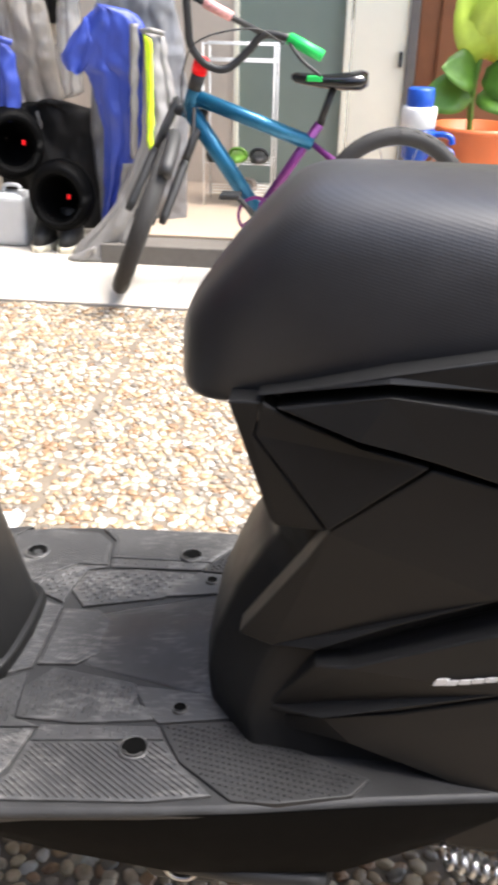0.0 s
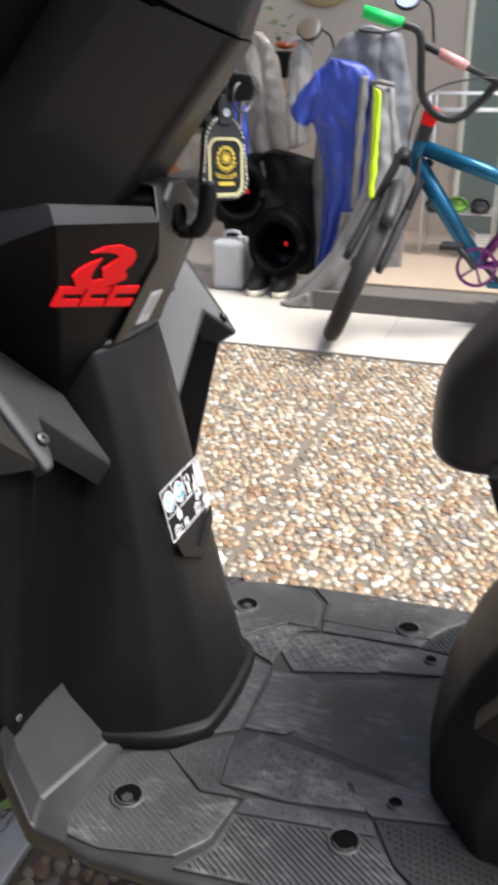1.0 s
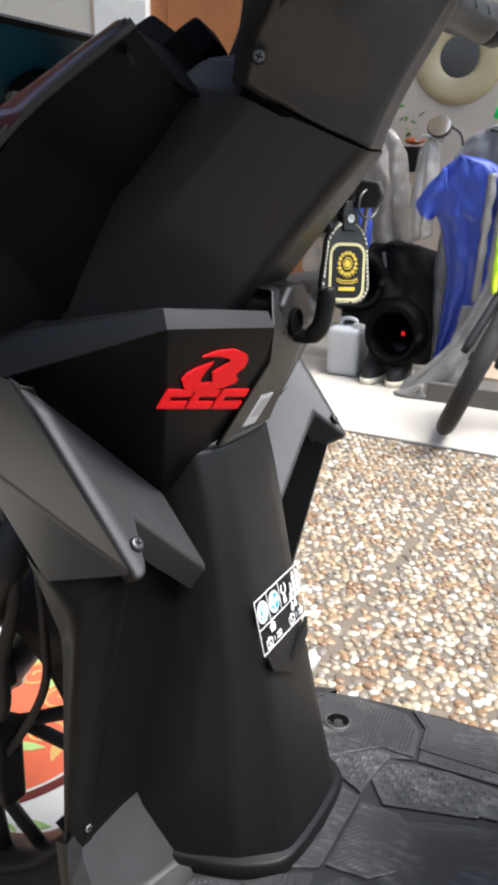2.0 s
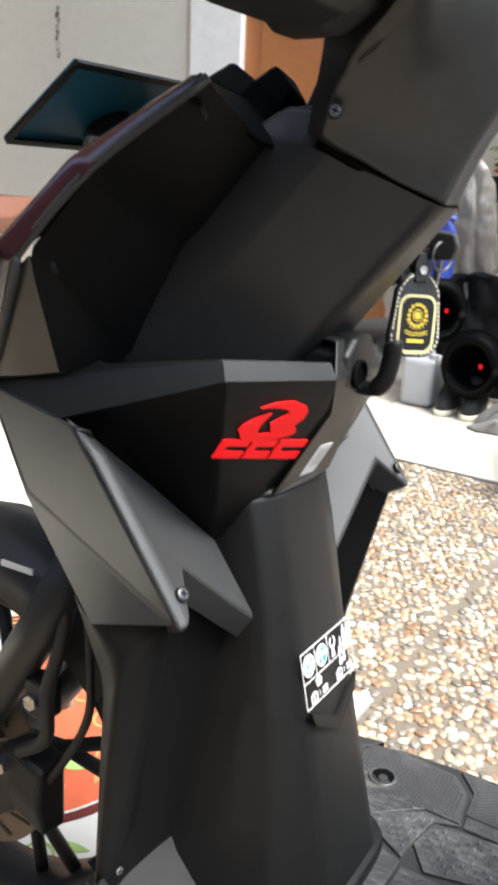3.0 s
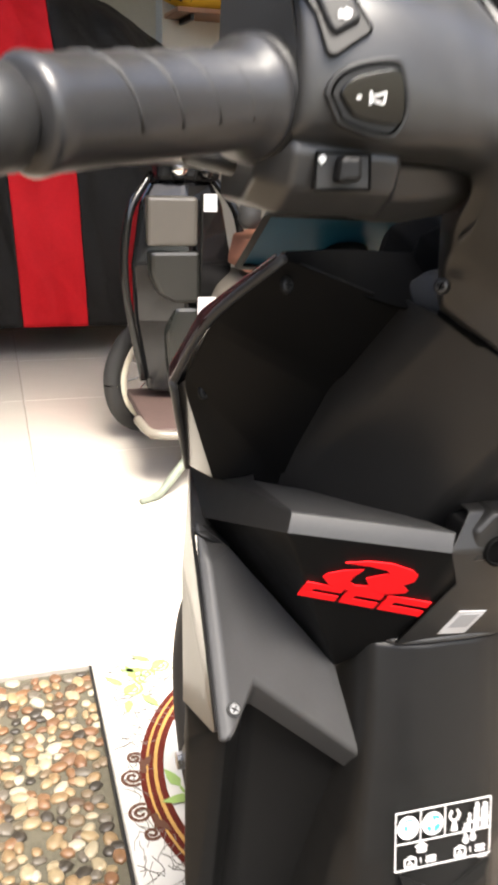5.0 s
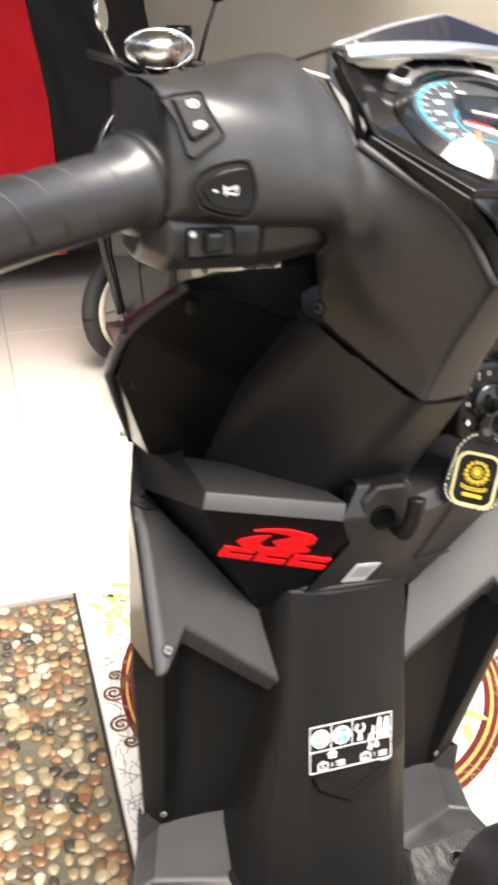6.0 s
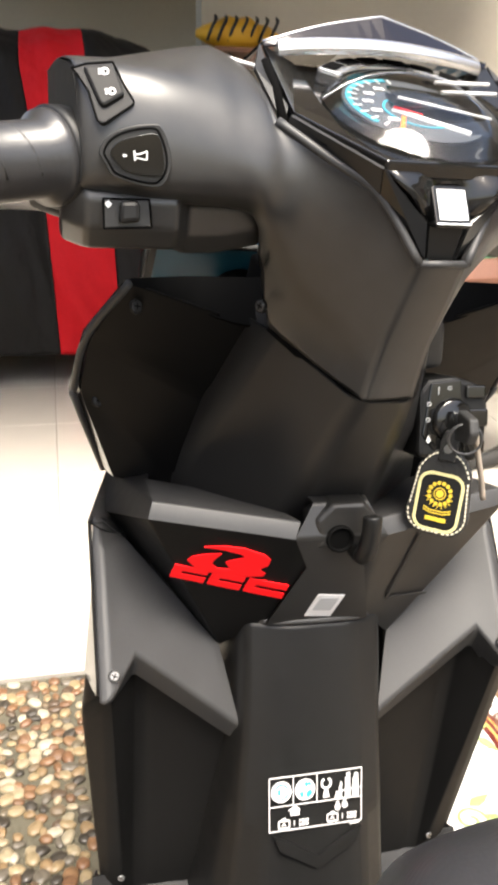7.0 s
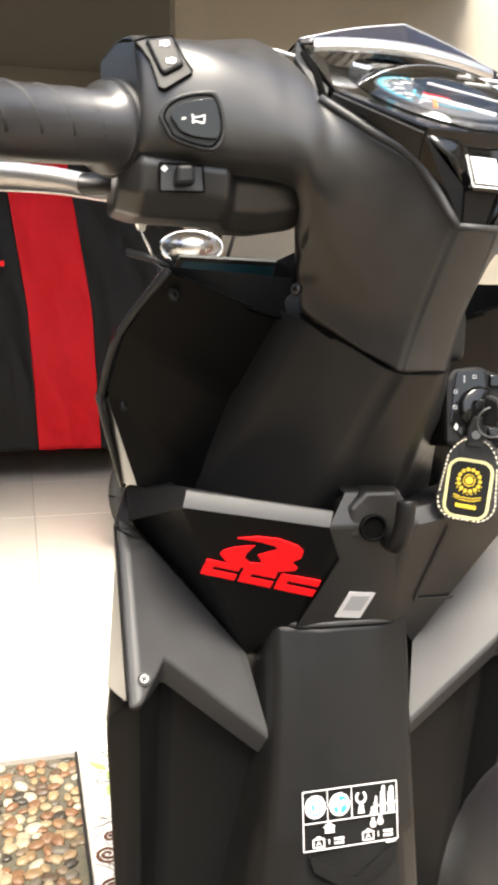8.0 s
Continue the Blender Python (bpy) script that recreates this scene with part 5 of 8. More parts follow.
# ---- body under the seat
body_rings = []
for z, xf, hf_, xm, hm, xe, he in ((0.622, 0.160, 0.045, 0.20, 0.080, 0.95, 0.13), (0.560, 0.162, 0.052, 0.205, 0.094, 0.97, 0.14), (0.50, 0.176, 0.058, 0.215, 0.108, 0.98, 0.14), (0.462, 0.184, 0.062, 0.222, 0.114, 0.95, 0.14),
                                  (0.450, 0.172, 0.064, 0.214, 0.116, 0.95, 0.14), (0.41, 0.150, 0.066, 0.20, 0.121, 0.90, 0.15), (0.36, 0.132, 0.070, 0.183, 0.125, 0.80, 0.15), (0.32, 0.126, 0.075, 0.172, 0.130, 0.70, 0.15), (0.285, 0.130, 0.080, 0.180, 0.140, 0.60, 0.14)):
    body_rings.append([(xe, -he, z), ((xm + xe) / 2, -max(hm, he) - 0.004, z), (xm + 0.06, -hm - 0.008, z), (xm, -hm, z), (xf + 0.020, -hf_ - 0.020, z), (xf + 0.006, -hf_, z), (xf, -hf_ * 0.4, z), (xf, hf_ * 0.4, z), (xf + 0.006, hf_, z), (xf + 0.020, hf_ + 0.020, z), (xm, hm, z), (xm + 0.06, hm + 0.008, z), ((xm + xe) / 2, max(hm, he) + 0.004, z), (xe, he, z)])
body = part("body_cover", loft(body_rings), BODY, scooter, "matte black body under the seat", bevel=0.006, seg=3, smooth=True)
def side_plates(s):
    """Raised plates on the flank: outline corners given as (x, z), laid on the flank's slope."""
    def at(x, z, d):
        y = 0.128 + 0.16 * max(0.0, x - 0.19) - 0.35 * max(0.0, 0.235 - x) + 0.03 * (0.5 - z)
        return (x, s * (y + d), z)
    for name, pts, d, mat in (("rail_plate", ((0.172, 0.607), (0.264, 0.641), (0.33, 0.660), (0.62, 0.74), (0.62, 0.650), (0.334, 0.638), (0.264, 0.635)), 0.006, BODY),
                              ("upper_plate", ((0.187, 0.602), (0.264, 0.627), (0.334, 0.626), (0.62, 0.625), (0.62, 0.520), (0.342, 0.575), (0.299, 0.584), (0.248, 0.593)), 0.009, BODY),
                              ("front_plate", ((0.193, 0.5975), (0.249, 0.587), (0.296, 0.579), (0.2305, 0.5165), (0.172, 0.5765), (0.177, 0.604)), 0.007, BODY),
                              ("nose_plate", ((0.150, 0.599), (0.176, 0.6035), (0.171, 0.5765), (0.2295, 0.515), (0.191, 0.505), (0.185, 0.510), (0.166, 0.559)), 0.006, BODY),
                              ("flank_plate", ((0.214, 0.481), (0.231, 0.5145), (0.298, 0.577), (0.343, 0.570), (0.43, 0.550), (0.43, 0.520), (0.355, 0.482), (0.286, 0.444), (0.228, 0.406), (0.192, 0.392), (0.163, 0.394)), 0.005, BODY),
                              ("wing_plate", ((0.183, 0.327), (0.190, 0.337), (0.228, 0.396), (0.255, 0.404), (0.358, 0.458), (0.55, 0.560), (0.55, 0.470), (0.366, 0.404), (0.293, 0.370), (0.236, 0.349)), 0.011, BODY),
                              ("lower_plate", ((0.188, 0.3225), (0.236, 0.3445), (0.293, 0.3655), (0.366, 0.399), (0.55, 0.462), (0.55, 0.335), (0.38, 0.300), (0.261, 0.325), (0.194, 0.316)), 0.009, BODY)):
        bm = loft([[at(x, z, -0.02) for x, z in pts], [at(x, z, d) for x, z in pts]])
        ob = part(name, bm, mat, body, "", bevel=0.0018)
        if name == "wing_plate" and s < 0:
            for k in range(7):
                x = 0.3170 + 0.0090 * k
                w, h = (0.0075, 0.0070) if k == 0 else (0.0066, 0.0046)
                q = [at(x + i + 0.4 * j, 0.4025 + 0.36 * (x - 0.317) + j, d + 0.0014) for i, j in ((0, 0), (w, 0.36 * w), (w, h + 0.36 * w), (0, h))]
                part("badge_bar", poly(q, [(0, 1, 2, 3)]), SILVER_PRINT, ob, "silver badge mark", solid=0.001)
both(side_plates)
screw((0.182, -0.0835, 0.6015), (0, -1, -0.2), body, 0.003, STEEL)

# ---- seat
seat_rings = []
for x, hw, zb, zt in ((0.101, 0.014, 0.590, 0.628), (0.106, 0.040, 0.576, 0.648), (0.132, 0.068, 0.574, 0.687), (0.168, 0.086, 0.584, 0.733), (0.195, 0.099, 0.594, 0.757), (0.22, 0.108, 0.604, 0.761), (0.27, 0.120, 0.620, 0.760), (0.36, 0.138, 0.645, 0.757), (0.50, 0.152, 0.68, 0.753), (0.68, 0.155, 0.69, 0.772), (0.80, 0.14, 0.70, 0.82), (1.02, 0.11, 0.73, 0.83), (1.08, 0.06, 0.75, 0.82)):
    h = zt - zb
    seat_rings.append([(x, -hw * 0.84, zb), (x, -hw * 1.0, zb + 0.08 * h), (x, -hw, zb + 0.30 * h), (x, -hw * 0.90, zb + 0.80 * h), (x, -hw * 0.66, zt - 0.075 * h), (x, 0, zt + 0.01 * h), (x, hw * 0.66, zt - 0.075 * h), (x, hw * 0.90, zb + 0.80 * h), (x, hw, zb + 0.30 * h), (x, hw * 1.0, zb + 0.08 * h), (x, hw * 0.84, zb)])
seat = part("seat", loft(seat_rings), VINYL, scooter, "dark grey ribbed vinyl seat", True, sub=2)
part("seat_base", loft([[(x, -hw * 0.80, zb - 0.010), (x, -hw * 0.80, zb + 0.01), (x, hw * 0.80, zb + 0.01), (x, hw * 0.80, zb - 0.010)] for x, hw, zb in ((0.17, 0.070, 0.584), (0.215, 0.098, 0.596), (0.36, 0.138, 0.628), (0.68, 0.15, 0.686), (1.0, 0.11, 0.73))]), PLASTIC_DARK, scooter, bevel=0.003)

# ---- front wheel, fork and fender
AX = Vector((-0.507, -0.020, 0.256))
def steered(bm, degrees=5.0):
    """Turns a piece of the front wheel with the steering."""
    m = Matrix.Translation(AX) @ Matrix.Rotation(radians(degrees), 4, "Z") @ Matrix.Translation(-AX)
    bmesh.ops.transform(bm, matrix=m, verts=bm.verts)
    return bm


wheel = part("front_wheel", steered(hoop([(0.180, -0.010), (0.184, -0.026), (0.194, -0.030), (0.194, 0.030), (0.184, 0.026), (0.180, 0.010)], 56, "y", AX)), DARK_METAL, scooter, "black cast front wheel", True)
part("tyre", steered(hoop([(0.192, -0.028), (0.206, -0.040), (0.226, -0.042), (0.243, -0.032), (0.250, -0.014), (0.252, 0.0), (0.250, 0.014), (0.243, 0.032), (0.226, 0.042), (0.206, 0.040), (0.192, 0.028)], 64, "y", AX)), TYRE, wheel, "black rubber tyre", True)
for k in range(44):
    a = k * math.tau / 44
    for s in (-1, 1):
        q = [AX + Vector((math.cos(t), 0, math.sin(t))) * r + Vector((0, s * w, 0)) for t, r, w in ((a, 0.2525, 0.008), (a + 0.03, 0.2525, 0.008), (a + 0.09, 0.2445, 0.033), (a + 0.06, 0.2445, 0.033))]
        part("tread_block", steered(poly(q, [(0, 1, 2, 3)])), TYRE, wheel, solid=0.003)
for k in range(5):
    a = k * math.tau / 5 + 0.15
    for w in (-0.16, 0.16):
        d0, d1 = Vector((math.cos(a), 0, math.sin(a))), Vector((math.cos(a + w), 0, math.sin(a + w)))
        part("spoke", steered(tube([AX + d0 * 0.03, AX + d0 * 0.09, AX + d1 * 0.185], [0.011, 0.008, 0.008], 8)), DARK_METAL, wheel, smooth=True)
part("hub", steered(lathe([(0.028, -0.05), (0.034, -0.045), (0.034, 0.045), (0.028, 0.05)], 24, "y", AX)), DARK_METAL, wheel, smooth=True)
rust = material("worn_brake_disc", (0.22, 0.18, 0.145), 0.42, 0.7, scale=90, bump=0.1, spread=0.3)
bd = part("brake_disc", steered(hoop([(0.068, -0.050), (0.108, -0.050), (0.108, -0.046), (0.068, -0.046)], 56, "y", AX)), rust, wheel, "slotted steel brake disc")
for k in range(16):
    a = k * math.tau / 16
    q = [AX + Vector((math.cos(t) * r, -0.0506, math.sin(t) * r)) for t, r in ((a, 0.078), (a + 0.05, 0.077), (a + 0.22, 0.100), (a + 0.17, 0.101))]
    part("disc_slot", steered(poly(q, [(0, 1, 2, 3)])), RUBBER, bd, solid=0.0006)
for k in range(5):
    a = k * math.tau / 5 + 0.5
    u0 = Vector((math.cos(a), 0, math.sin(a)))
    part("disc_arm", steered(tube([AX + u0 * 0.028 + Vector((0, -0.048, 0)), AX + u0 * 0.075 + Vector((0, -0.048, 0))], 0.010, 8)), rust, bd)
for s in (-1, 1):
    part("fork_leg", tube([AX + Vector((0.0, s * 0.075 - 0.004, 0.0)), AX + Vector((0.045, s * 0.075 - 0.004, 0.062)), AX + Vector((0.135, s * 0.078, 0.20)), AX + Vector((0.20, s * 0.078, 0.31))], [0.019, 0.021, 0.021, 0.019], 18), material("grey_fork_paint", (0.04, 0.039, 0.037), 0.42, 0.2, scale=120, bump=0.15), scooter, "dark grey fork leg", True)
    part("fork_tube", tube([AX + Vector((0.20, s * 0.078, 0.31)), AX + Vector((0.25, s * 0.078, 0.40))], 0.014, 14), STEEL, scooter, "bare steel fork tube", True)
    part("axle_nut", disc(AX + Vector((0.004, s * 0.088, 0)), (0, s, 0), 0.012, 0.016, 6), STEEL, scooter)
    part("axle_washer", disc(AX + Vector((0.004, s * 0.084, 0)), (0, s, 0), 0.017, 0.006, 18), STEEL, scooter)
cal = part("brake_caliper", loft([[(x, -0.062 - w, z + h) for w, h in ((0.0, -0.050), (0.032, -0.046), (0.040, -0.010), (0.034, 0.030), (0.0, 0.036))] for x, z in ((-0.480, 0.225), (-0.445, 0.262), (-0.405, 0.292), (-0.365, 0.280))]), DARK_METAL, scooter, "black brake caliper", bevel=0.005)
for x, z in ((-0.412, 0.305), (-0.440, 0.262)):
    part("caliper_bolt", disc((x, -0.098, z), (0, -1, 0), 0.008, 0.010, 6), STEEL, cal)
part("hose_clamp", box(-0.372, -0.345, -0.108, -0.085, 0.385, 0.425), DARK_METAL, scooter, bevel=0.003)
part("clamp_bolt", disc((-0.360, -0.106, 0.404), (0.1, -1, 0.1), 0.0075, 0.008, 6), STEEL, scooter)
part("brake_hose", tube(curve_points([(-0.33, -0.10, 0.60), (-0.325, -0.10, 0.50), (-0.345, -0.104, 0.42), (-0.355, -0.098, 0.36), (-0.395, -0.095, 0.325)], 6), 0.007, 10), RUBBER, scooter, "black brake hose", True)
part("speed_cable", tube(curve_points([(-0.31, -0.095, 0.58), (-0.30, -0.095, 0.46), (-0.315, -0.09, 0.38), (-0.40, -0.08, 0.26), (-0.48, -0.075, 0.25)], 6), 0.0042, 8), RUBBER, scooter, "thin black cable", True)
fend = []
for k in range(9):
    a = radians(38 + k * 9)
    dv = Vector((math.cos(a), 0, math.sin(a)))
    cc = AX + dv * 0.268
    fend.append([cc + Vector((0, -0.058, 0)) - dv * 0.048, cc + Vector((0, -0.050, 0)) - dv * 0.006, cc + dv * 0.010, cc + Vector((0, 0.050, 0)) - dv * 0.006, cc + Vector((0, 0.058, 0)) - dv * 0.048])
fender = part("fender", steered(loft(fend, close=False)), PLASTIC_GREY, scooter, "satin black front mudguard", True, solid=0.003)
part("fender_mark", steered(box(-0.445, -0.405, -0.0785, -0.0765, 0.505, 0.511)), WHITE_PLASTIC, fender, "small white mark")

# ---- front number plate seen from behind
plate_f = frame_on((-0.351, -0.130, 0.896), (-0.351, 0.145, 0.896), (-0.279, -0.130, 0.947))
plate = part("front_plate", slab(plate_f, [(0, 0), (0.28, 0), (0.28, 0.086), (0, 0.086)], 0.0, 0.003), BLUE_PLATE, scooter, "blue-backed plate over the nose", bevel=0.001)
part("plate_edge", tube([plate_f[0] + plate_f[1] * x + plate_f[2] * y + plate_f[3] * 0.0005 for x, y in ((0, 0), (0.14, 0), (0.28, 0), (0.28, 0.086), (0, 0.086), (0, 0))], 0.0024, 8), PLASTIC_DARK, plate, "black rubber edge")
part("plate_frame", strip(plate_f, [(0, 0), (0.28, 0), (0.28, 0.086), (0, 0.086)], 0.006, None, 0.003, True), PLASTIC_DARK, plate)

part("plate_bracket", tube(curve_points([(-0.300, 0.008, 0.885), (-0.322, 0.008, 0.902), (-0.330, 0.008, 0.916)], 4), 0.010, 10), PLASTIC_DARK, plate, "black bracket", True)
mount_at = plate_f[0] + plate_f[1] * 0.085 + plate_f[2] * 0.026
for h_, r_, m_, n_m in ((0.014, 0.021, PLASTIC_DARK, "plate_mount"), (0.020, 0.0065, STEEL, "mount_bolt")):
    part(n_m, disc(mount_at, plate_f[3] if plate_f[3].x > 0 else -plate_f[3], r_, h_, 20), m_, plate, "black rubber mount" if r_ > 0.01 else "steel bolt", bevel=0.002)

# ---- rear wheel and stand
RX = Vector((0.66, 0.0, 0.285))
rear = part("rear_wheel", lathe([(0.165, -0.015), (0.19, -0.035), (0.19, 0.035), (0.165, 0.015)], 32, "y", RX), DARK_METAL, scooter, smooth=True)
part("tyre", lathe([(0.188, -0.035), (0.21, -0.048), (0.25, -0.045), (0.268, 0.0), (0.25, 0.045), (0.21, 0.048), (0.188, 0.035)], 48, "y", RX), TYRE, rear, smooth=True)
part("hub", lathe([(0.16, -0.01), (0.04, -0.05), (0.04, 0.05), (0.16, 0.01)], 24, "y", RX), DARK_METAL, rear, smooth=True)
part("engine", box(0.2, 0.72, -0.10, 0.10, 0.20, 0.36), DARK_METAL, scooter, bevel=0.02)
part("centre_stand", tube([(0.22, -0.17, 0.012), (0.25, -0.10, 0.10), (0.28, -0.08, 0.22), (0.28, 0.08, 0.22), (0.25, 0.10, 0.10), (0.22, 0.17, 0.012)], 0.011, 10), DARK_METAL, scooter, smooth=True)

# ---- red decal on the lid: an emblem and a slanted block mark
DF = frame_on((-0.134, -0.149, 0.755), (-0.112, -0.038, 0.742), (-0.185, -0.079, 0.609))
o_, u_, v_, n_ = DF
DF = (o_, u_, v_, -n_ if n_.x < 0 else n_)
emblem = bmesh.new()
slab(DF, [(0.0459, 0.0219), (0.061, 0.0177), (0.0775, 0.0171), (0.094, 0.0218), (0.0992, 0.0266), (0.0989, 0.0334), (0.0924, 0.0393), (0.0981, 0.0445), (0.0967, 0.0475), (0.0849, 0.0508), (0.0696, 0.0445), (0.0647, 0.0365), (0.0792, 0.0278), (0.0759, 0.0245), (0.0635, 0.0224)], 0.0016, 0.0014, emblem)
slab(DF, [(0.0605, 0.027), (0.0462, 0.0311), (0.0375, 0.0359), (0.0349, 0.0404), (0.0419, 0.0486), (0.0585, 0.0525), (0.0849, 0.0508), (0.0696, 0.0447), (0.0594, 0.0457), (0.0547, 0.042), (0.0553, 0.0365)], 0.0016, 0.0014, emblem)
part("decal_emblem", emblem, RED, lids[0], "red swoosh emblem")
for k, (x0, x1) in enumerate(((0.0225, 0.0505), (0.0535, 0.0805), (0.0835, 0.1165))):
    blocks = bmesh.new()
    top0, bot0 = 0.0480 + 0.078 * (x0 - 0.0225), 0.0635 + 0.105 * (x0 - 0.0225)
    top1, bot1 = 0.0480 + 0.078 * (x1 - 0.0225), 0.0635 + 0.105 * (x1 - 0.0225)
    h0, h1 = bot0 - top0, bot1 - top1
    for a, b in ((0.0, 0.36), (0.62, 1.0)):
        slab(DF, [(x0 + 0.003 * (1 - a), top0 + h0 * a), (x1 + 0.003 * (1 - a), top1 + h1 * a), (x1 + 0.003 * (1 - b), top1 + h1 * b), (x0 + 0.003 * (1 - b), top0 + h0 * b)], 0.0016, 0.0014, blocks)
    slab(DF, [(x0 + 0.0022, top0 + h0 * 0.3), (x0 + 0.010, top0 + h0 * 0.34), (x0 + 0.0085, top0 + h0 * 0.7), (x0 + 0.0007, top0 + h0 * 0.66)], 0.0015, 0.0013, blocks)
    part("decal_block", blocks, RED, lids[0], "slanted red block mark")
# small white label beside the hook
LF = frame_on((-0.121, -0.024, 0.712), (-0.121, 0.024, 0.712), (-0.154, 0.044, 0.645))
LF = (LF[0], LF[1], LF[2], -LF[3] if LF[3].x < 0 else LF[3])
lab = part("white_label", slab(LF, [(0.0167, 0.036), (0.0404, 0.039), (0.0338, 0.0685), (0.0101, 0.0655)], 0.0010, 0.0012), WHITE, scooter, "small white label")
part("label_patch", slab(LF, [(0.0195, 0.040), (0.0360, 0.042), (0.0320, 0.059), (0.0155, 0.057)], 0.0015, 0.0004), GREY_PLASTIC, lab, "grey patch")

# printed maintenance label on the column
SF = frame_on((-0.1222, -0.044, 0.513), (-0.1222, 0.041, 0.513), (-0.1112, -0.044, 0.468))
SF = (SF[0], SF[1], SF[2], -SF[3] if SF[3].x < 0 else SF[3])
W, H, up = 0.084, 0.047, 0.0032
lines, fig, cy = bmesh.new(), bmesh.new(), bmesh.new()
strip(SF, [(0, 0), (W, -0.001), (W, H), (0, H + 0.001)], 0.0009, lines, up, True)
for run in ([(0, 0.026), (W, 0.025)], [(0.0215, 0), (0.0215, 0.026)], [(0.043, 0), (0.043, 0.026)]):
    strip(SF, run, 0.0008, lines, up)
for cx in (0.0108, 0.0322):
    slab(SF, ellipse(cx, 0.0130, 0.0092, 0.0095, 24), up, 0.0006, fig)
strip(SF, ellipse(0.0108, 0.0130, 0.0060, 0.0065, 12, radians(200), radians(340)), 0.0012, cy, up + 0.0004)
strip(SF, ellipse(0.0108, 0.0130, 0.0060, 0.0065, 12, radians(20), radians(160)), 0.0012, cy, up + 0.0004)
slab(SF, [(0.0075, 0.0105), (0.0100, 0.0105), (0.0100, 0.0155), (0.0075, 0.0155)], up + 0.0004, 0.0004, cy)
for q in ([(0.0310, 0.0060), (0.0370, 0.0065), (0.0385, 0.0100), (0.0345, 0.0090), (0.0330, 0.0115)], [(0.0265, 0.0155), (0.0300, 0.0140), (0.0310, 0.0175), (0.0290, 0.0200)], [(0.0335, 0.0150), (0.0375, 0.0130), (0.0390, 0.0165), (0.0350, 0.0205), (0.0330, 0.0185)]):
    slab(SF, q, up + 0.0004, 0.0004, cy)
# spanner, then a rising row of figures crossed by a line
strip(SF, ellipse(0.0515, 0.0095, 0.0042, 0.0046, 10, radians(-60), radians(240)), 0.0020, fig, up)
slab(SF, [(0.0500, 0.0150), (0.0530, 0.0150), (0.0545, 0.0225), (0.0485, 0.0225)], up, 0.0006, fig)
for x, y0, w in ((0.0610, 0.0190, 0.0030), (0.0645, 0.0110, 0.0026), (0.0712, 0.0030, 0.0042), (0.0785, 0.0040, 0.0050)):
    slab(SF, [(x - w / 2, y0 + 0.003), (x + w / 2, y0 + 0.003), (x + w * 0.6, 0.0245), (x - w * 0.6, 0.0245)], up, 0.0006, fig)
    slab(SF, ellipse(x + 0.0006, y0 + 0.001, w * 0.42, 0.0022, 10), up, 0.0006, fig)
strip(SF, [(0.0635, 0.0182), (W, 0.0160)], 0.0010, fig, up + 0.0002)
slab(SF, [(0.0170, 0.0305), (0.0230, 0.0262), (0.0285, 0.0305), (0.0270, 0.0305), (0.0270, 0.0352), (0.0190, 0.0352), (0.0190, 0.0305)], up, 0.0006, fig)
for x, y in ((0.0085, 0.0392), (0.0525, 0.0382)):
    strip(SF, [(x, y), (x + 0.0095, y), (x + 0.0095, y + 0.0066), (x, y + 0.0066)], 0.0012, fig, up, True)
    strip(SF, [(x + 0.0025, y - 0.0004), (x + 0.0035, y - 0.0018), (x + 0.0060, y - 0.0018), (x + 0.0070, y - 0.0004)], 0.0010, fig, up)
    strip(SF, [(x + 0.0028, y + 0.0050), (x + 0.0046, y + 0.0020), (x + 0.0066, y + 0.0050)], 0.0009, fig, up)
    slab(SF, [(x + 0.0135, y + 0.0008), (x + 0.0143, y + 0.0008), (x + 0.0143, y + 0.0050), (x + 0.0135, y + 0.0050)], up, 0.0006, fig)
    for j in range(2):
        for k, (a, b) in enumerate(((0.0, 0.0012), (0.0020, 0.0048), (0.0056, 0.0084))):
            slab(SF, [(x + 0.0185 + a, y + 0.0002 + 0.0034 * j), (x + 0.0185 + b, y + 0.0002 + 0.0034 * j), (x + 0.0185 + b, y + 0.0024 + 0.0034 * j), (x + 0.0185 + a, y + 0.0024 + 0.0034 * j)], up, 0.0006, fig)
for x, y in ((0.0620, 0.0325), (0.0685, 0.0310)):
    slab(SF, ellipse(x, y, 0.0028, 0.0030, 12), up, 0.0006, fig)
    slab(SF, [(x - 0.0012, y - 0.0052), (x + 0.0012, y - 0.0052), (x + 0.0020, y), (x - 0.0020, y)], up, 0.0006, fig)
slab(SF, [(0.0735, 0.0487), (0.0820, 0.0480), (0.0820, 0.0490), (0.0735, 0.0497)], up, 0.0006, fig)
maint = part("maintenance_label", lines, WHITE, column, "white-lined maintenance label")
for piece in islands(fig):
    part("label_symbol", piece, WHITE, maint, "white pictogram shape")
for piece in islands(cy):
    part("label_tint", piece, CYAN, maint, "blue-green pictogram tint")

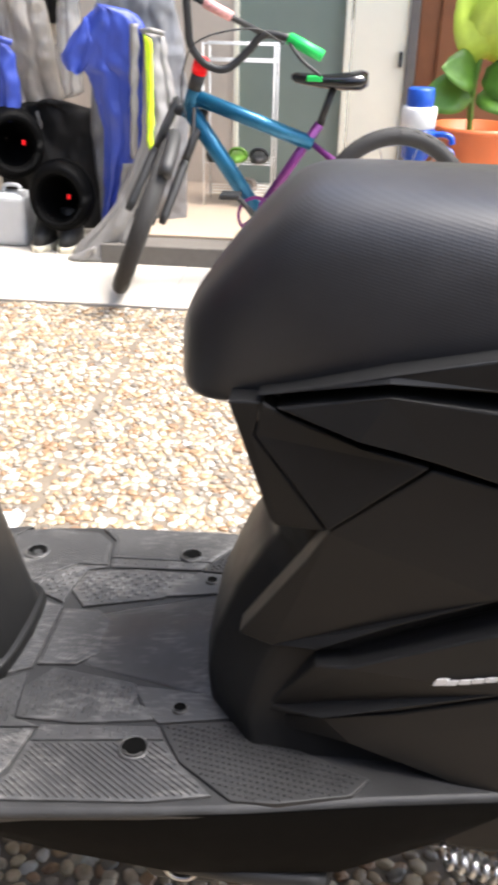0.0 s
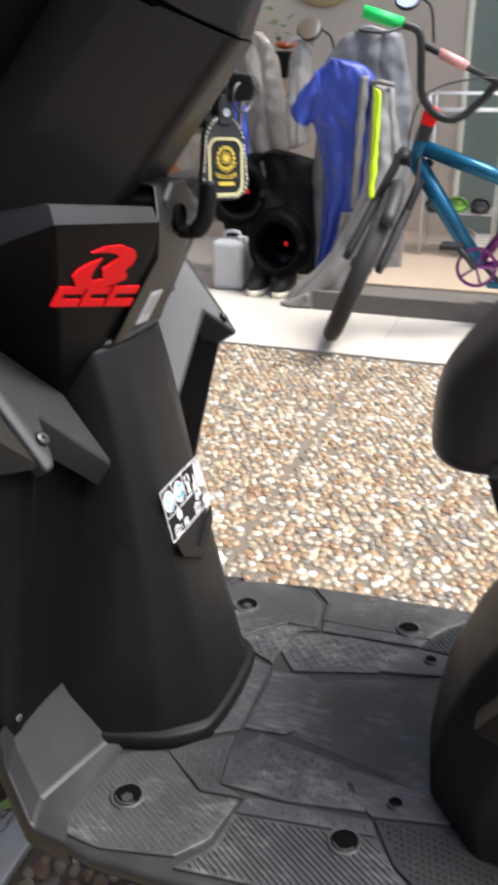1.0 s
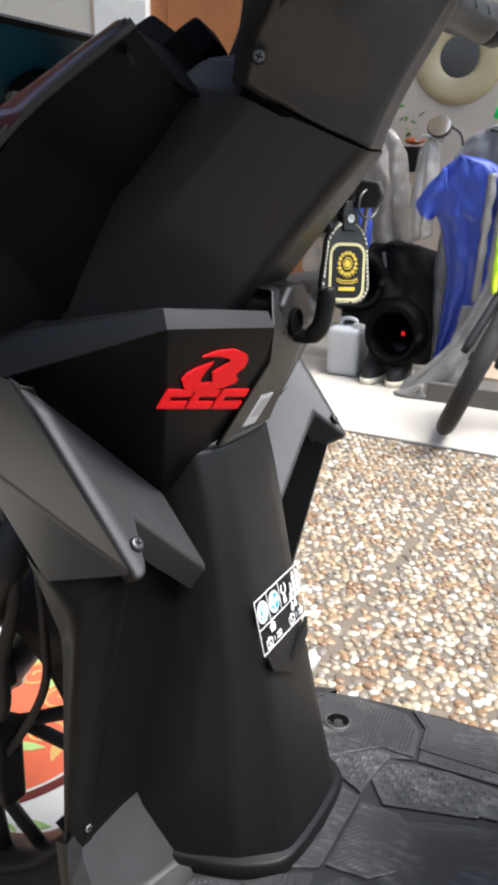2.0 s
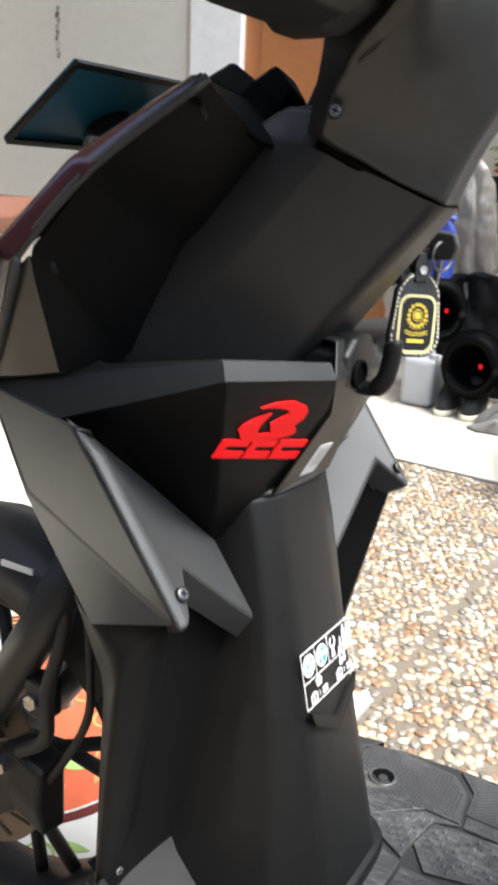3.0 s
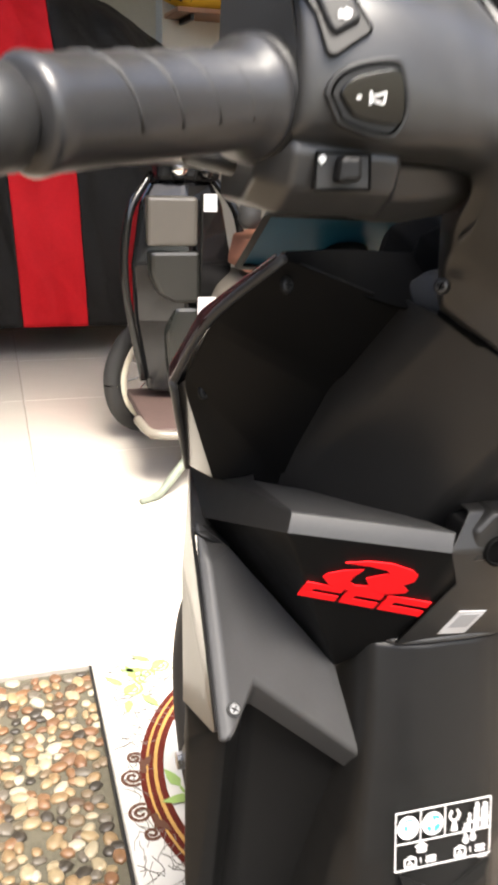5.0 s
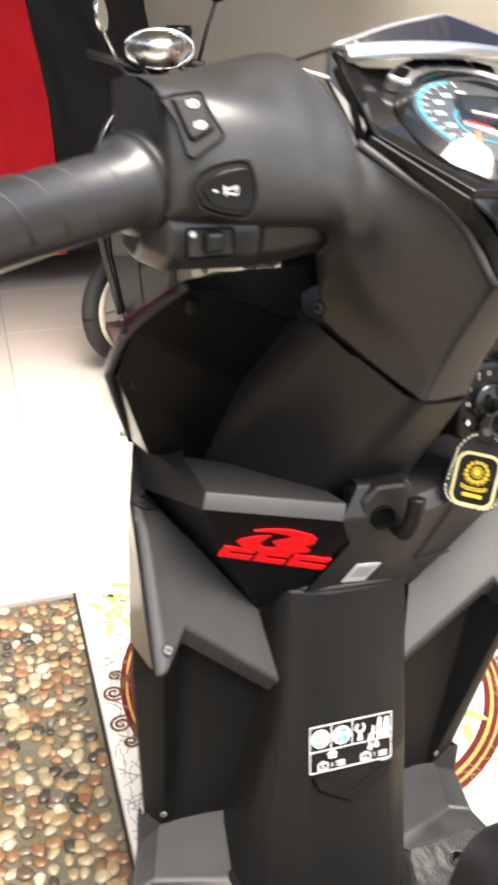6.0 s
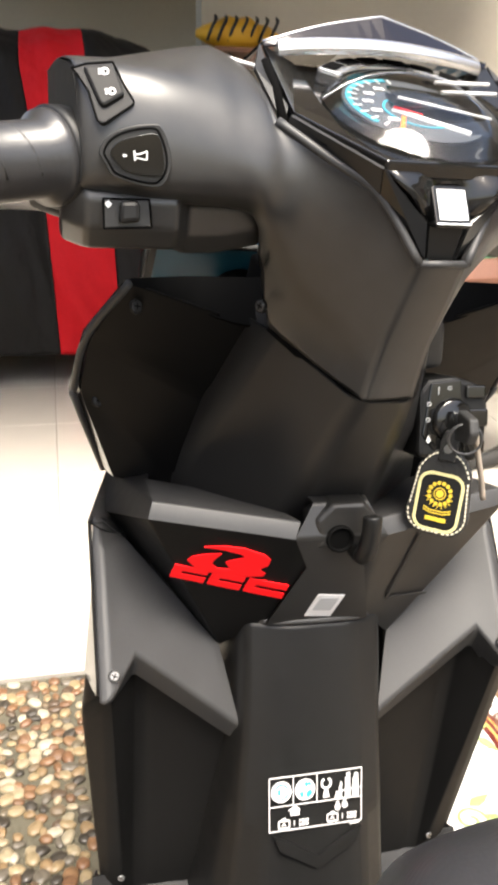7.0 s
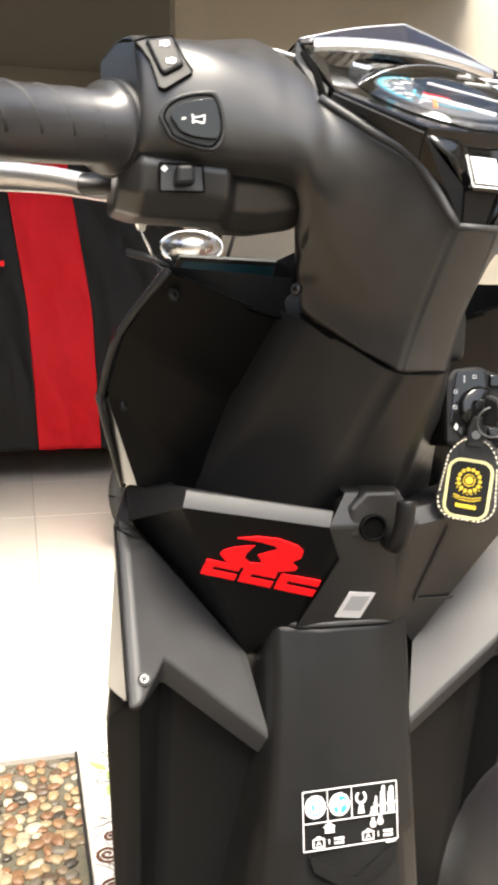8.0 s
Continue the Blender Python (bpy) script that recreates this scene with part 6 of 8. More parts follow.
# ---- ignition lock with key and leather fob
LKF = frame_on((-0.1135, 0.080, 0.836), (-0.1135, 0.100, 0.836), (-0.117, 0.080, 0.856))
LKF = (LKF[0], LKF[1], LKF[2], -LKF[3] if LKF[3].x < 0 else LKF[3])
lock = part("ignition_lock", slab(LKF, [(-0.026, -0.030), (0.022, -0.034), (0.029, -0.026), (0.031, 0.010), (0.024, 0.026), (0.002, 0.033), (-0.020, 0.031), (-0.027, 0.022)], 0.0, 0.045), PLASTIC_DARK, scooter, "black ignition lock", bevel=0.004)
part("lock_plate", slab(LKF, [(-0.024, -0.012), (-0.012, -0.027), (0.008, -0.029), (0.012, -0.020), (0.006, 0.030), (-0.018, 0.028)], 0.0012, 0.004), GLOSS, lock, "gloss plate with white marks", bevel=0.001)
part("lock_barrel", tube([LKF[0] + LKF[3] * h for h in (0.0, 0.003, 0.005)], [0.017, 0.0165, 0.013], 24), GLOSS, lock, smooth=True)
for x0, y0, w, h in ((0.010, 0.016, 0.016, 0.010), (0.010, -0.006, 0.019, 0.014), (0.009, -0.026, 0.018, 0.010)):
    part("lock_button", slab(LKF, [(x0, y0), (x0 + w, y0), (x0 + w, y0 + h), (x0, y0 + h)], 0.004, 0.006), GLOSS, lock, bevel=0.0015)
mk = bmesh.new()
for x, y in ((-0.020, 0.000), (-0.0195, 0.012), (-0.003, 0.024)):
    strip(LKF, [(x + 0.0015 * math.cos(k * 0.63), y + 0.0015 * math.sin(k * 0.63)) for k in range(10)], 0.0004, mk, 0.0017, True)
strip(LKF, [(-0.012, 0.019), (-0.012, 0.025)], 0.0006, mk, 0.0017)
slab(LKF, [(-0.021, -0.016), (-0.019, -0.018), (-0.017, -0.016), (-0.019, -0.012)], 0.0017, 0.0004, mk)
part("lock_mark", mk, SILVER_PRINT, lock, "white lock symbols")
part("key", box(-0.112, -0.098, 0.079, 0.082, 0.829, 0.843), STEEL, lock, "steel key", bevel=0.001)
part("key_head", slab((Vector((-0.099, 0.0805, 0.836)), Vector((1, 0, 0)), Vector((0, 0, 1)), Vector((0, -1, 0))), [(0, -0.012), (0.020, -0.010), (0.024, 0), (0.020, 0.010), (0, 0.012)], 0.004, 0.008), RUBBER, lock, "black key head", bevel=0.002)
part("key_ring", tube([(-0.088 + 0.004 * math.cos(a), 0.080 + 0.0115 * math.cos(a), 0.828 + 0.0115 * math.sin(a)) for a in (k * math.tau / 24 for k in range(25))], 0.0012, 6, cap=False), SCREW_STEEL, scooter, "steel key ring", True)
FO = frame_on((-0.103, 0.0735, 0.780), (-0.0915, 0.0899, 0.779), (-0.106, 0.0735, 0.806))
def rounded(w, h, r, n=6):
    pts = []
    for cx, cy_, a0 in ((w - r, h - r, 0), (-w + r, h - r, 90), (-w + r, -h + r, 180), (w - r, -h + r, 270)):
        pts += [(cx + r * math.cos(radians(a0 + 90 * k / n)), cy_ + r * math.sin(radians(a0 + 90 * k / n))) for k in range(n + 1)]
    return pts
fob_out = [(x * (1.0 if y < 0 else 1.0 - 0.42 * (max(0, y - 0.006) / 0.034)), y) for x, y in rounded(0.0245, 0.034, 0.016)]
fob = part("key_fob", slab(FO, fob_out, 0.003, 0.006), LEATHER, scooter, "black leather key fob with yellow print", bevel=0.0015)
st = bmesh.new()
edge = [(x * 0.90, y * 0.93) for x, y in fob_out]
per = []
for (x0, y0), (x1, y1) in zip(edge, edge[1:] + edge[:1]):
    d = math.hypot(x1 - x0, y1 - y0)
    for k in range(max(1, int(d / 0.0034))):
        g = k * 0.0034 / d if d else 0
        per.append((x0 + (x1 - x0) * g, y0 + (y1 - y0) * g, (x1 - x0) / d, (y1 - y0) / d))
for x, y, dx, dy in per:
    strip(FO, [(x - dx * 0.001, y - dy * 0.001), (x + dx * 0.0013, y + dy * 0.0013)], 0.0010, st, 0.0036)
part("stitching", st, CREAM, fob, "cream stitching")
part("fob_frame", strip(FO, [(x, y - 0.007) for x, y in rounded(0.0165, 0.0225, 0.009)], 0.0024, None, 0.0042, True), PALE_YELLOW, fob, "pale yellow frame")
part("fob_panel", slab(FO, [(x, y - 0.007) for x, y in rounded(0.0157, 0.0217, 0.0085)], 0.0038, 0.0012), PLASTIC_DARK, fob, "black panel")
pr = bmesh.new()
slab(FO, ellipse(0, 0.000, 0.0030, 0.0030, 14), 0.0046, 0.0006, pr)
strip(FO, ellipse(0, 0.000, 0.0044, 0.0046, 18), 0.0007, pr, 0.0046, True)
for k in range(14):
    a = k * math.tau / 14
    slab(FO, ellipse(0.0082 * math.cos(a), 0.0086 * math.sin(a), 0.0016, 0.0016, 8), 0.0046, 0.0006, pr)
for k in range(9):
    a = radians(200 + 17.5 * k)
    strip(FO, [(0.0095 * math.cos(a), 0.0100 * math.sin(a)), (0.0112 * math.cos(a), 0.0118 * math.sin(a))], 0.0007, pr, 0.0046)
strip(FO, [(-0.0105, -0.0120), (-0.005, -0.0140), (0.005, -0.0140), (0.0105, -0.0120)], 0.0008, pr, 0.0046)
strip(FO, [(-0.0105, -0.0140), (-0.005, -0.0160), (0.005, -0.0160), (0.0105, -0.0140)], 0.0008, pr, 0.0046)
slab(FO, [(-0.0080, -0.0222), (0.0080, -0.0222), (0.0080, -0.0192), (-0.0080, -0.0192)], 0.0046, 0.0006, pr)
part("fob_print", pr, GOLD, fob, "yellow flower print and bar")
part("fob_tab", slab(FO, [(-0.006, 0.026), (0.006, 0.026), (0.007, 0.040), (0.004, 0.050), (-0.004, 0.050), (-0.007, 0.040)], 0.005, 0.006), LEATHER, fob, "black leather tab", bevel=0.0012)
part("fob_rivet", disc(FO[0] + FO[2] * 0.036 + FO[3] * 0.005, FO[3], 0.0034, 0.0016, 14), STEEL, fob)
part("strap", tube(curve_points([(-0.092, 0.090, 0.832), (-0.096, 0.096, 0.815), (-0.102, 0.106, 0.790), (-0.106, 0.112, 0.772)], 5), 0.0024, 6), BEIGE, scooter, "beige strap", True)


# ---------------------------------------------------------------- house front
def thing(name, label, category, m=None, group=""):
    return tagged(empty(name, m), label, category, group)


door = tagged(empty("door_1"), "sliding door of frosted green glass in a pale frame", "door", "", "structure")
part("glass", box(-0.262, 0.20, WALL + 0.03, WALL + 0.042, 0.08, 2.06), GLASS_GREEN, door, "frosted grey-green glass")
for x0, x1 in ((-0.283, -0.262), (0.20, 0.225)):
    part("frame", box(x0, x1, WALL - 0.01, WALL + 0.06, 0.078, 2.1), TINTED_WHITE, door, bevel=0.003)
part("frame", box(-0.262, 0.20, WALL - 0.005, WALL + 0.055, 2.06, 2.1), TINTED_WHITE, door, bevel=0.003)
door2 = tagged(empty("door_2"), "door leaf tinted yellow for a lit room, dark handle", "door", "", "structure")
part("leaf", box(0.235, 0.470, WALL + 0.0, WALL + 0.04, 0.08, 2.1), TINTED_WHITE, door2, bevel=0.004)
part("jamb", box(0.470, 0.510, WALL - 0.02, WALL + 0.05, 0.078, 2.1), STONE_GREY, door2, bevel=0.003)
part("latch", box(0.440, 0.452, WALL - 0.03, WALL, 0.60, 0.66), DARK_METAL, door2, bevel=0.003)
door3 = tagged(empty("door_3"), "brown varnished wooden door with raised panels", "door", "", "structure")
part("leaf", box(0.515, 1.5, WALL + 0.03, WALL + 0.07, 0.08, 2.1), WOOD_DARK, door3, bevel=0.003)
for z0, z1 in ((0.2, 0.9), (1.0, 1.95)):
    for x0 in (0.60, 1.06):
        part("panel", box(x0, x0 + 0.38, WALL + 0.012, WALL + 0.032, z0, z1), WOOD_DARK, door3, bevel=0.008)

door4 = tagged(empty("door_4"), "white door post beside an orange-brown wooden door", "door", "", "structure")
part("post", box(-2.86, -2.53, WALL - 0.02, WALL + 0.10, -0.004, 2.1), material("bright_white_paint", (0.86, 0.85, 0.83), 0.5, scale=20, bump=0.05), door4, "white painted post", bevel=0.004)
part("leaf", box(-2.53, -1.60, WALL + 0.02, WALL + 0.06, -0.004, 2.1), material("orange_varnish", (0.42, 0.16, 0.05), 0.35, scale=30, spread=0.2), door4, "orange-brown varnished leaf", bevel=0.003)
for z0, z1 in ((0.15, 0.95), (1.1, 1.95)):
    part("panel", box(-2.42, -1.72, WALL + 0.004, WALL + 0.022, z0, z1), material("orange_panel", (0.40, 0.15, 0.045), 0.35, scale=30, spread=0.2), door4, bevel=0.008)
mirror = thing("wall_mirror", "round wall mirror in a broad cream ring", "mirror")
MC = Vector((-0.905, WALL, 1.22))
part("ring", hoop([(0.085, -0.004), (0.10, -0.022), (0.16, -0.026), (0.196, -0.012), (0.198, 0.0), (0.085, 0.0)], 48, "y", MC), material("cream_lacquer", (0.5, 0.42, 0.24), 0.35, scale=20, bump=0.03), mirror, "cream lacquered ring", True)
part("mirror_glass", disc(MC + Vector((0, -0.003, 0)), (0, -1, 0), 0.086, 0.004, 40), CHROME, mirror, "plain mirror glass")

rack = thing("shoe_rack", "white wire shoe rack on the marble step", "rack")
for x in (-0.345, -0.062):
    for y in (2.92, 3.1):
        part("post", tube([(x, y, 0.078), (x, y, 0.70)], 0.0042, 8), WHITE_PLASTIC, rack, smooth=True)
for z in (0.13, 0.25, 0.635, 0.695):
    for y in (2.92, 2.98, 3.04, 3.1):
        part("wire", tube([(-0.345, y, z), (-0.062, y, z)], 0.0026, 6), WHITE_PLASTIC, rack, smooth=True)
for i, (x, z, mat, lab) in enumerate(((-0.30, 0.255, RUBBER, "black sandal on the wire rack"), (-0.21, 0.255, LEAF, "dark green sandal on the wire rack"), (-0.12, 0.255, RUBBER, "black sandal on the wire rack"), (-0.17, 0.135, BEIGE, "beige slipper on the lower rack"))):
    sole = thing("sandal", lab, "sandal", pose(x, 3.0, z))
    part("sole", loft([[(w * math.cos(a) * 0.04, w * math.sin(a) * 0.11, h) for a in (k * math.tau / 14 for k in range(14))] for h, w in ((0.0, 0.94), (0.004, 1.0), (0.018, 1.0), (0.022, 0.95))]), mat, sole, smooth=True)
    part("strap", tube(curve_points([(-0.038, -0.03, 0.015), (-0.02, -0.035, 0.045), (0.02, -0.035, 0.045), (0.038, -0.03, 0.015)], 5), 0.007, 8), mat, sole, smooth=True)


# ---------------------------------------------------------------- clothes and gear by the wall
def hang(outline, y0, swell, folds, seed, fine=0.012, lean=0.0):
    """Hanging cloth: an outline of (x, z) filled with a fine net, creased along falling folds."""
    xs, zs = [p[0] for p in outline], [p[1] for p in outline]
    z0, z1 = min(zs), max(zs)
    bm, rows = bmesh.new(), []
    n = max(6, int((z1 - z0) / 0.014))
    for i in range(n + 1):
        z = z0 + (z1 - z0) * min(0.9995, max(0.0005, i / n))
        cuts = sorted(x0 + (x1 - x0) * (z - a) / (b - a) for (x0, a), (x1, b) in zip(outline, outline[1:] + outline[:1]) if (a > z) != (b > z))
        if len(cuts) < 2:
            continue
        l, r = cuts[0], cuts[-1]
        g = (z1 - z) / (z1 - z0)
        line = []
        for k in range(41):
            u = k / 40
            x = l + (r - l) * u
            fall = folds * (u - 0.5) * 6.28 + 1.2 * noise.noise(Vector((seed, z * 4.0, x * 3)))
            ridge = abs(math.sin(0.5 * fall + seed)) ** 0.7 - 0.5
            crumple = noise.noise(Vector((x * 14 + seed, z * 9, 0.3))) + 0.6 * noise.noise(Vector((x * 31, z * 26 + seed, 2.7)))
            bulge = math.sin(math.pi * min(1, max(0, u))) ** 0.5
            y = y0 - swell * bulge + lean * g - 0.026 * (0.3 + 0.7 * g) * ridge * bulge - fine * crumple
            line.append(bm.verts.new((x + 0.006 * noise.noise(Vector((z * 22, seed, u))), y, z)))
        rows.append(line)
    for a, b in zip(rows, rows[1:]):
        for k in range(40):
            bm.faces.new((a[k], a[k + 1], b[k + 1], b[k]))
    return bm


coat = thing("raincoat", "blue raincoat with a neon stripe draped over the parked motorbike", "raincoat")
part("cloth", hang([(-0.62, 0.83), (-0.67, 0.795), (-0.715, 0.73), (-0.757, 0.664), (-0.735, 0.632), (-0.685, 0.618), (-0.652, 0.50), (-0.634, 0.416), (-0.650, 0.209), (-0.668, 0.045), (-0.632, 0.045), (-0.556, 0.192), (-0.502, 0.307), (-0.456, 0.396), (-0.452, 0.682), (-0.470, 0.770), (-0.493, 0.800), (-0.557, 0.826)], 2.47, 0.045, 2.6, 3), BLUE_CLOTH, coat, "creased blue nylon", True, solid=0.003)
part("sleeve", hang([(-0.66, 0.79), (-0.715, 0.74), (-0.762, 0.668), (-0.748, 0.628), (-0.70, 0.612), (-0.665, 0.64), (-0.640, 0.72)], 2.43, 0.025, 1.3, 5), BLUE_CLOTH, coat, "short blue sleeve", True, solid=0.003)
part("reflective_band", hang([(-0.505, 0.775), (-0.480, 0.775), (-0.486, 0.63), (-0.492, 0.494), (-0.500, 0.345), (-0.522, 0.345), (-0.516, 0.494), (-0.513, 0.63)], 2.405, 0.006, 0.6, 2, 0.004), GREY_CLOTH, coat, "grey reflective band", True, solid=0.003)
part("reflective_band", hang([(-0.555, 0.325), (-0.520, 0.325), (-0.545, 0.190), (-0.586, 0.175)], 2.415, 0.004, 0.6, 6, 0.004), GREY_CLOTH, coat, "grey reflective band", True, solid=0.003)
part("neon_band", hang([(-0.450, 0.745), (-0.425, 0.735), (-0.423, 0.60), (-0.430, 0.385), (-0.452, 0.385), (-0.448, 0.60)], 2.355, 0.006, 0.5, 4, 0.005), NEON, coat, "neon yellow band", True, solid=0.003)
grey = thing("rain_trousers", "grey rain trousers trailing on the porch tiles", "trousers")
part("cloth", hang([(-0.475, 0.75), (-0.40, 0.745), (-0.375, 0.62), (-0.345, 0.487), (-0.375, 0.40), (-0.43, 0.25), (-0.50, 0.09), (-0.56, 0.004), (-0.74, 0.004), (-0.72, 0.05), (-0.60, 0.16), (-0.52, 0.30), (-0.478, 0.42)], 2.45, 0.03, 1.9, 8, 0.010, -0.14), GREY_CLOTH, grey, "dull grey nylon", True, solid=0.003)
part("waistband", tube(curve_points([(-0.475, 2.43, 0.752), (-0.435, 2.40, 0.756), (-0.40, 2.43, 0.746)], 6), 0.008, 8), GREY_CLOTH, grey, "gathered waistband", True)
part("flare", hang([(-0.75, 0.004), (-0.64, 0.055), (-0.60, 0.004)], 2.30, 0.03, 1.4, 9, 0.010), GREY_CLOTH, grey, "spread trouser leg", True, solid=0.003)
for i, (pts, y, mat, name, lab, f) in enumerate((
        ([(-1.12, 0.87), (-1.05, 0.93), (-0.965, 0.925), (-0.905, 0.835), (-0.875, 0.675), (-0.855, 0.48), (-0.862, 0.28), (-1.0, 0.26), (-1.10, 0.50)], 2.74, PLASTIC_SHEET, "plastic_raincoat", "cloudy clear plastic raincoat hanging by the wall", 3.2),
        ([(-1.40, 0.95), (-1.10, 0.95), (-1.06, 0.7), (-1.05, 0.4), (-1.1, 0.2), (-1.3, 0.2), (-1.40, 0.5)], 2.80, PLASTIC_SHEET, "plastic_raincoat", "cloudy plastic sheet hanging beside the raincoat", 3.0),
        ([(-0.845, 0.84), (-0.795, 0.90), (-0.76, 0.84), (-0.755, 0.70), (-0.77, 0.52), (-0.85, 0.50), (-0.865, 0.66)], 2.70, CLEAR_SHEET, "plastic_bag", "pale clear plastic bag hanging beside the coats", 1.8),
        ([(-0.70, 0.82), (-0.645, 0.895), (-0.535, 0.93), (-0.425, 0.90), (-0.375, 0.70), (-0.365, 0.44), (-0.38, 0.06), (-0.72, 0.03), (-0.74, 0.45)], 2.68, material("dark_grey_cover", (0.20, 0.20, 0.205), 0.4, scale=40, bump=0.2, spread=0.25), "motorbike_cover", "grey cover over a parked motorbike", 3.4),
        ([(-1.10, 0.47), (-0.90, 0.50), (-0.72, 0.46), (-0.69, 0.20), (-0.69, 0.02), (-1.10, 0.02), (-1.14, 0.25)], 2.72, BLACK_CLOTH, "black_jacket", "black jacket hanging behind the helmets", 2.6),
        ([(-1.12, 0.70), (-1.03, 0.72), (-0.985, 0.66), (-0.975, 0.52), (-1.0, 0.43), (-1.10, 0.43)], 2.60, BLUE_CLOTH, "blue_jacket", "folded blue jacket hanging among the raincoats", 1.6))):
    g = thing(name, lab, "raincoat" if "rain" in name else "cover" if "cover" in name else "bag" if "bag" in name else "jacket")
    part("cloth", hang(pts, y, 0.04, f, 20 + i, 0.016), mat, g, "", True, solid=0.003)
    top = max(pts, key=lambda p: p[1])
    part("gathered_top", tube(curve_points([(top[0] - 0.05, y - 0.03, top[1] - 0.022), (top[0], y - 0.045, top[1] - 0.008), (top[0] + 0.05, y - 0.03, top[1] - 0.022)], 6), 0.011, 8), mat, g, "gathered upper edge", True)
for x, z, y in ((-0.765, 0.918, 2.68), (-0.42, 1.012, 2.72)):
    mir = thing("motorbike_mirror", "round chrome mirror on a stalk above the covered motorbike", "mirror")
    part("stalk", tube(curve_points([(x + 0.10, y + 0.01, z - 0.14), (x + 0.085, y, z - 0.03), (x + 0.045, y, z + 0.005)], 6), 0.005, 8), DARK_METAL, mir, smooth=True)
    part("rim", disc((x, y, z), (0.1, -1, 0.62), 0.046, 0.016, 28), DARK_METAL, mir, smooth=False, bevel=0.004)
    face = Vector((0.1, -1, 0.62)).normalized()
    part("mirror_glass", disc(Vector((x, y, z)) + face * 0.017, face, 0.042, 0.002, 28), CHROME, mir)

def helmet(m, label):
    h = thing("helmet", label, "helmet", m)
    shell = material("scuffed_black_shell", (0.0015, 0.0015, 0.0016), 0.6, scale=40, spread=0.3, spec=0.06)
    rings = []
    for k in range(11):
        a = math.pi * (0.5 + 0.5 * k / 10)
        r = 0.128 * math.sin(a) + 0.004
        rings.append([(r * math.cos(b) * 0.92, -0.128 * math.cos(a) * 1.05 - 0.06, 0.130 + r * math.sin(b)) for b in (j * math.tau / 32 for j in range(32))])
    part("shell", loft(rings, cap=False), shell, h, "scuffed black shell", True, solid=0.006)
    lip = lambda r, y: [(r * math.cos(b) * 0.92, y, 0.130 + r * math.sin(b)) for b in (j * math.tau / 32 for j in range(33))]
    part("opening_rim", loft([lip(0.128, -0.062), lip(0.122, -0.105), lip(0.106, -0.122), lip(0.088, -0.118), lip(0.080, -0.09)], cap=False), shell, h, "rounded black rim", True)
    part("lining", loft([lip(0.086, -0.115), lip(0.080, -0.06), lip(0.05, 0.02), lip(0.008, 0.05)], cap=False), HOLE, h, "dark padded lining", True)
    part("chin_strap", tube(curve_points([(-0.082, -0.112, 0.095), (-0.055, -0.13, 0.055), (0.0, -0.138, 0.038), (0.055, -0.13, 0.055), (0.082, -0.112, 0.095)], 6), 0.009, 10), MATT, h, "black chin strap", True)
    part("tag", box(0.030, 0.044, -0.100, -0.094, 0.126, 0.144), RED, h, "small red tag", bevel=0.002)
    return h


helmet(pose(-0.80, 2.50, 0.066), "black full-face helmet standing on a pair of boots")
helmet(pose(-1.05, 2.62, 0.225, 0, 0, 30), "black helmet resting on a grey jerrycan")
for x in (-0.885, -0.785):
    b = thing("boot", "black rubber boot with a cream sole", "boot", pose(x, 2.47, 0), "boots by the wall")
    part("shaft", loft([[(w * math.cos(a) * 0.042, w * math.sin(a) * l + o, h) for a in (k * math.tau / 16 for k in range(16))] for h, w, l, o in ((0.02, 1.0, 0.10, -0.01), (0.06, 1.0, 0.09, 0.0), (0.09, 0.95, 0.06, 0.03), (0.14, 1.0, 0.055, 0.035))]), RUBBER, b, "", True)
    part("sole", loft([[(w * math.cos(a) * 0.046, w * math.sin(a) * 0.108 - 0.01, h) for a in (k * math.tau / 16 for k in range(16))] for h, w in ((0.0, 1.0), (0.018, 1.0), (0.022, 0.97))]), CREAM, b, "cream rubber sole", True)
jerry = thing("jerrycan", "pale grey plastic jerrycan on the porch tiles", "jerrycan")
part("tank", box(-1.075, -0.945, 2.42, 2.56, 0.0, 0.19), GREY_PLASTIC, jerry, bevel=0.02, seg=3)
part("handle", tube(curve_points([(-1.045, 2.49, 0.185), (-1.035, 2.49, 0.215), (-0.985, 2.49, 0.215), (-0.975, 2.49, 0.185)], 5), 0.008, 8), GREY_PLASTIC, jerry, smooth=True)
part("cap", disc((-0.96, 2.46, 0.188), (0, 0, 1), 0.018, 0.018, 16), GREY_PLASTIC, jerry)
flowers = thing("flower_pot", "small potted flower hanging on the house wall", "plant")
part("pot", lathe([(0.035, -0.06), (0.05, -0.055), (0.066, 0.04), (0.07, 0.045), (0.06, 0.05)], 24, "z", (-1.06, 3.31, 0.80)), BLACK_CLOTH, flowers, "dark pot", True)
part("bloom", lathe([(0.01, -0.012), (0.045, 0.0), (0.05, 0.012), (0.02, 0.02)], 10, "z", (-1.05, 3.30, 0.868)), TERRACOTTA, flowers, "red bloom", True)
for k in range(16):
    rnd = random.Random(70 + k)
    a, hgt = rnd.uniform(0, 6.28), rnd.uniform(0.02, 0.19)
    c = Vector((-1.10 + 0.05 * math.cos(a), 3.31 + 0.03 * math.sin(a), 0.85 + hgt))
    d = Vector((0.045 * math.cos(a), 0.02 * math.sin(a) - 0.015, rnd.uniform(-0.02, 0.03)))
    w = d.cross(Vector((0, 0, 1))).normalized() * 0.014
    part("leaf", poly([c, c + d * 0.5 + w, c + d, c + d * 0.5 - w], [(0, 1, 2, 3)]), LEAF, flowers, "", solid=0.001)

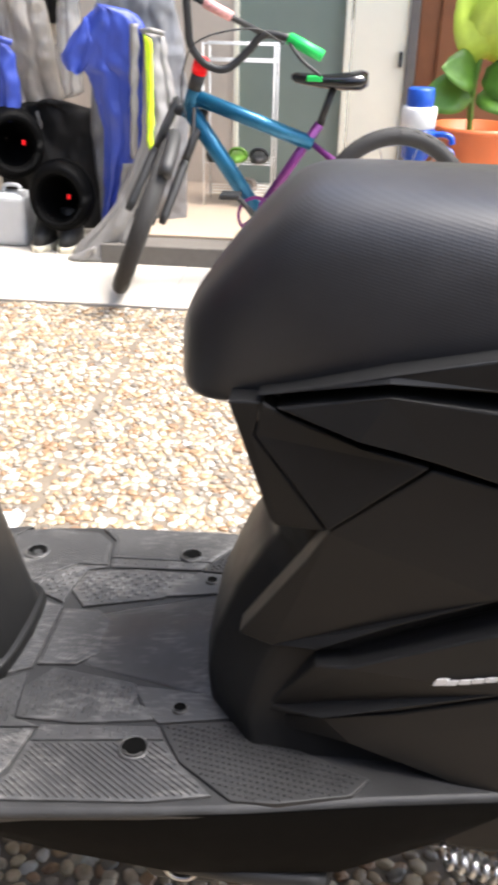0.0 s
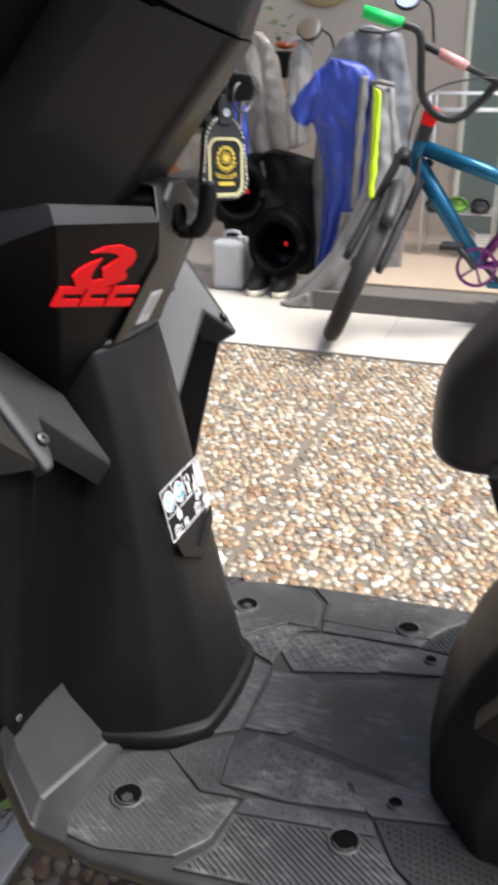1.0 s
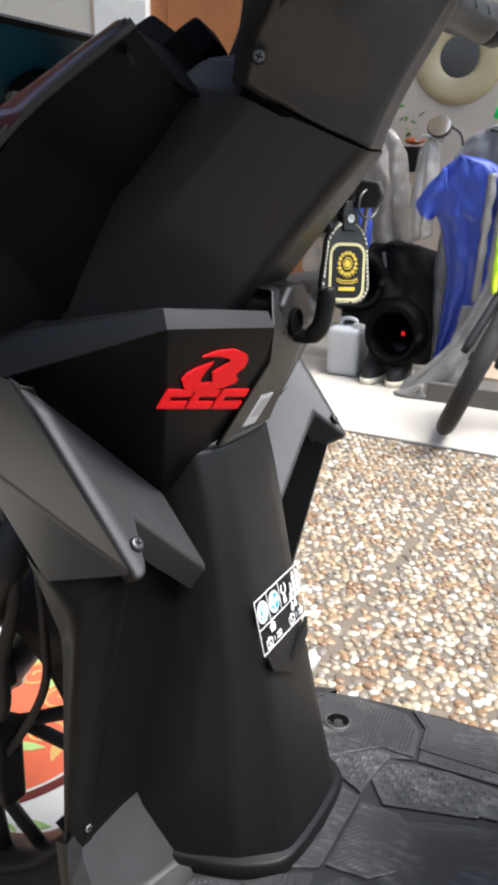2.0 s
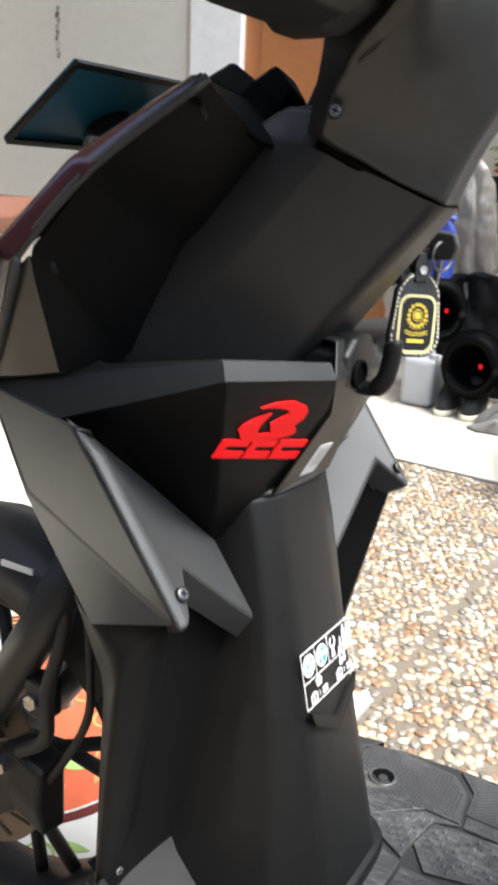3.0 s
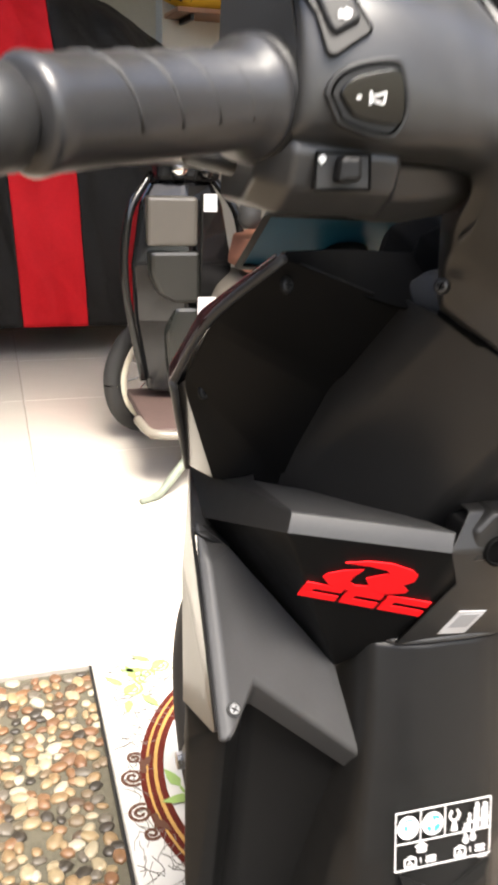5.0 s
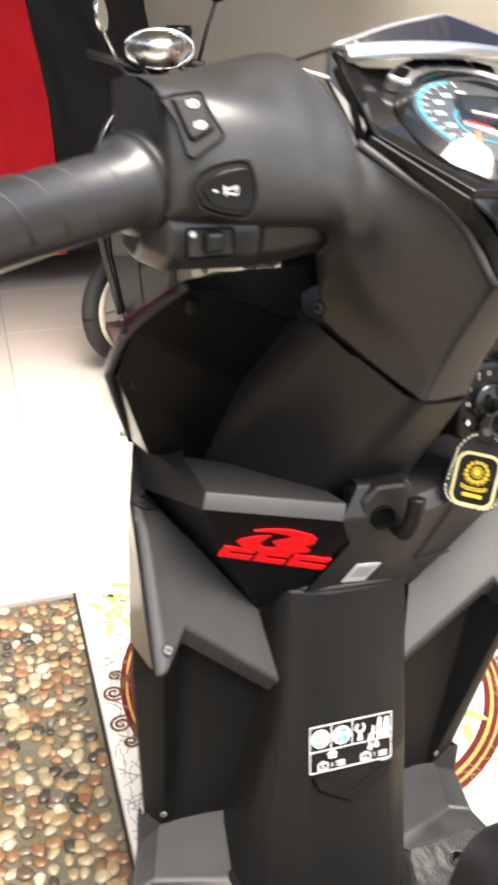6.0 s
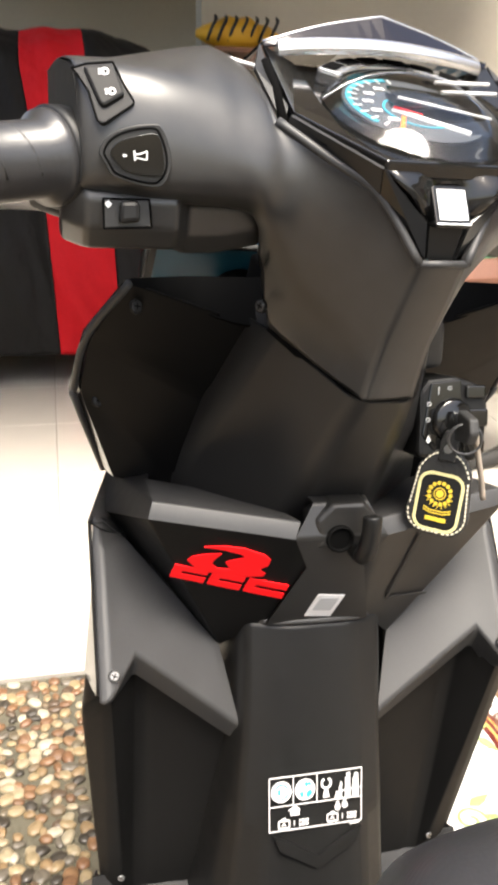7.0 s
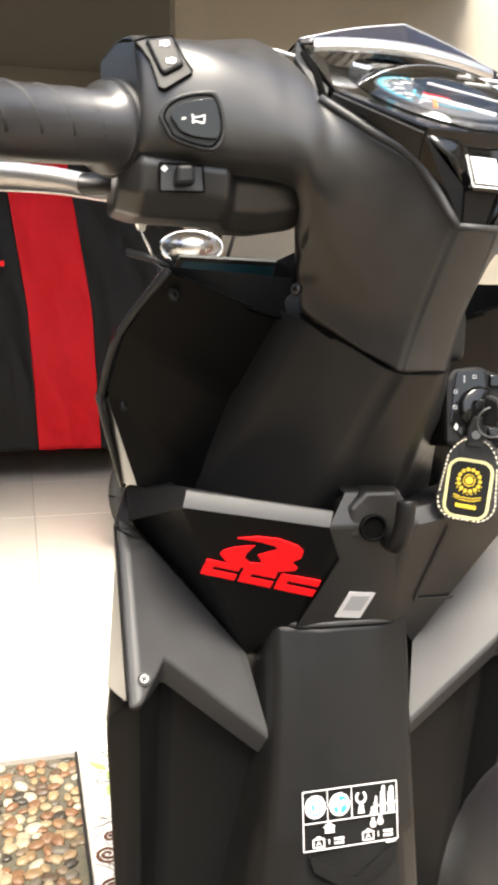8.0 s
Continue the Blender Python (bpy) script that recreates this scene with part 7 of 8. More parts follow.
# ---------------------------------------------------------------- pot plant and water pump
pot = thing("potted_plant", "broad-leaved plant in an orange plastic pot", "plant", pose(0.70, 2.66, 0.078))
part("pot", lathe([(0.10, 0.0), (0.12, 0.01), (0.155, 0.36), (0.170, 0.365), (0.170, 0.385), (0.150, 0.385), (0.145, 0.34), (0.01, 0.34)], 40), TERRACOTTA, pot, "orange plastic pot", True)
part("stem", tube(curve_points([(-0.02, 0, 0.33), (-0.03, 0, 0.5), (-0.01, 0, 0.7), (0.0, 0, 0.95)], 6), 0.012, 10), LEAF, pot, "green stem", True)


def leaf(base, tip, width, mat, parent):
    a, b = Vector(base), Vector(tip)
    side = (b - a).cross(Vector((0, -1, 0.3))).normalized()
    up = side.cross(b - a).normalized()
    bm, rows = bmesh.new(), []
    for k in range(9):
        g = k / 8
        w = width * math.sin(math.pi * min(1, g * 0.94 + 0.06)) ** 0.7
        c = a.lerp(b, g) + up * 0.18 * (b - a).length * math.sin(math.pi * g)
        rows.append([bm.verts.new(c + side * w * u + up * (-0.22 * w * (1 - abs(u)) + 0.05 * w * math.sin(9 * g + 3 * u))) for u in (-1, -0.5, 0, 0.5, 1)])
    for p, q in zip(rows, rows[1:]):
        for j in range(4):
            bm.faces.new((p[j], p[j + 1], q[j + 1], q[j]))
    return part("leaf", bm, mat, parent, "", True, solid=0.0015)


for base, tip, w, mat in (((-0.03, 0, 0.5), (-0.22, -0.06, 0.46), 0.07, LEAF), ((-0.02, 0, 0.55), (-0.16, -0.12, 0.58), 0.07, LEAF), ((0, 0, 0.55), (0.2, -0.1, 0.52), 0.08, LEAF), ((-0.01, -0.01, 0.6), (-0.11, -0.1, 0.84), 0.09, LEAF_LIGHT), ((0, 0, 0.6), (0.06, -0.12, 0.86), 0.11, LEAF_LIGHT),
                          ((0, 0, 0.75), (0.2, -0.04, 0.95), 0.09, LEAF_LIGHT), ((0, 0, 0.8), (-0.1, 0.05, 1.05), 0.09, LEAF_LIGHT), ((0, 0, 0.5), (0.1, -0.14, 0.44), 0.06, LEAF), ((0, 0, 0.85), (0.05, -0.1, 1.1), 0.09, LEAF_LIGHT)):
    leaf(base, tip, w, mat, pot)
gal = thing("water_dispenser", "water gallon with a blue and white hand pump on top", "dispenser", pose(0.475, 2.47, 0.078))
part("gallon", lathe([(0.10, 0.0), (0.12, 0.01), (0.12, 0.10), (0.112, 0.11), (0.12, 0.12), (0.118, 0.21), (0.05, 0.255), (0.036, 0.27), (0.036, 0.285)], 32), material("blue_tinted_plastic", (0.25, 0.42, 0.6), 0.15, scale=10, bump=0.02), gal, "blue-tinted plastic gallon", True)
part("pump_base", lathe([(0.036, 0.285), (0.048, 0.30), (0.046, 0.33), (0.060, 0.336), (0.062, 0.385), (0.056, 0.392)], 28), BLUE_PLASTIC, gal, "blue pump collar", True)
part("pump_spout", tube(curve_points([(0.05, -0.01, 0.372), (0.09, -0.02, 0.376), (0.115, -0.025, 0.366), (0.12, -0.026, 0.345)], 5), 0.010, 10), BLUE_PLASTIC, gal, "blue spout", True)
part("pump_body", lathe([(0.054, 0.392), (0.060, 0.396), (0.060, 0.455), (0.056, 0.462)], 28), WHITE_PLASTIC, gal, "white pump body", True)
part("pump_knob", lathe([(0.044, 0.460), (0.046, 0.465), (0.046, 0.515), (0.040, 0.522)], 28), BLUE_PLASTIC, gal, "blue pump knob", True)
part("spout", tube(curve_points([(0.03, -0.02, 0.335), (0.08, -0.05, 0.34), (0.115, -0.07, 0.325), (0.12, -0.075, 0.30)], 6), 0.010, 10), BLUE_PLASTIC, gal, "blue spout", True)

# ---------------------------------------------------------------- bicycle
bike = thing("bicycle", "teal and purple child's bicycle with green grips", "bicycle")
HT, HB, BB, ST = Vector((-0.228, 2.11, 0.655)), Vector((-0.272, 2.13, 0.525)), Vector((-0.045, 2.17, 0.225)), Vector((0.125, 2.17, 0.45))
FA, RA = Vector((-0.373, 1.935, 0.252)), Vector((0.40, 2.21, 0.252))


def bicycle_wheel(centre, up, view, r=0.252):
    c, u = Vector(centre), Vector(up).normalized()
    n = u.cross(Vector(view)).normalized()
    v = n.cross(u)
    ring = lambda rr, off=0.0: [c + (u * math.cos(a) + v * math.sin(a)) * rr + n * off for a in (k * math.tau / 40 for k in range(41))]
    w = part("wheel", tube(ring(r - 0.045), 0.011, 8, cap=False), ALLOY, bike, "silver alloy wheel", True)
    part("tyre", tube(ring(r - 0.027), 0.027, 12, cap=False), TYRE, w, "knobbly black tyre", True)
    for k in range(36):
        a, b = k * math.tau / 36, (k + 0.5) * math.tau / 36
        for side in (-1, 1):
            q = [c + (u * math.cos(t) + v * math.sin(t)) * (r - 0.0012 - 0.006 * abs(m)) + n * (0.017 * m * side) for t, m in ((a, 0.1), (b, 0.1), (b, 1.0), (a, 1.0))]
            part("tread_knob", poly(q, [(0, 1, 2, 3)]), TYRE, w, solid=0.002)
    bm = bmesh.new()
    for k in range(20):
        a = k * math.tau / 20
        tube([c + n * (0.02 if k % 2 else -0.02), c + (u * math.cos(a) + v * math.sin(a)) * (r - 0.05)], 0.0014, 5, bm)
    part("spokes", bm, STEEL, w)
    part("hub", tube([c - n * 0.035, c + n * 0.035], 0.016, 12), DARK_METAL, w, smooth=True)
    return n


wn_f = bicycle_wheel(FA, (0.186, 0.10, 0.5), (-0.59, 2.57, -0.62))
bicycle_wheel(RA, (0.0, 0.0, 1.0), (0.98, 0.1, 0.0))
for a, b, r, m in ((HB + Vector((0.02, 0, 0.06)), ST, 0.024, TEAL), (HB + Vector((0.01, 0, 0.02)), BB, 0.027, TEAL), (BB, ST + Vector((0.02, 0, 0.06)), 0.016, PURPLE), (HT, HB, 0.021, TEAL), (ST, RA + Vector((0, -0.05, 0)), 0.009, PURPLE), (BB, RA + Vector((0, -0.05, 0)), 0.010, PURPLE), (ST, RA + Vector((0, 0.05, 0)), 0.009, PURPLE), (BB, RA + Vector((0, 0.05, 0)), 0.010, PURPLE)):
    part("frame_tube", tube([a, b], r, 14), m, bike, "teal tube" if m is TEAL else "purple tube", True)
for s in (-1, 1):
    top = HB + wn_f * s * 0.045
    axle = FA + wn_f * s * 0.055
    part("fork_leg", tube([top + Vector((0.01, 0.02, 0.03)), top, top.lerp(axle, 0.42)], [0.014, 0.0145, 0.0135], 12), RUBBER, bike, "black fork stanchion", True)
    part("fork_slider", tube([top.lerp(axle, 0.38), top.lerp(axle, 0.42), top.lerp(axle, 0.92), axle], [0.013, 0.0155, 0.0145, 0.011], 12), DARK_METAL, bike, "black fork slider", True)
    part("brake_arm", tube(curve_points([top.lerp(axle, 0.34) + Vector((0, -0.03, 0)), top.lerp(axle, 0.18) + Vector((0.004, -0.045, 0.01)), top + Vector((0.006 - wn_f.x * s * 0.02, -0.04, 0.045))], 5), 0.007, 8), DARK_METAL, bike, "black brake arm", True)
part("fork_crown", tube([HB + wn_f * 0.06 + Vector((0, 0, 0.0)), HB + Vector((0, 0, 0.015)), HB - wn_f * 0.06], 0.018, 10), DARK_METAL, bike, smooth=True)
part("fork_arch", tube([FA + Vector((0.186, 0.10, 0.5)).normalized() * 0.255 * math.cos(a) + Vector((0.25, -0.95, 0.15)).normalized() * 0.255 * math.sin(a) for a in (radians(d) for d in range(-34, 64, 7))], 0.021, 10), RUBBER, bike, "", True)
part("headset_cup", tube([HT + Vector((0.002, 0, 0.004)), HT.lerp(HB, 0.38)], 0.0222, 14), RUBBER, bike, "black head tube top", True)
part("stem", tube([HT, HT + Vector((0.012, -0.015, 0.035))], 0.024, 16), RED, bike, "red stem clamp", True)
part("handlebar", tube(curve_points([(-0.31, 2.04, 0.920), (-0.262, 2.05, 0.895), (-0.252, 2.06, 0.80), (-0.245, 2.07, 0.73), (-0.20, 2.08, 0.678), (-0.14, 2.09, 0.668), (-0.08, 2.10, 0.715), (-0.03, 2.10, 0.762), (0.045, 2.09, 0.755)], 6), 0.012, 12), DARK_METAL, bike, "black riser handlebar", True)
part("crossbar", tube([(-0.258, 2.055, 0.868), (-0.035, 2.10, 0.765)], 0.009, 10), DARK_METAL, bike, smooth=True)
part("crossbar_pad", tube([(-0.205, 2.063, 0.845), (-0.125, 2.08, 0.808)], 0.015, 12), material("red_white_pad", (0.7, 0.3, 0.28), 0.5, scale=120, spread=0.7), bike, "red and white pad", True)
for a, b in (((-0.31, 2.04, 0.920), (-0.42, 2.02, 0.954)), ((0.045, 2.09, 0.755), (0.145, 2.07, 0.710))):
    part("grip", tube([a, b], 0.0175, 14), GREEN_GRIP, bike, "green rubber grip", True)
    part("brake_lever", tube(curve_points([Vector(a) + Vector((0, -0.01, -0.01)), Vector(a).lerp(Vector(b), 0.4) + Vector((0, -0.045, -0.035)), Vector(b) + Vector((0, -0.05, -0.05))], 5), 0.005, 8), DARK_METAL, bike, smooth=True)
part("brake_cable", tube(curve_points([(0.03, 2.08, 0.74), (-0.06, 2.02, 0.78), (-0.22, 2.0, 0.74), (-0.27, 2.04, 0.62), (-0.26, 2.05, 0.53)], 8), 0.0028, 6), RUBBER, bike, smooth=True)
part("seat_post", tube([ST + Vector((0.02, 0, 0.055)), (0.185, 2.17, 0.625)], 0.012, 12), DARK_METAL, bike, "black seat post", True)
sad = [[(0.05 + 0.235 * g, 2.17 + w * math.cos(a), 0.645 - 0.012 * math.sin(3 * g) + h * math.sin(a)) for a in (k * math.tau / 14 for k in range(14))] for g, w, h in ((0, 0.008, 0.008), (0.06, 0.022, 0.016), (0.4, 0.03, 0.02), (0.7, 0.062, 0.026), (0.92, 0.07, 0.03), (1.0, 0.04, 0.02))]
part("saddle", loft(sad), GLOSS, bike, "black saddle with a green patch", True)
part("saddle_patch", box(0.10, 0.145, 2.128, 2.141, 0.636, 0.652), GREEN_GRIP, bike, "small green patch", bevel=0.002)
part("chainring", hoop([(0.054, -0.0025), (0.064, -0.0025), (0.064, 0.0025), (0.054, 0.0025)], 28, "y", BB + Vector((0, -0.045, 0))), PURPLE, bike, "purple chainring")
for k in range(5):
    g = k * math.tau / 5
    part("chainring_arm", tube([BB + Vector((0, -0.045, 0)), BB + Vector((0.056 * math.cos(g), -0.045, 0.056 * math.sin(g)))], 0.004, 6), PURPLE, bike)
part("crank", tube([BB + Vector((0.0, -0.055, 0.0)), BB + Vector((-0.075, -0.06, 0.075))], 0.009, 8), DARK_METAL, bike, smooth=True)
part("crank", tube([BB + Vector((0.0, 0.055, 0.0)), BB + Vector((0.075, 0.06, -0.075))], 0.009, 8), DARK_METAL, bike, smooth=True)
part("pedal", box(-0.155, -0.09, 2.03, 2.10, 0.292, 0.308), DARK_METAL, bike, "black pedal", bevel=0.004)
part("pedal", box(-0.015, 0.065, 2.22, 2.30, 0.135, 0.155), TEAL, bike, "teal pedal", bevel=0.004)

# ---------------------------------------------------------------- covered car
car = thing("covered_car", "car under a black cover with a broad red stripe", "car", pose(-3.45, -0.55, 0))


def cover(y0, y1, lift, ny=24):
    """The cloth between two widths of the car: across the front, over the bonnet and roof."""
    prof = curve_points([(0.02, 0, 0.16), (0.035, 0, 0.45), (0.0, 0, 0.85), (-0.10, 0, 1.28), (-0.30, 0, 1.52), (-0.9, 0, 1.62), (-2.6, 0, 1.60), (-3.6, 0, 1.35), (-3.8, 0, 0.2)], 12)
    bm, rows = bmesh.new(), []
    for i, p in enumerate(prof):
        line = []
        for k in range(ny + 1):
            y = y0 + (y1 - y0) * k / ny
            e = abs(y) / 1.12
            drop = max(0, e - 0.55) ** 2 * 0.75
            z = max(0.12, p.z - drop * min(1, p.z))
            fold = 0.034 * noise.noise(Vector((y * 5, p.z * 2.2, p.x))) + 0.016 * noise.noise(Vector((y * 13, p.z * 6, 2.0))) + 0.012 * math.sin(y * 26 + p.z * 5 + 2 * noise.noise(Vector((y * 2, p.z * 3, 1))))
            crease = noise.noise(Vector((y * 3.1 + 4, p.z * 3.1, 0.5)))
            slant = y * 46 + p.z * 60 + 5 * noise.noise(Vector((y * 4, p.z * 2.5, 7)))
            fold += 0.012 * max(0.0, crease + 0.25) * (1 - abs(math.sin(0.5 * slant))) + 0.0032 * math.sin(slant * 1.7 + 3 * crease)
            line.append(bm.verts.new((p.x - 0.30 * max(0, e - 0.6) ** 2 + fold + lift, y - 0.045 * (min(p.z, 0.8) - 0.14) - 0.13 * max(0.0, min(p.z, 1.4) - 0.8), z + 0.3 * fold)))
        rows.append(line)
    for a, b in zip(rows, rows[1:]):
        for k in range(ny):
            bm.faces.new((a[k], a[k + 1], b[k + 1], b[k]))
    return bm


part("cover_side", cover(-1.05, 0.372, 0.0, 100), BLACK_CLOTH, car, "creased black cover cloth", True, solid=0.004)
part("cover_stripe", cover(0.372, 0.652, 0.002, 36), RED_CLOTH, car, "red cover stripe", True, solid=0.004)
part("cover_side", cover(0.652, 1.20, 0.0, 44), BLACK_CLOTH, car, "creased black cover cloth", True, solid=0.004)
part("cover_flank", box(-3.7, -0.25, 1.04, 1.12, 0.14, 1.15), BLACK_CLOTH, car, bevel=0.05)
part("cover_flank", box(-3.7, -0.25, -1.03, -0.96, 0.14, 1.15), BLACK_CLOTH, car, bevel=0.05)
part("emblem", box(0.048, 0.056, 0.18, 0.25, 0.985, 1.01), RED, car, "red print on the cover", bevel=0.002)
for y in (-0.75, 0.75):
    for x in (-0.8, -3.0):
        part("wheel", lathe([(0.2, -0.09), (0.31, -0.10), (0.33, 0.0), (0.31, 0.10), (0.2, 0.09)], 32, "y", (x, y, 0.32)), TYRE, car, "black car tyre", True)

# ---------------------------------------------------------------- parked moped
moped = thing("moped", "old cream moped with brown seat and dark leg shield, parked", "moped", pose(-2.25, 0.27, 0))
mw = part("front_wheel", tube([(-0.18 + 0.085 * math.cos(a), -0.06 - 0.122 * math.cos(a), 0.208 + 0.145 * math.sin(a)) for a in (k * math.tau / 36 for k in range(37))], 0.017, 8, cap=False), CREAM, moped, "cream wheel rim", True)
part("tyre", tube([(-0.20 + 0.11 * math.cos(a), -0.06 - 0.155 * math.cos(a), 0.208 + 0.178 * math.sin(a)) for a in (k * math.tau / 36 for k in range(37))], 0.030, 10, cap=False), TYRE, mw, "black tyre", True)
for k in range(10):
    a = k * math.tau / 10
    part("spoke", tube([(-0.20, -0.06, 0.205), (-0.20 + 0.098 * math.cos(a), -0.06 - 0.142 * math.cos(a), 0.205 + 0.168 * math.sin(a))], 0.003, 5), STEEL, mw)
part("leg_shield", loft([[(0.05 + b, y0, z), (0.09 + b, (y0 + y1) / 2, z), (0.05 + b, y1, z), (-0.05 + b, y1, z), (-0.05 + b, y0, z)] for z, y0, y1, b in ((0.22, -0.12, 0.10, 0.0), (0.45, -0.16, 0.13, 0.0), (0.62, -0.17, 0.14, 0.02), (0.80, -0.14, 0.11, 0.0), (0.86, -0.10, 0.08, -0.02))]), material("gloss_dark_body", (0.008, 0.008, 0.0085), 0.16, scale=30), moped, "dark grey leg shield", bevel=0.012)
part("front_panel", box(0.06, 0.115, -0.13, 0.02, 0.68, 0.82), material("dusty_beige", (0.075, 0.067, 0.056), 0.45, scale=30), moped, "dusty beige panel", bevel=0.01)
part("lower_panel", loft([[(0.04, y0, z), (0.11, y0 + 0.01, z), (0.112, y1, z), (0.04, y1, z)] for z, y0, y1 in ((0.51, -0.055, 0.030), (0.54, -0.105, 0.030), (0.60, -0.130, 0.030), (0.665, -0.132, 0.030))]), material("dull_olive", (0.016, 0.016, 0.014), 0.3, scale=30), moped, bevel=0.012)
part("speedometer", lathe([(0.0, -0.04), (0.06, -0.04), (0.092, 0.0), (0.085, 0.03), (0.05, 0.05), (0.0, 0.058)], 32, "z", (0.03, 0.02, 1.03)), STEEL, moped, "chrome lamp housing", True)
part("handlebar", tube(curve_points([(-0.06, -0.17, 1.02), (0.0, -0.10, 1.0), (0.0, 0.0, 0.97), (0.03, 0.08, 1.0), (0.06, 0.15, 0.99)], 6), 0.013, 10), DARK_METAL, moped, "black handlebar", True)
part("steering_post", tube([(0.0, 0.0, 0.84), (0.0, 0.0, 0.98)], 0.035, 14), DARK_METAL, moped, smooth=True)
part("headset", box(-0.04, 0.06, -0.09, 0.10, 0.86, 0.95), PLASTIC_DARK, moped, bevel=0.015)
part("indicator", lathe([(0.012, -0.03), (0.03, -0.02), (0.036, 0.01), (0.02, 0.03)], 18, "y", (0.07, 0.16, 0.86)), PLASTIC_DARK, moped, "black indicator pod", True)
part("mirror", disc((0.06, -0.15, 1.12), (0.45, 0.9, 0.1), 0.045, 0.012, 24), STEEL, moped, "round mirror", bevel=0.003)
part("mirror_stalk", tube([(0.05, -0.10, 1.0), (0.05, -0.13, 1.06), (0.06, -0.155, 1.10)], 0.005, 8), STEEL, moped, smooth=True)
part("sticker", box(0.117, 0.119, 0.035, 0.075, 0.78, 0.83), WHITE, moped, "small white sticker")
part("tag", box(0.120, 0.124, 0.02, 0.09, 0.47, 0.53), WHITE, moped, "white label")
# rear half in the place's own metres, moved to the moped's origin
def off(pts):
    return [(x + 2.25, y - 0.27, z) for x, y, z in pts]


BODY_CREAM = material("dusty_cream_paint", (0.17, 0.152, 0.124), 0.38, scale=20, bump=0.03, spread=0.2)
part("rear_body", loft([off([(-2.26 + i, y, z0), (-1.93 - i, y, z0), (-1.89 - i, y, (z0 + z1) / 2), (-1.92 - i, y, z1), (-2.23 + i, y, z1)]) for y, z0, z1, i in ((0.315, 0.20, 0.46, 0.05), (0.36, 0.19, 0.56, 0.01), (0.42, 0.19, 0.61, 0.0), (0.60, 0.19, 0.615, 0.0), (0.95, 0.24, 0.61, 0.0), (1.35, 0.34, 0.60, 0.03), (1.55, 0.42, 0.57, 0.09))]), BODY_CREAM, moped, "dusty cream rear body", True, bevel=0.018)
part("seat", loft([off([(-2.20 + i, y, z0), (-1.92 - i, y, z0), (-1.905 - i, y, z0 + 0.05), (-1.93 - i, y, z1), (-2.19 + i, y, z1)]) for y, z0, z1, i in ((0.385, 0.63, 0.655, 0.05), (0.41, 0.63, 0.715, 0.01), (0.50, 0.63, 0.735, 0.0), (0.85, 0.63, 0.735, 0.0), (1.25, 0.64, 0.75, 0.0), (1.45, 0.66, 0.74, 0.04))]), material("brown_leather", (0.17, 0.07, 0.042), 0.5, scale=60, spread=0.2), moped, "brown leather seat", True, bevel=0.02)
part("seat_rail", tube(off(curve_points([(-1.895, 0.335, 0.46), (-1.89, 0.375, 0.56), (-1.892, 0.44, 0.615), (-1.90, 0.60, 0.625), (-1.90, 1.30, 0.625)], 6)), 0.010, 8), RUBBER, moped, "dark rail under the seat", True)
part("floorboard", box(0.0 - 0.07, 0.345, -0.17, 0.075, 0.165, 0.196), material("brown_mat", (0.075, 0.048, 0.042), 0.6, scale=40, spread=0.25), moped, "worn brown floor mat", bevel=0.006)
part("floor_edge", tube(off(curve_points([(-2.02, 0.085, 0.19), (-1.91, 0.11, 0.183), (-1.888, 0.20, 0.180), (-1.885, 0.30, 0.185), (-1.893, 0.335, 0.24), (-1.90, 0.345, 0.34)], 6)), 0.014, 8), BODY_CREAM, moped, "cream floor edge", True)
part("script", tube(off(curve_points([(-1.886, 0.375, 0.485), (-1.884, 0.40, 0.505), (-1.883, 0.43, 0.50), (-1.883, 0.46, 0.515), (-1.882, 0.49, 0.505)], 5)), 0.005, 6), WHITE, moped, "small white mark", True)
part("engine_cover", loft([off([(x, 0.47 - w, 0.20 - h), (x, 0.47 + w, 0.20 - h), (x, 0.47 + w, 0.20 + h), (x, 0.47 - w, 0.20 + h)]) for x, w, h in ((-2.1, 0.08, 0.08), (-1.93, 0.09, 0.09), (-1.875, 0.05, 0.055))]), PLASTIC_DARK, moped, "black engine cover", bevel=0.02)
part("kick_pedal", tube(off(curve_points([(-1.88, 0.50, 0.17), (-1.85, 0.46, 0.235), (-1.845, 0.40, 0.255)], 5)), 0.011, 8), STEEL, moped, "steel kick pedal", True)
rw = part("rear_wheel", tube(off([(-2.07, 1.22 + 0.21 * math.cos(a), 0.255 + 0.21 * math.sin(a)) for a in (k * math.tau / 30 for k in range(31))]), 0.014, 8, cap=False), STEEL, moped, smooth=True)
part("tyre", tube(off([(-2.07, 1.22 + 0.225 * math.cos(a), 0.255 + 0.225 * math.sin(a)) for a in (k * math.tau / 30 for k in range(31))]), 0.030, 8, cap=False), TYRE, rw, "black tyre", True)
part("gauge", lathe([(0.0, -0.02), (0.038, -0.018), (0.042, 0.01), (0.036, 0.022), (0.0, 0.022)], 24, "z", (0.0, 0.09, 1.075)), GLOSS, moped, "black gauge", True)
part("lamp_rim", tube([(0.05 + 0.02 * math.cos(a), 0.02 + 0.095 * math.cos(a), 1.035 + 0.05 * math.sin(a)) for a in (k * math.tau / 30 for k in range(31))], 0.007, 8, cap=False), CHROME, moped, "chrome lamp rim", True)
part("mirror_stalk", tube([(0.03, 0.14, 1.0), (0.03, 0.17, 1.10), (0.02, 0.20, 1.17)], 0.006, 8), DARK_METAL, moped, smooth=True)
part("mirror", disc((0.02, 0.21, 1.20), (0.5, -0.8, 0.2), 0.045, 0.014, 24), PLASTIC_DARK, moped, "dark round mirror", bevel=0.004)
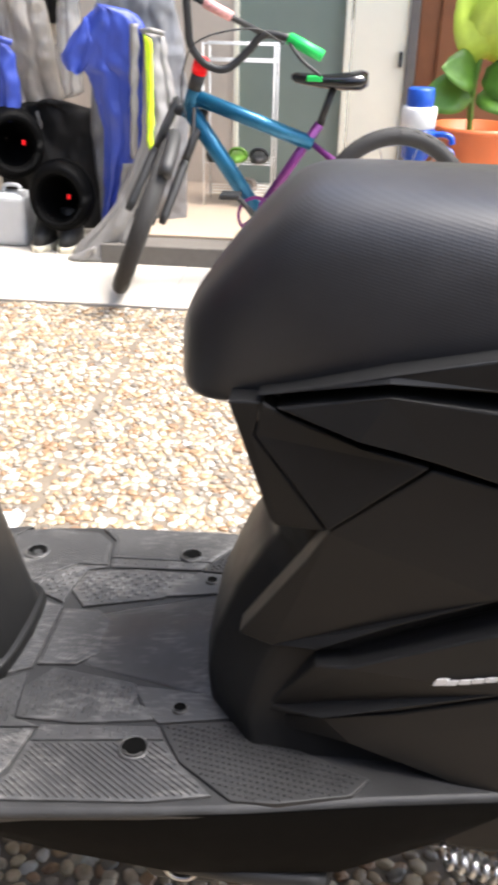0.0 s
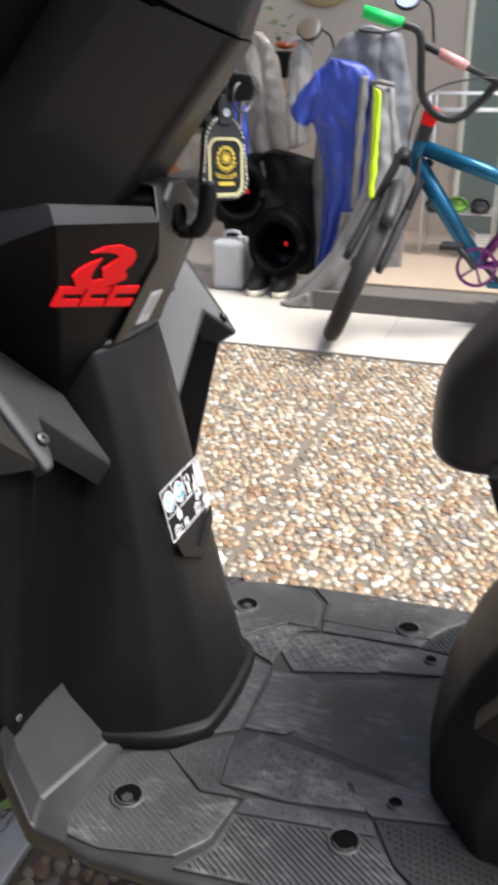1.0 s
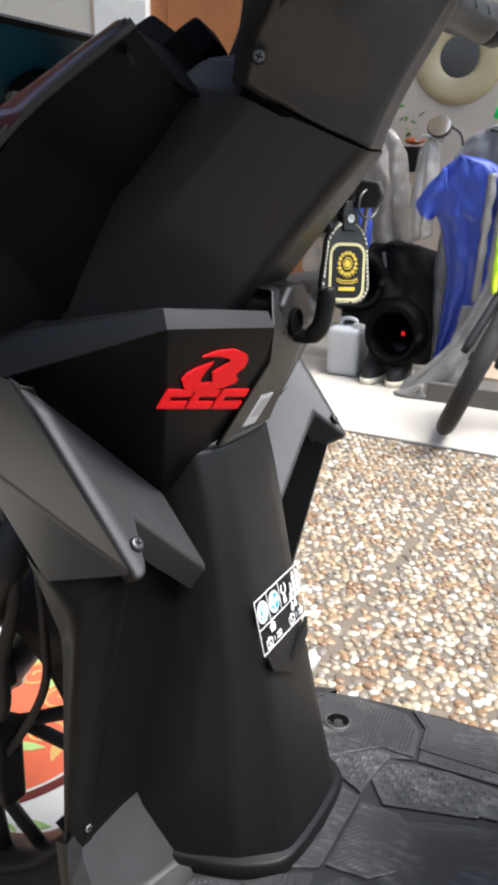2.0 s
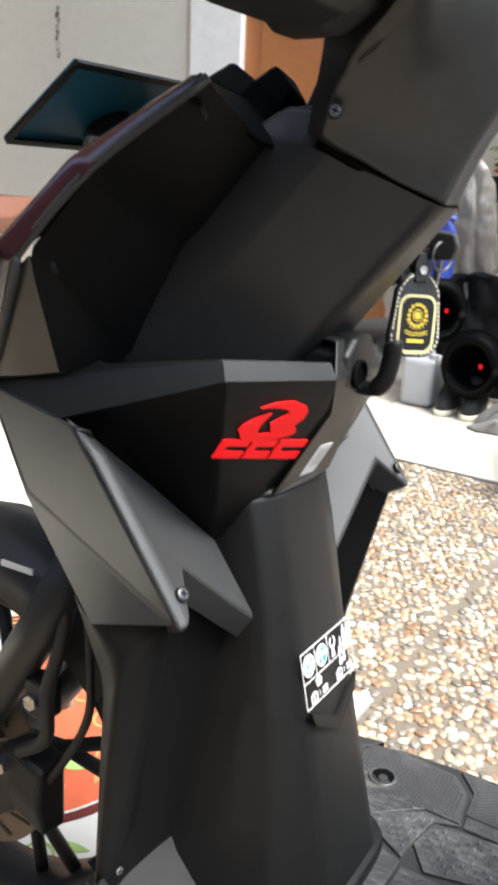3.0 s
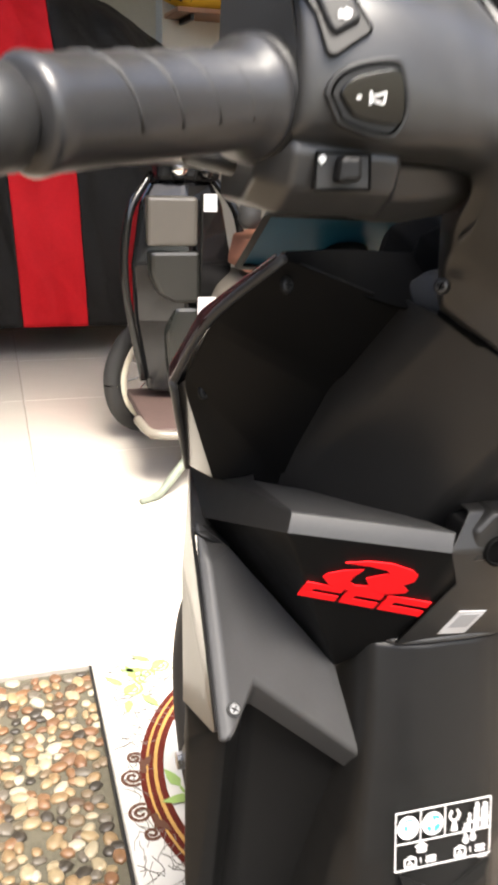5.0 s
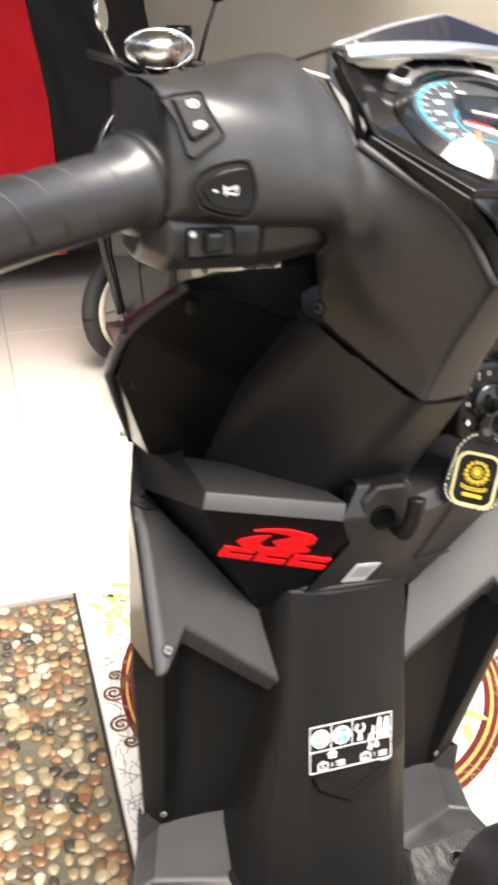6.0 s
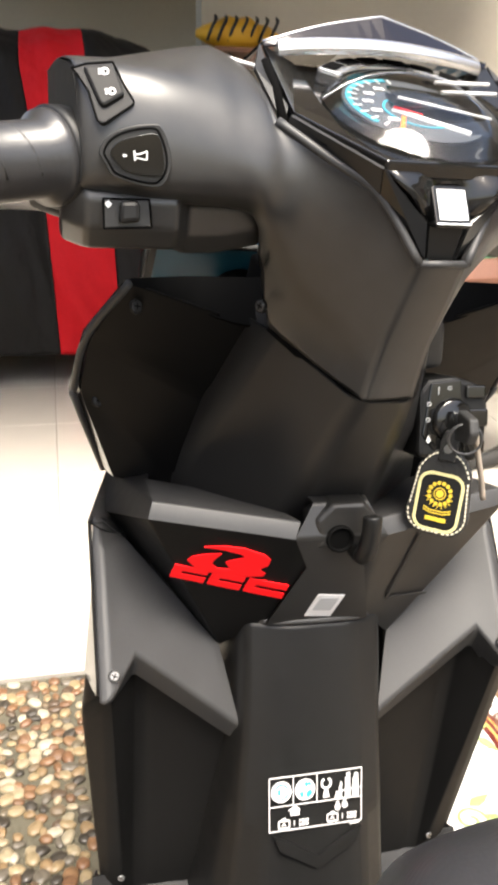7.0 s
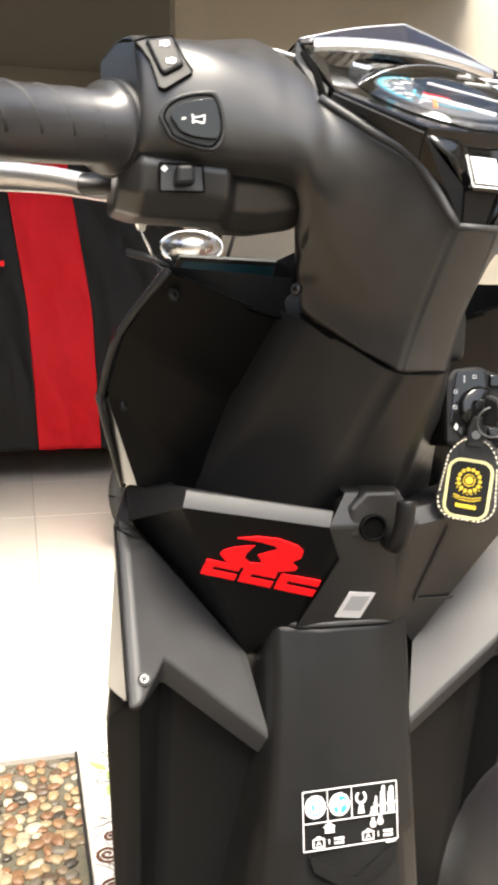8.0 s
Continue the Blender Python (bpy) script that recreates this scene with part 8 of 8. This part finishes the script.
part("right_grip", tube(off(curve_points([(-2.10, 0.34, 0.975), (-2.05, 0.395, 0.945), (-2.03, 0.412, 0.86), (-2.03, 0.415, 0.745)], 5)), [0.016] * 3 + [0.030] * 5 + [0.026] * 5 + [0.034, 0.034, 0.02], 12), RUBBER, moped, "black rubber grip", True)
part("knee_panel", loft([[(0.05, y0, z), (0.094, y0 + 0.02, z), (0.104, (y0 + y1) / 2, z), (0.094, y1 - 0.02, z), (0.05, y1, z)] for z, y0, y1 in ((0.22, -0.050, 0.095), (0.30, -0.075, 0.108), (0.42, -0.085, 0.118), (0.495, -0.060, 0.118))]), material("grey_green_panel", (0.015, 0.016, 0.014), 0.25, scale=30), moped, "grey-green lower panel", bevel=0.013)
for s in (-1, 1):
    part("shield_rail", tube(curve_points([(0.03, -0.015 + s * 0.09, 0.88), (0.08, -0.015 + s * 0.165, 0.76), (0.07, -0.015 + s * 0.175, 0.56), (0.05, -0.015 + s * 0.12, 0.26)], 6), 0.013, 8), GLOSS, moped, "gloss black edge rail", True)
    part("fork_shroud", tube([(0.0, -0.015 + s * 0.05, 0.84), (0.02, -0.015 + s * 0.05, 0.97)], 0.02, 10), DARK_METAL, moped, smooth=True)
for y, z, r in ((-0.03, 0.90, 0.028), (0.05, 0.89, 0.022), (0.11, 0.92, 0.026), (-0.09, 0.93, 0.02)):
    part("lamp_pod", lathe([(r * 0.3, -0.03), (r, -0.02), (r, 0.015), (r * 0.6, 0.03)], 16, "x", (0.075, y, z)), CHROME if r > 0.027 else GLOSS, moped, "small front pod", True)
for k in range(4):
    part("cable", tube(curve_points([(0.02, -0.10 + 0.06 * k, 0.99), (0.09, -0.07 + 0.05 * k, 0.95 + 0.01 * (k % 2)), (0.05, -0.04 + 0.03 * k, 0.86)], 5), 0.005, 6), RUBBER, moped, "black cable", True)
part("centre_seam", box(0.104, 0.116, 0.028, 0.036, 0.5, 0.83), GLOSS, moped, bevel=0.002)
part("side_stand", tube(off(curve_points([(-1.98, 0.30, 0.165), (-1.93, 0.235, 0.115), (-1.875, 0.135, 0.022), (-1.85, 0.10, 0.010), (-1.83, 0.06, 0.009)], 5)), [0.014] * 10 + [0.012] * 6 + [0.009] * 5, 10), material("green_grey_stand", (0.16, 0.18, 0.14), 0.5, scale=60), moped, "green-grey side stand", True)

bag = thing("small_bag", "small tan bag with a yellow badge hanging on the cream wall", "bag")
part("pouch", loft([[(-4.995, 1.40 - w, z), (-4.995 + d, 1.40 - w * 0.8, z), (-4.995 + d, 1.40 + w * 0.8, z), (-4.995, 1.40 + w, z)] for z, w, d in ((1.30, 0.09, 0.03), (1.33, 0.115, 0.07), (1.43, 0.12, 0.09), (1.53, 0.10, 0.06), (1.56, 0.08, 0.02))]), material("tan_cloth", (0.22, 0.14, 0.08), 0.8, scale=40), bag, "tan cloth", True, bevel=0.01)
part("badge", box(-4.940, -4.880, 1.36, 1.44, 1.475, 1.525), material("yellow_badge", (0.75, 0.5, 0.03), 0.4, scale=30), bag, "yellow badge", bevel=0.003)
part("strap", tube(curve_points([(-4.97, 1.33, 1.55), (-4.98, 1.37, 1.66), (-4.985, 1.40, 1.70), (-4.98, 1.43, 1.66), (-4.97, 1.47, 1.55)], 5), 0.007, 6), RUBBER, bag, "dark strap", True)
sack = thing("striped_bag", "yellow and black striped bag lying on a wall shelf", "bag", pose(-4.78, 0.92, 1.63))
rings = []
for k in range(9):
    a = math.pi * k / 8
    rings.append([(0.14 * (0.25 + math.sin(a)) * math.cos(b) * 0.7, -0.24 + 0.48 * k / 8, 0.075 + (0.02 + 0.075 * math.sin(a) * (1 + 0.25 * math.sin(3 * k))) * math.sin(b)) for b in (j * math.tau / 20 for j in range(20))])
part("sack", loft(rings), material("yellow_cloth", (0.62, 0.33, 0.02), 0.6, scale=30), sack, "yellow cloth", True)
for k in range(7):
    y = -0.19 + 0.06 * k
    part("stripe", tube(curve_points([(0.085, y, 0.03), (0.118, y + 0.02, 0.09), (0.09, y + 0.05, 0.14), (0.02, y + 0.06, 0.165)], 5), 0.010, 6), RUBBER, sack, "black stripe", True)
shelf = thing("wall_shelf", "dark shelf board on the cream wall", "shelf")
part("board", box(-4.998, -4.62, 0.76, 1.22, 1.60, 1.625), WOOD_DARK, shelf, bevel=0.004)
for y in (0.85, 1.12):
    part("bracket", box(-4.998, -4.70, y, y + 0.02, 1.57, 1.60), DARK_METAL, shelf, bevel=0.003)
rod = thing("stick", "thin red, white and green stick lying on the moped seat", "stick", pose(-1.95, 0.52, 0.744))
part("red_end", tube([(0, 0, 0), (0, 0.13, 0), (0, 0.26, 0.0)], [0.004, 0.0065, 0.0065], 8), material("red_orange_paint", (0.75, 0.10, 0.03), 0.4, scale=60), rod, "red-orange end", True)
part("white_collar", tube([(0, 0.26, 0), (0, 0.34, 0)], 0.007, 8), WHITE, rod, "white collar", True)
part("green_end", tube([(0, 0.34, 0), (0, 0.62, 0)], 0.0085, 8), material("green_paint", (0.03, 0.20, 0.10), 0.4, scale=60), rod, "green end", True)


# ---------------------------------------------------------------- floor pieces, last
def tile_mesh(w, d, name, mat, h=0.004):
    bm = box(-w / 2, w / 2, -d / 2, d / 2, -h, 0)
    bmesh.ops.bevel(bm, geom=[e for e in bm.edges if all(v.co.z > -1e-6 for v in e.verts)], offset=0.0015, segments=1, affect="EDGES")
    return mesh_of(bm, name, mat)


def lay(parent_name, x0, x1, y0, y1, size, ox, oy, mesh, name="tile"):
    parent = bpy.data.objects[parent_name]
    gap = 0.003
    i0, i1 = math.floor((x0 - ox) / size), math.ceil((x1 - ox) / size)
    j0, j1 = math.floor((y0 - oy) / size), math.ceil((y1 - oy) / size)
    for i in range(i0, i1):
        for j in range(j0, j1):
            a, b = max(x0, ox + i * size) + gap / 2, min(x1, ox + (i + 1) * size) - gap / 2
            c, d = max(y0, oy + j * size) + gap / 2, min(y1, oy + (j + 1) * size) - gap / 2
            if b - a < 0.02 or d - c < 0.02:
                continue
            ob = new(name, mesh)
            ob.parent = parent
            ob.matrix_basis = Matrix.LocRotScale(((a + b) / 2, (c + d) / 2, 0.0), None, ((b - a) / size, (d - c) / size, 1))


cream_tile = tile_mesh(0.6, 0.6, "cream_tile", TILE_CREAM)
porch_tile = tile_mesh(0.4, 0.4, "porch_tile", TILE_CREAM)
deco_tile = tile_mesh(0.4, 0.4, "deco_tile", TILE_WHITE)
lay("garage_floor", -5.0, -1.104, -1.6, 1.826, 0.6, -2.27, -0.215, cream_tile)
lay("porch_floor", -3.0, 2.0, PORCH, 2.68, 0.4, -0.70, PORCH, porch_tile)
lay("deco_floor", DECO[0], DECO[1], DECO[2], DECO[3], 0.4, DECO[0], DECO[2], deco_tile)
deco = bpy.data.objects["deco_floor"]
DC = Vector(((DECO[0] + DECO[1]) / 2 - 0.02, (DECO[2] + DECO[3]) / 2, 0))
flat = (DC, Vector((1, 0, 0)), Vector((0, 1, 0)), Vector((0, 0, 1)))


def annulus(r0, r1, lift, sides=72):
    bm = bmesh.new()
    a = [[bm.verts.new(DC + Vector((r * math.cos(k * math.tau / sides), r * math.sin(k * math.tau / sides), lift))) for k in range(sides)] for r in (r0, r1)]
    for k in range(sides):
        bm.faces.new((a[0][k], a[1][k], a[1][(k + 1) % sides], a[0][(k + 1) % sides]))
    return bm


part("medallion_ring", annulus(0.322, 0.362, 0.0008), RED_TILE, deco, "maroon ring")
part("medallion_line", annulus(0.333, 0.339, 0.0012), GOLD_TILE, deco, "gold line")
part("medallion_line", annulus(0.348, 0.352, 0.0012), GOLD_TILE, deco, "gold line")
part("medallion_ring", annulus(0.205, 0.222, 0.0008), RED_TILE, deco, "maroon ring")
part("medallion_centre", annulus(0.004, 0.20, 0.0008), material("terracotta_print", (0.42, 0.09, 0.04), 0.25, scale=30, spread=0.25), deco, "terracotta disc")


def spiral(cx, cy, r, turns, start, w, hand=1):
    pts = []
    for k in range(int(18 * turns)):
        a = start + hand * k * math.tau / 18
        rr = r * (1 - 0.85 * k / (18 * turns))
        pts.append((cx + rr * math.cos(a), cy + rr * math.sin(a)))
    return pts


def leaf_flat(cx, cy, a, length, width):
    d, s = Vector((math.cos(a), math.sin(a))), Vector((-math.sin(a), math.cos(a)))
    pts = []
    for g, w in ((0, 0), (0.3, 1), (0.6, 0.8), (1, 0), (0.6, -0.8), (0.3, -1)):
        p = Vector((cx, cy)) + d * length * g + s * width * w
        pts.append((p.x, p.y))
    return pts


vine, leaves, gold = bmesh.new(), bmesh.new(), bmesh.new()
for k in range(8):
    a = k * math.tau / 8
    for r, n in ((0.27, 0.03), (0.11, 0.035)):
        cx, cy = r * math.cos(a), r * math.sin(a)
        strip(flat, spiral(cx, cy, n, 1.4, a, 0.003), 0.005, vine if r > 0.2 else gold, 0.0016)
        for j in range(3):
            slab(flat, leaf_flat(cx + n * math.cos(a + j), cy + n * math.sin(a + j), a + 1.2 * j - 1.2, 0.05, 0.010), 0.002, 0.0006, leaves if (j or r > 0.2) else gold)
part("vine_print", vine, GREEN_TILE, deco, "green vine print")
part("leaf_print", leaves, GREEN_TILE, deco, "green leaf print")
part("gold_print", gold, GOLD_TILE, deco, "gold scroll print")
scroll, scroll_green = bmesh.new(), bmesh.new()
for q in range(4):
    ca, sa = math.cos(q * math.pi / 2), math.sin(q * math.pi / 2)
    turn = lambda pts: [(ca * x - sa * y, sa * x + ca * y) for x, y in pts]
    for m in (-1, 1):
        mir = lambda pts: [(m * x, y) for x, y in pts]
        strip(flat, turn(mir(spiral(0.040, -0.372, 0.020, 1.9, 2.6, 0.0))), 0.0055, scroll, 0.0016)
        strip(flat, turn(mir(spiral(0.084, -0.362, 0.013, 1.5, 1.0, 0.0, -1))), 0.0055, scroll, 0.0016)
        strip(flat, turn(mir([(0.046, -0.352), (0.060, -0.350), (0.075, -0.353)])), 0.009, scroll, 0.0016)
        slab(flat, turn(mir(leaf_flat(0.058, -0.352, 0.6, 0.035, 0.007))), 0.002, 0.0006, scroll)
        strip(flat, turn(mir(spiral(0.270, -0.335, 0.021, 1.9, 0.6, 0.0))), 0.0045, scroll_green, 0.0016)
        strip(flat, turn(mir(spiral(0.312, -0.300, 0.016, 1.6, 2.2, 0.0, -1))), 0.0045, scroll_green, 0.0016)
        for cx, cy, a, w in ((0.250, -0.320, 2.6, 0.05), (0.285, -0.350, -0.7, 0.05), (0.325, -0.290, 0.9, 0.045), (0.300, -0.325, -0.2, 0.05), (0.240, -0.345, 3.4, 0.04)):
            slab(flat, turn(mir(leaf_flat(cx, cy, a, w, 0.008))), 0.002, 0.0006, scroll_green)
part("scroll_print", scroll, BROWN_TILE, deco, "dark brown scroll print")
part("scroll_print", scroll_green, GREEN_TILE, deco, "green scroll print")
crack = bmesh.new()
rnd = random.Random(4)
for k in range(2600):
    x, y = rnd.uniform(-0.38, 0.40), rnd.uniform(-0.395, 0.395)
    if math.hypot(x, y) < 0.365:
        continue
    a, pts = rnd.uniform(0, 6.28), []
    for j in range(5):
        pts.append((x, y))
        a += rnd.uniform(-0.6, 0.6)
        x, y = x + 0.010 * math.cos(a), y + 0.010 * math.sin(a)
    if all(abs(px) < 0.375 and abs(py) < 0.395 for px, py in pts):
        strip(flat, pts, 0.0012, crack, 0.0010)
tagged(part("crackle_print", crack, STONE_GREY, deco, "fine grey crackle print"), kind="stuff")

# pebbles: those beside the scooter one by one, the others joined
STONES = [(0.291, 0.228, 0.153), (0.241, 0.168, 0.100), (0.328, 0.280, 0.209), (0.187, 0.118, 0.071), (0.378, 0.350, 0.300), (0.209, 0.169, 0.124), (0.155, 0.137, 0.116), (0.268, 0.189, 0.113), (0.309, 0.251, 0.178), (0.218, 0.138, 0.082), (0.410, 0.391, 0.355), (0.191, 0.164, 0.133), (0.320, 0.258, 0.173), (0.121, 0.105, 0.086), (0.266, 0.209, 0.144), (0.357, 0.308, 0.237)]
RUSTS = [(0.195, 0.132, 0.070), (0.149, 0.077, 0.041), (0.242, 0.188, 0.112), (0.079, 0.054, 0.036), (0.288, 0.246, 0.171), (0.134, 0.099, 0.062), (0.100, 0.081, 0.053), (0.177, 0.102, 0.053), (0.225, 0.163, 0.092), (0.139, 0.077, 0.043), (0.335, 0.297, 0.228), (0.104, 0.090, 0.070), (0.238, 0.177, 0.099), (0.039, 0.033, 0.026), (0.163, 0.089, 0.046), (0.271, 0.222, 0.143)]
PEBBLE = varied("polished_pebbles", RUSTS, 0.36, True)
PEBBLE_MASS = varied("polished_pebbles_mass", STONES, 0.22, False)
PEBBLE_RUST = varied("polished_brown_pebbles", RUSTS, 0.36, False)


def pebble_points(rnd, sides=8):
    """Unit pebble: (rings, sides) points, flattened and uneven, without its buried underside."""
    ph = rnd.uniform(0, 6.28)
    lump = [1 + 0.09 * math.sin(2 * k * math.tau / sides + ph) + 0.05 * math.sin(3 * k * math.tau / sides + 2 * ph) for k in range(sides)]
    rings = []
    for r, h in ((0.98, -0.25), (1.0, 0.1), (0.88, 0.42), (0.55, 0.68)):
        rings.append([(r * lump[k] * math.cos(k * math.tau / sides), r * lump[k] * math.sin(k * math.tau / sides), h) for k in range(sides)])
    return rings


rnd = random.Random(11)
kinds = []
for k in range(10):
    bm = loft(pebble_points(rnd), cap=False)
    bm.verts.ensure_lookup_table()
    bm.faces.new(bm.verts[-8:])
    kinds.append(mesh_of(bm, "pebble", PEBBLE, True))
ground = bpy.data.objects["ground"]


def lay_pebbles(beds, pitch, sizes, gap, mat, label, single, seed):
    """A bed of pebbles: some of those beside the scooter one by one, the others joined."""
    rnd = random.Random(seed)
    verts, faces, count = [], [], 0
    for x0, x1, y0, y1 in beds:
        for i in range(int((x1 - x0) / pitch) + 1):
            for j in range(int((y1 - y0) / (pitch * 0.87)) + 1):
                x = x0 + (i + 0.5 + 0.5 * (j % 2)) * pitch + rnd.uniform(-0.25, 0.25) * pitch
                y = y0 + (j + 0.5) * pitch * 0.87 + rnd.uniform(-0.25, 0.25) * pitch
                if x > x1 - 0.007 or y > y1 - 0.005 or rnd.random() < gap:
                    continue
                if abs((x + 0.297) % 0.4 - 0.2) > 0.1993 or abs((y - 0.235) % 0.4 - 0.2) > 0.1993:
                    continue        # joints between the cast panels
                size = rnd.choice(sizes)
                s = (size * rnd.uniform(0.98, 1.30), size * rnd.uniform(0.80, 1.0), size * (rnd.uniform(0.50, 0.62) if single else rnd.uniform(0.45, 0.7)))
                ang = rnd.uniform(0, 6.28)
                if single and count < 300 and -1.09 < x < -0.40 and -0.5 < y < -0.17:
                    ob = new("pebble", rnd.choice(kinds))
                    ob.parent = ground
                    ob.matrix_basis = Matrix.LocRotScale((x, y, -0.011), Euler((rnd.uniform(-0.15, 0.15), rnd.uniform(-0.15, 0.15), ang)), s)
                    count += 1
                    continue
                base, n = len(verts), 8 if -0.9 < y < 1.0 else 6
                ca, sa = math.cos(ang), math.sin(ang)
                for ring in pebble_points(rnd, n):
                    for u, v, h in ring:
                        u, v = u * s[0], v * s[1]
                        verts.append((x + ca * u - sa * v, y + sa * u + ca * v, -0.011 + h * s[2]))
                for r in range(3):
                    for k in range(n):
                        faces.append((base + r * n + k, base + r * n + (k + 1) % n, base + (r + 1) * n + (k + 1) % n, base + (r + 1) * n + k))
                faces.append(tuple(base + 3 * n + k for k in range(n)))
    me = bpy.data.meshes.new("pebbles")
    me.from_pydata(verts, [], faces)
    me.materials.append(mat)
    for p in me.polygons:
        p.use_smooth = True
    bed = new("pebbles", me)
    bed.parent = ground
    tagged(bed, label, kind="stuff")


lay_pebbles([(-1.099, DECO[1], -1.6, DECO[2] - 0.004)], 0.0236, (0.0088, 0.0102, 0.0115, 0.0128, 0.0138), 0.03, PEBBLE_RUST, "rust, cream and dark pebbles set in cement", True, 11)
lay_pebbles([(DECO[1] + 0.004, 1.5, -1.6, PORCH), (-1.10, DECO[1], DECO[3] + 0.004, PORCH)], 0.0196, (0.0082, 0.0092, 0.0102, 0.0114), 0.03, PEBBLE_MASS, "polished cream, tan and grey pebbles set in cement", False, 12)
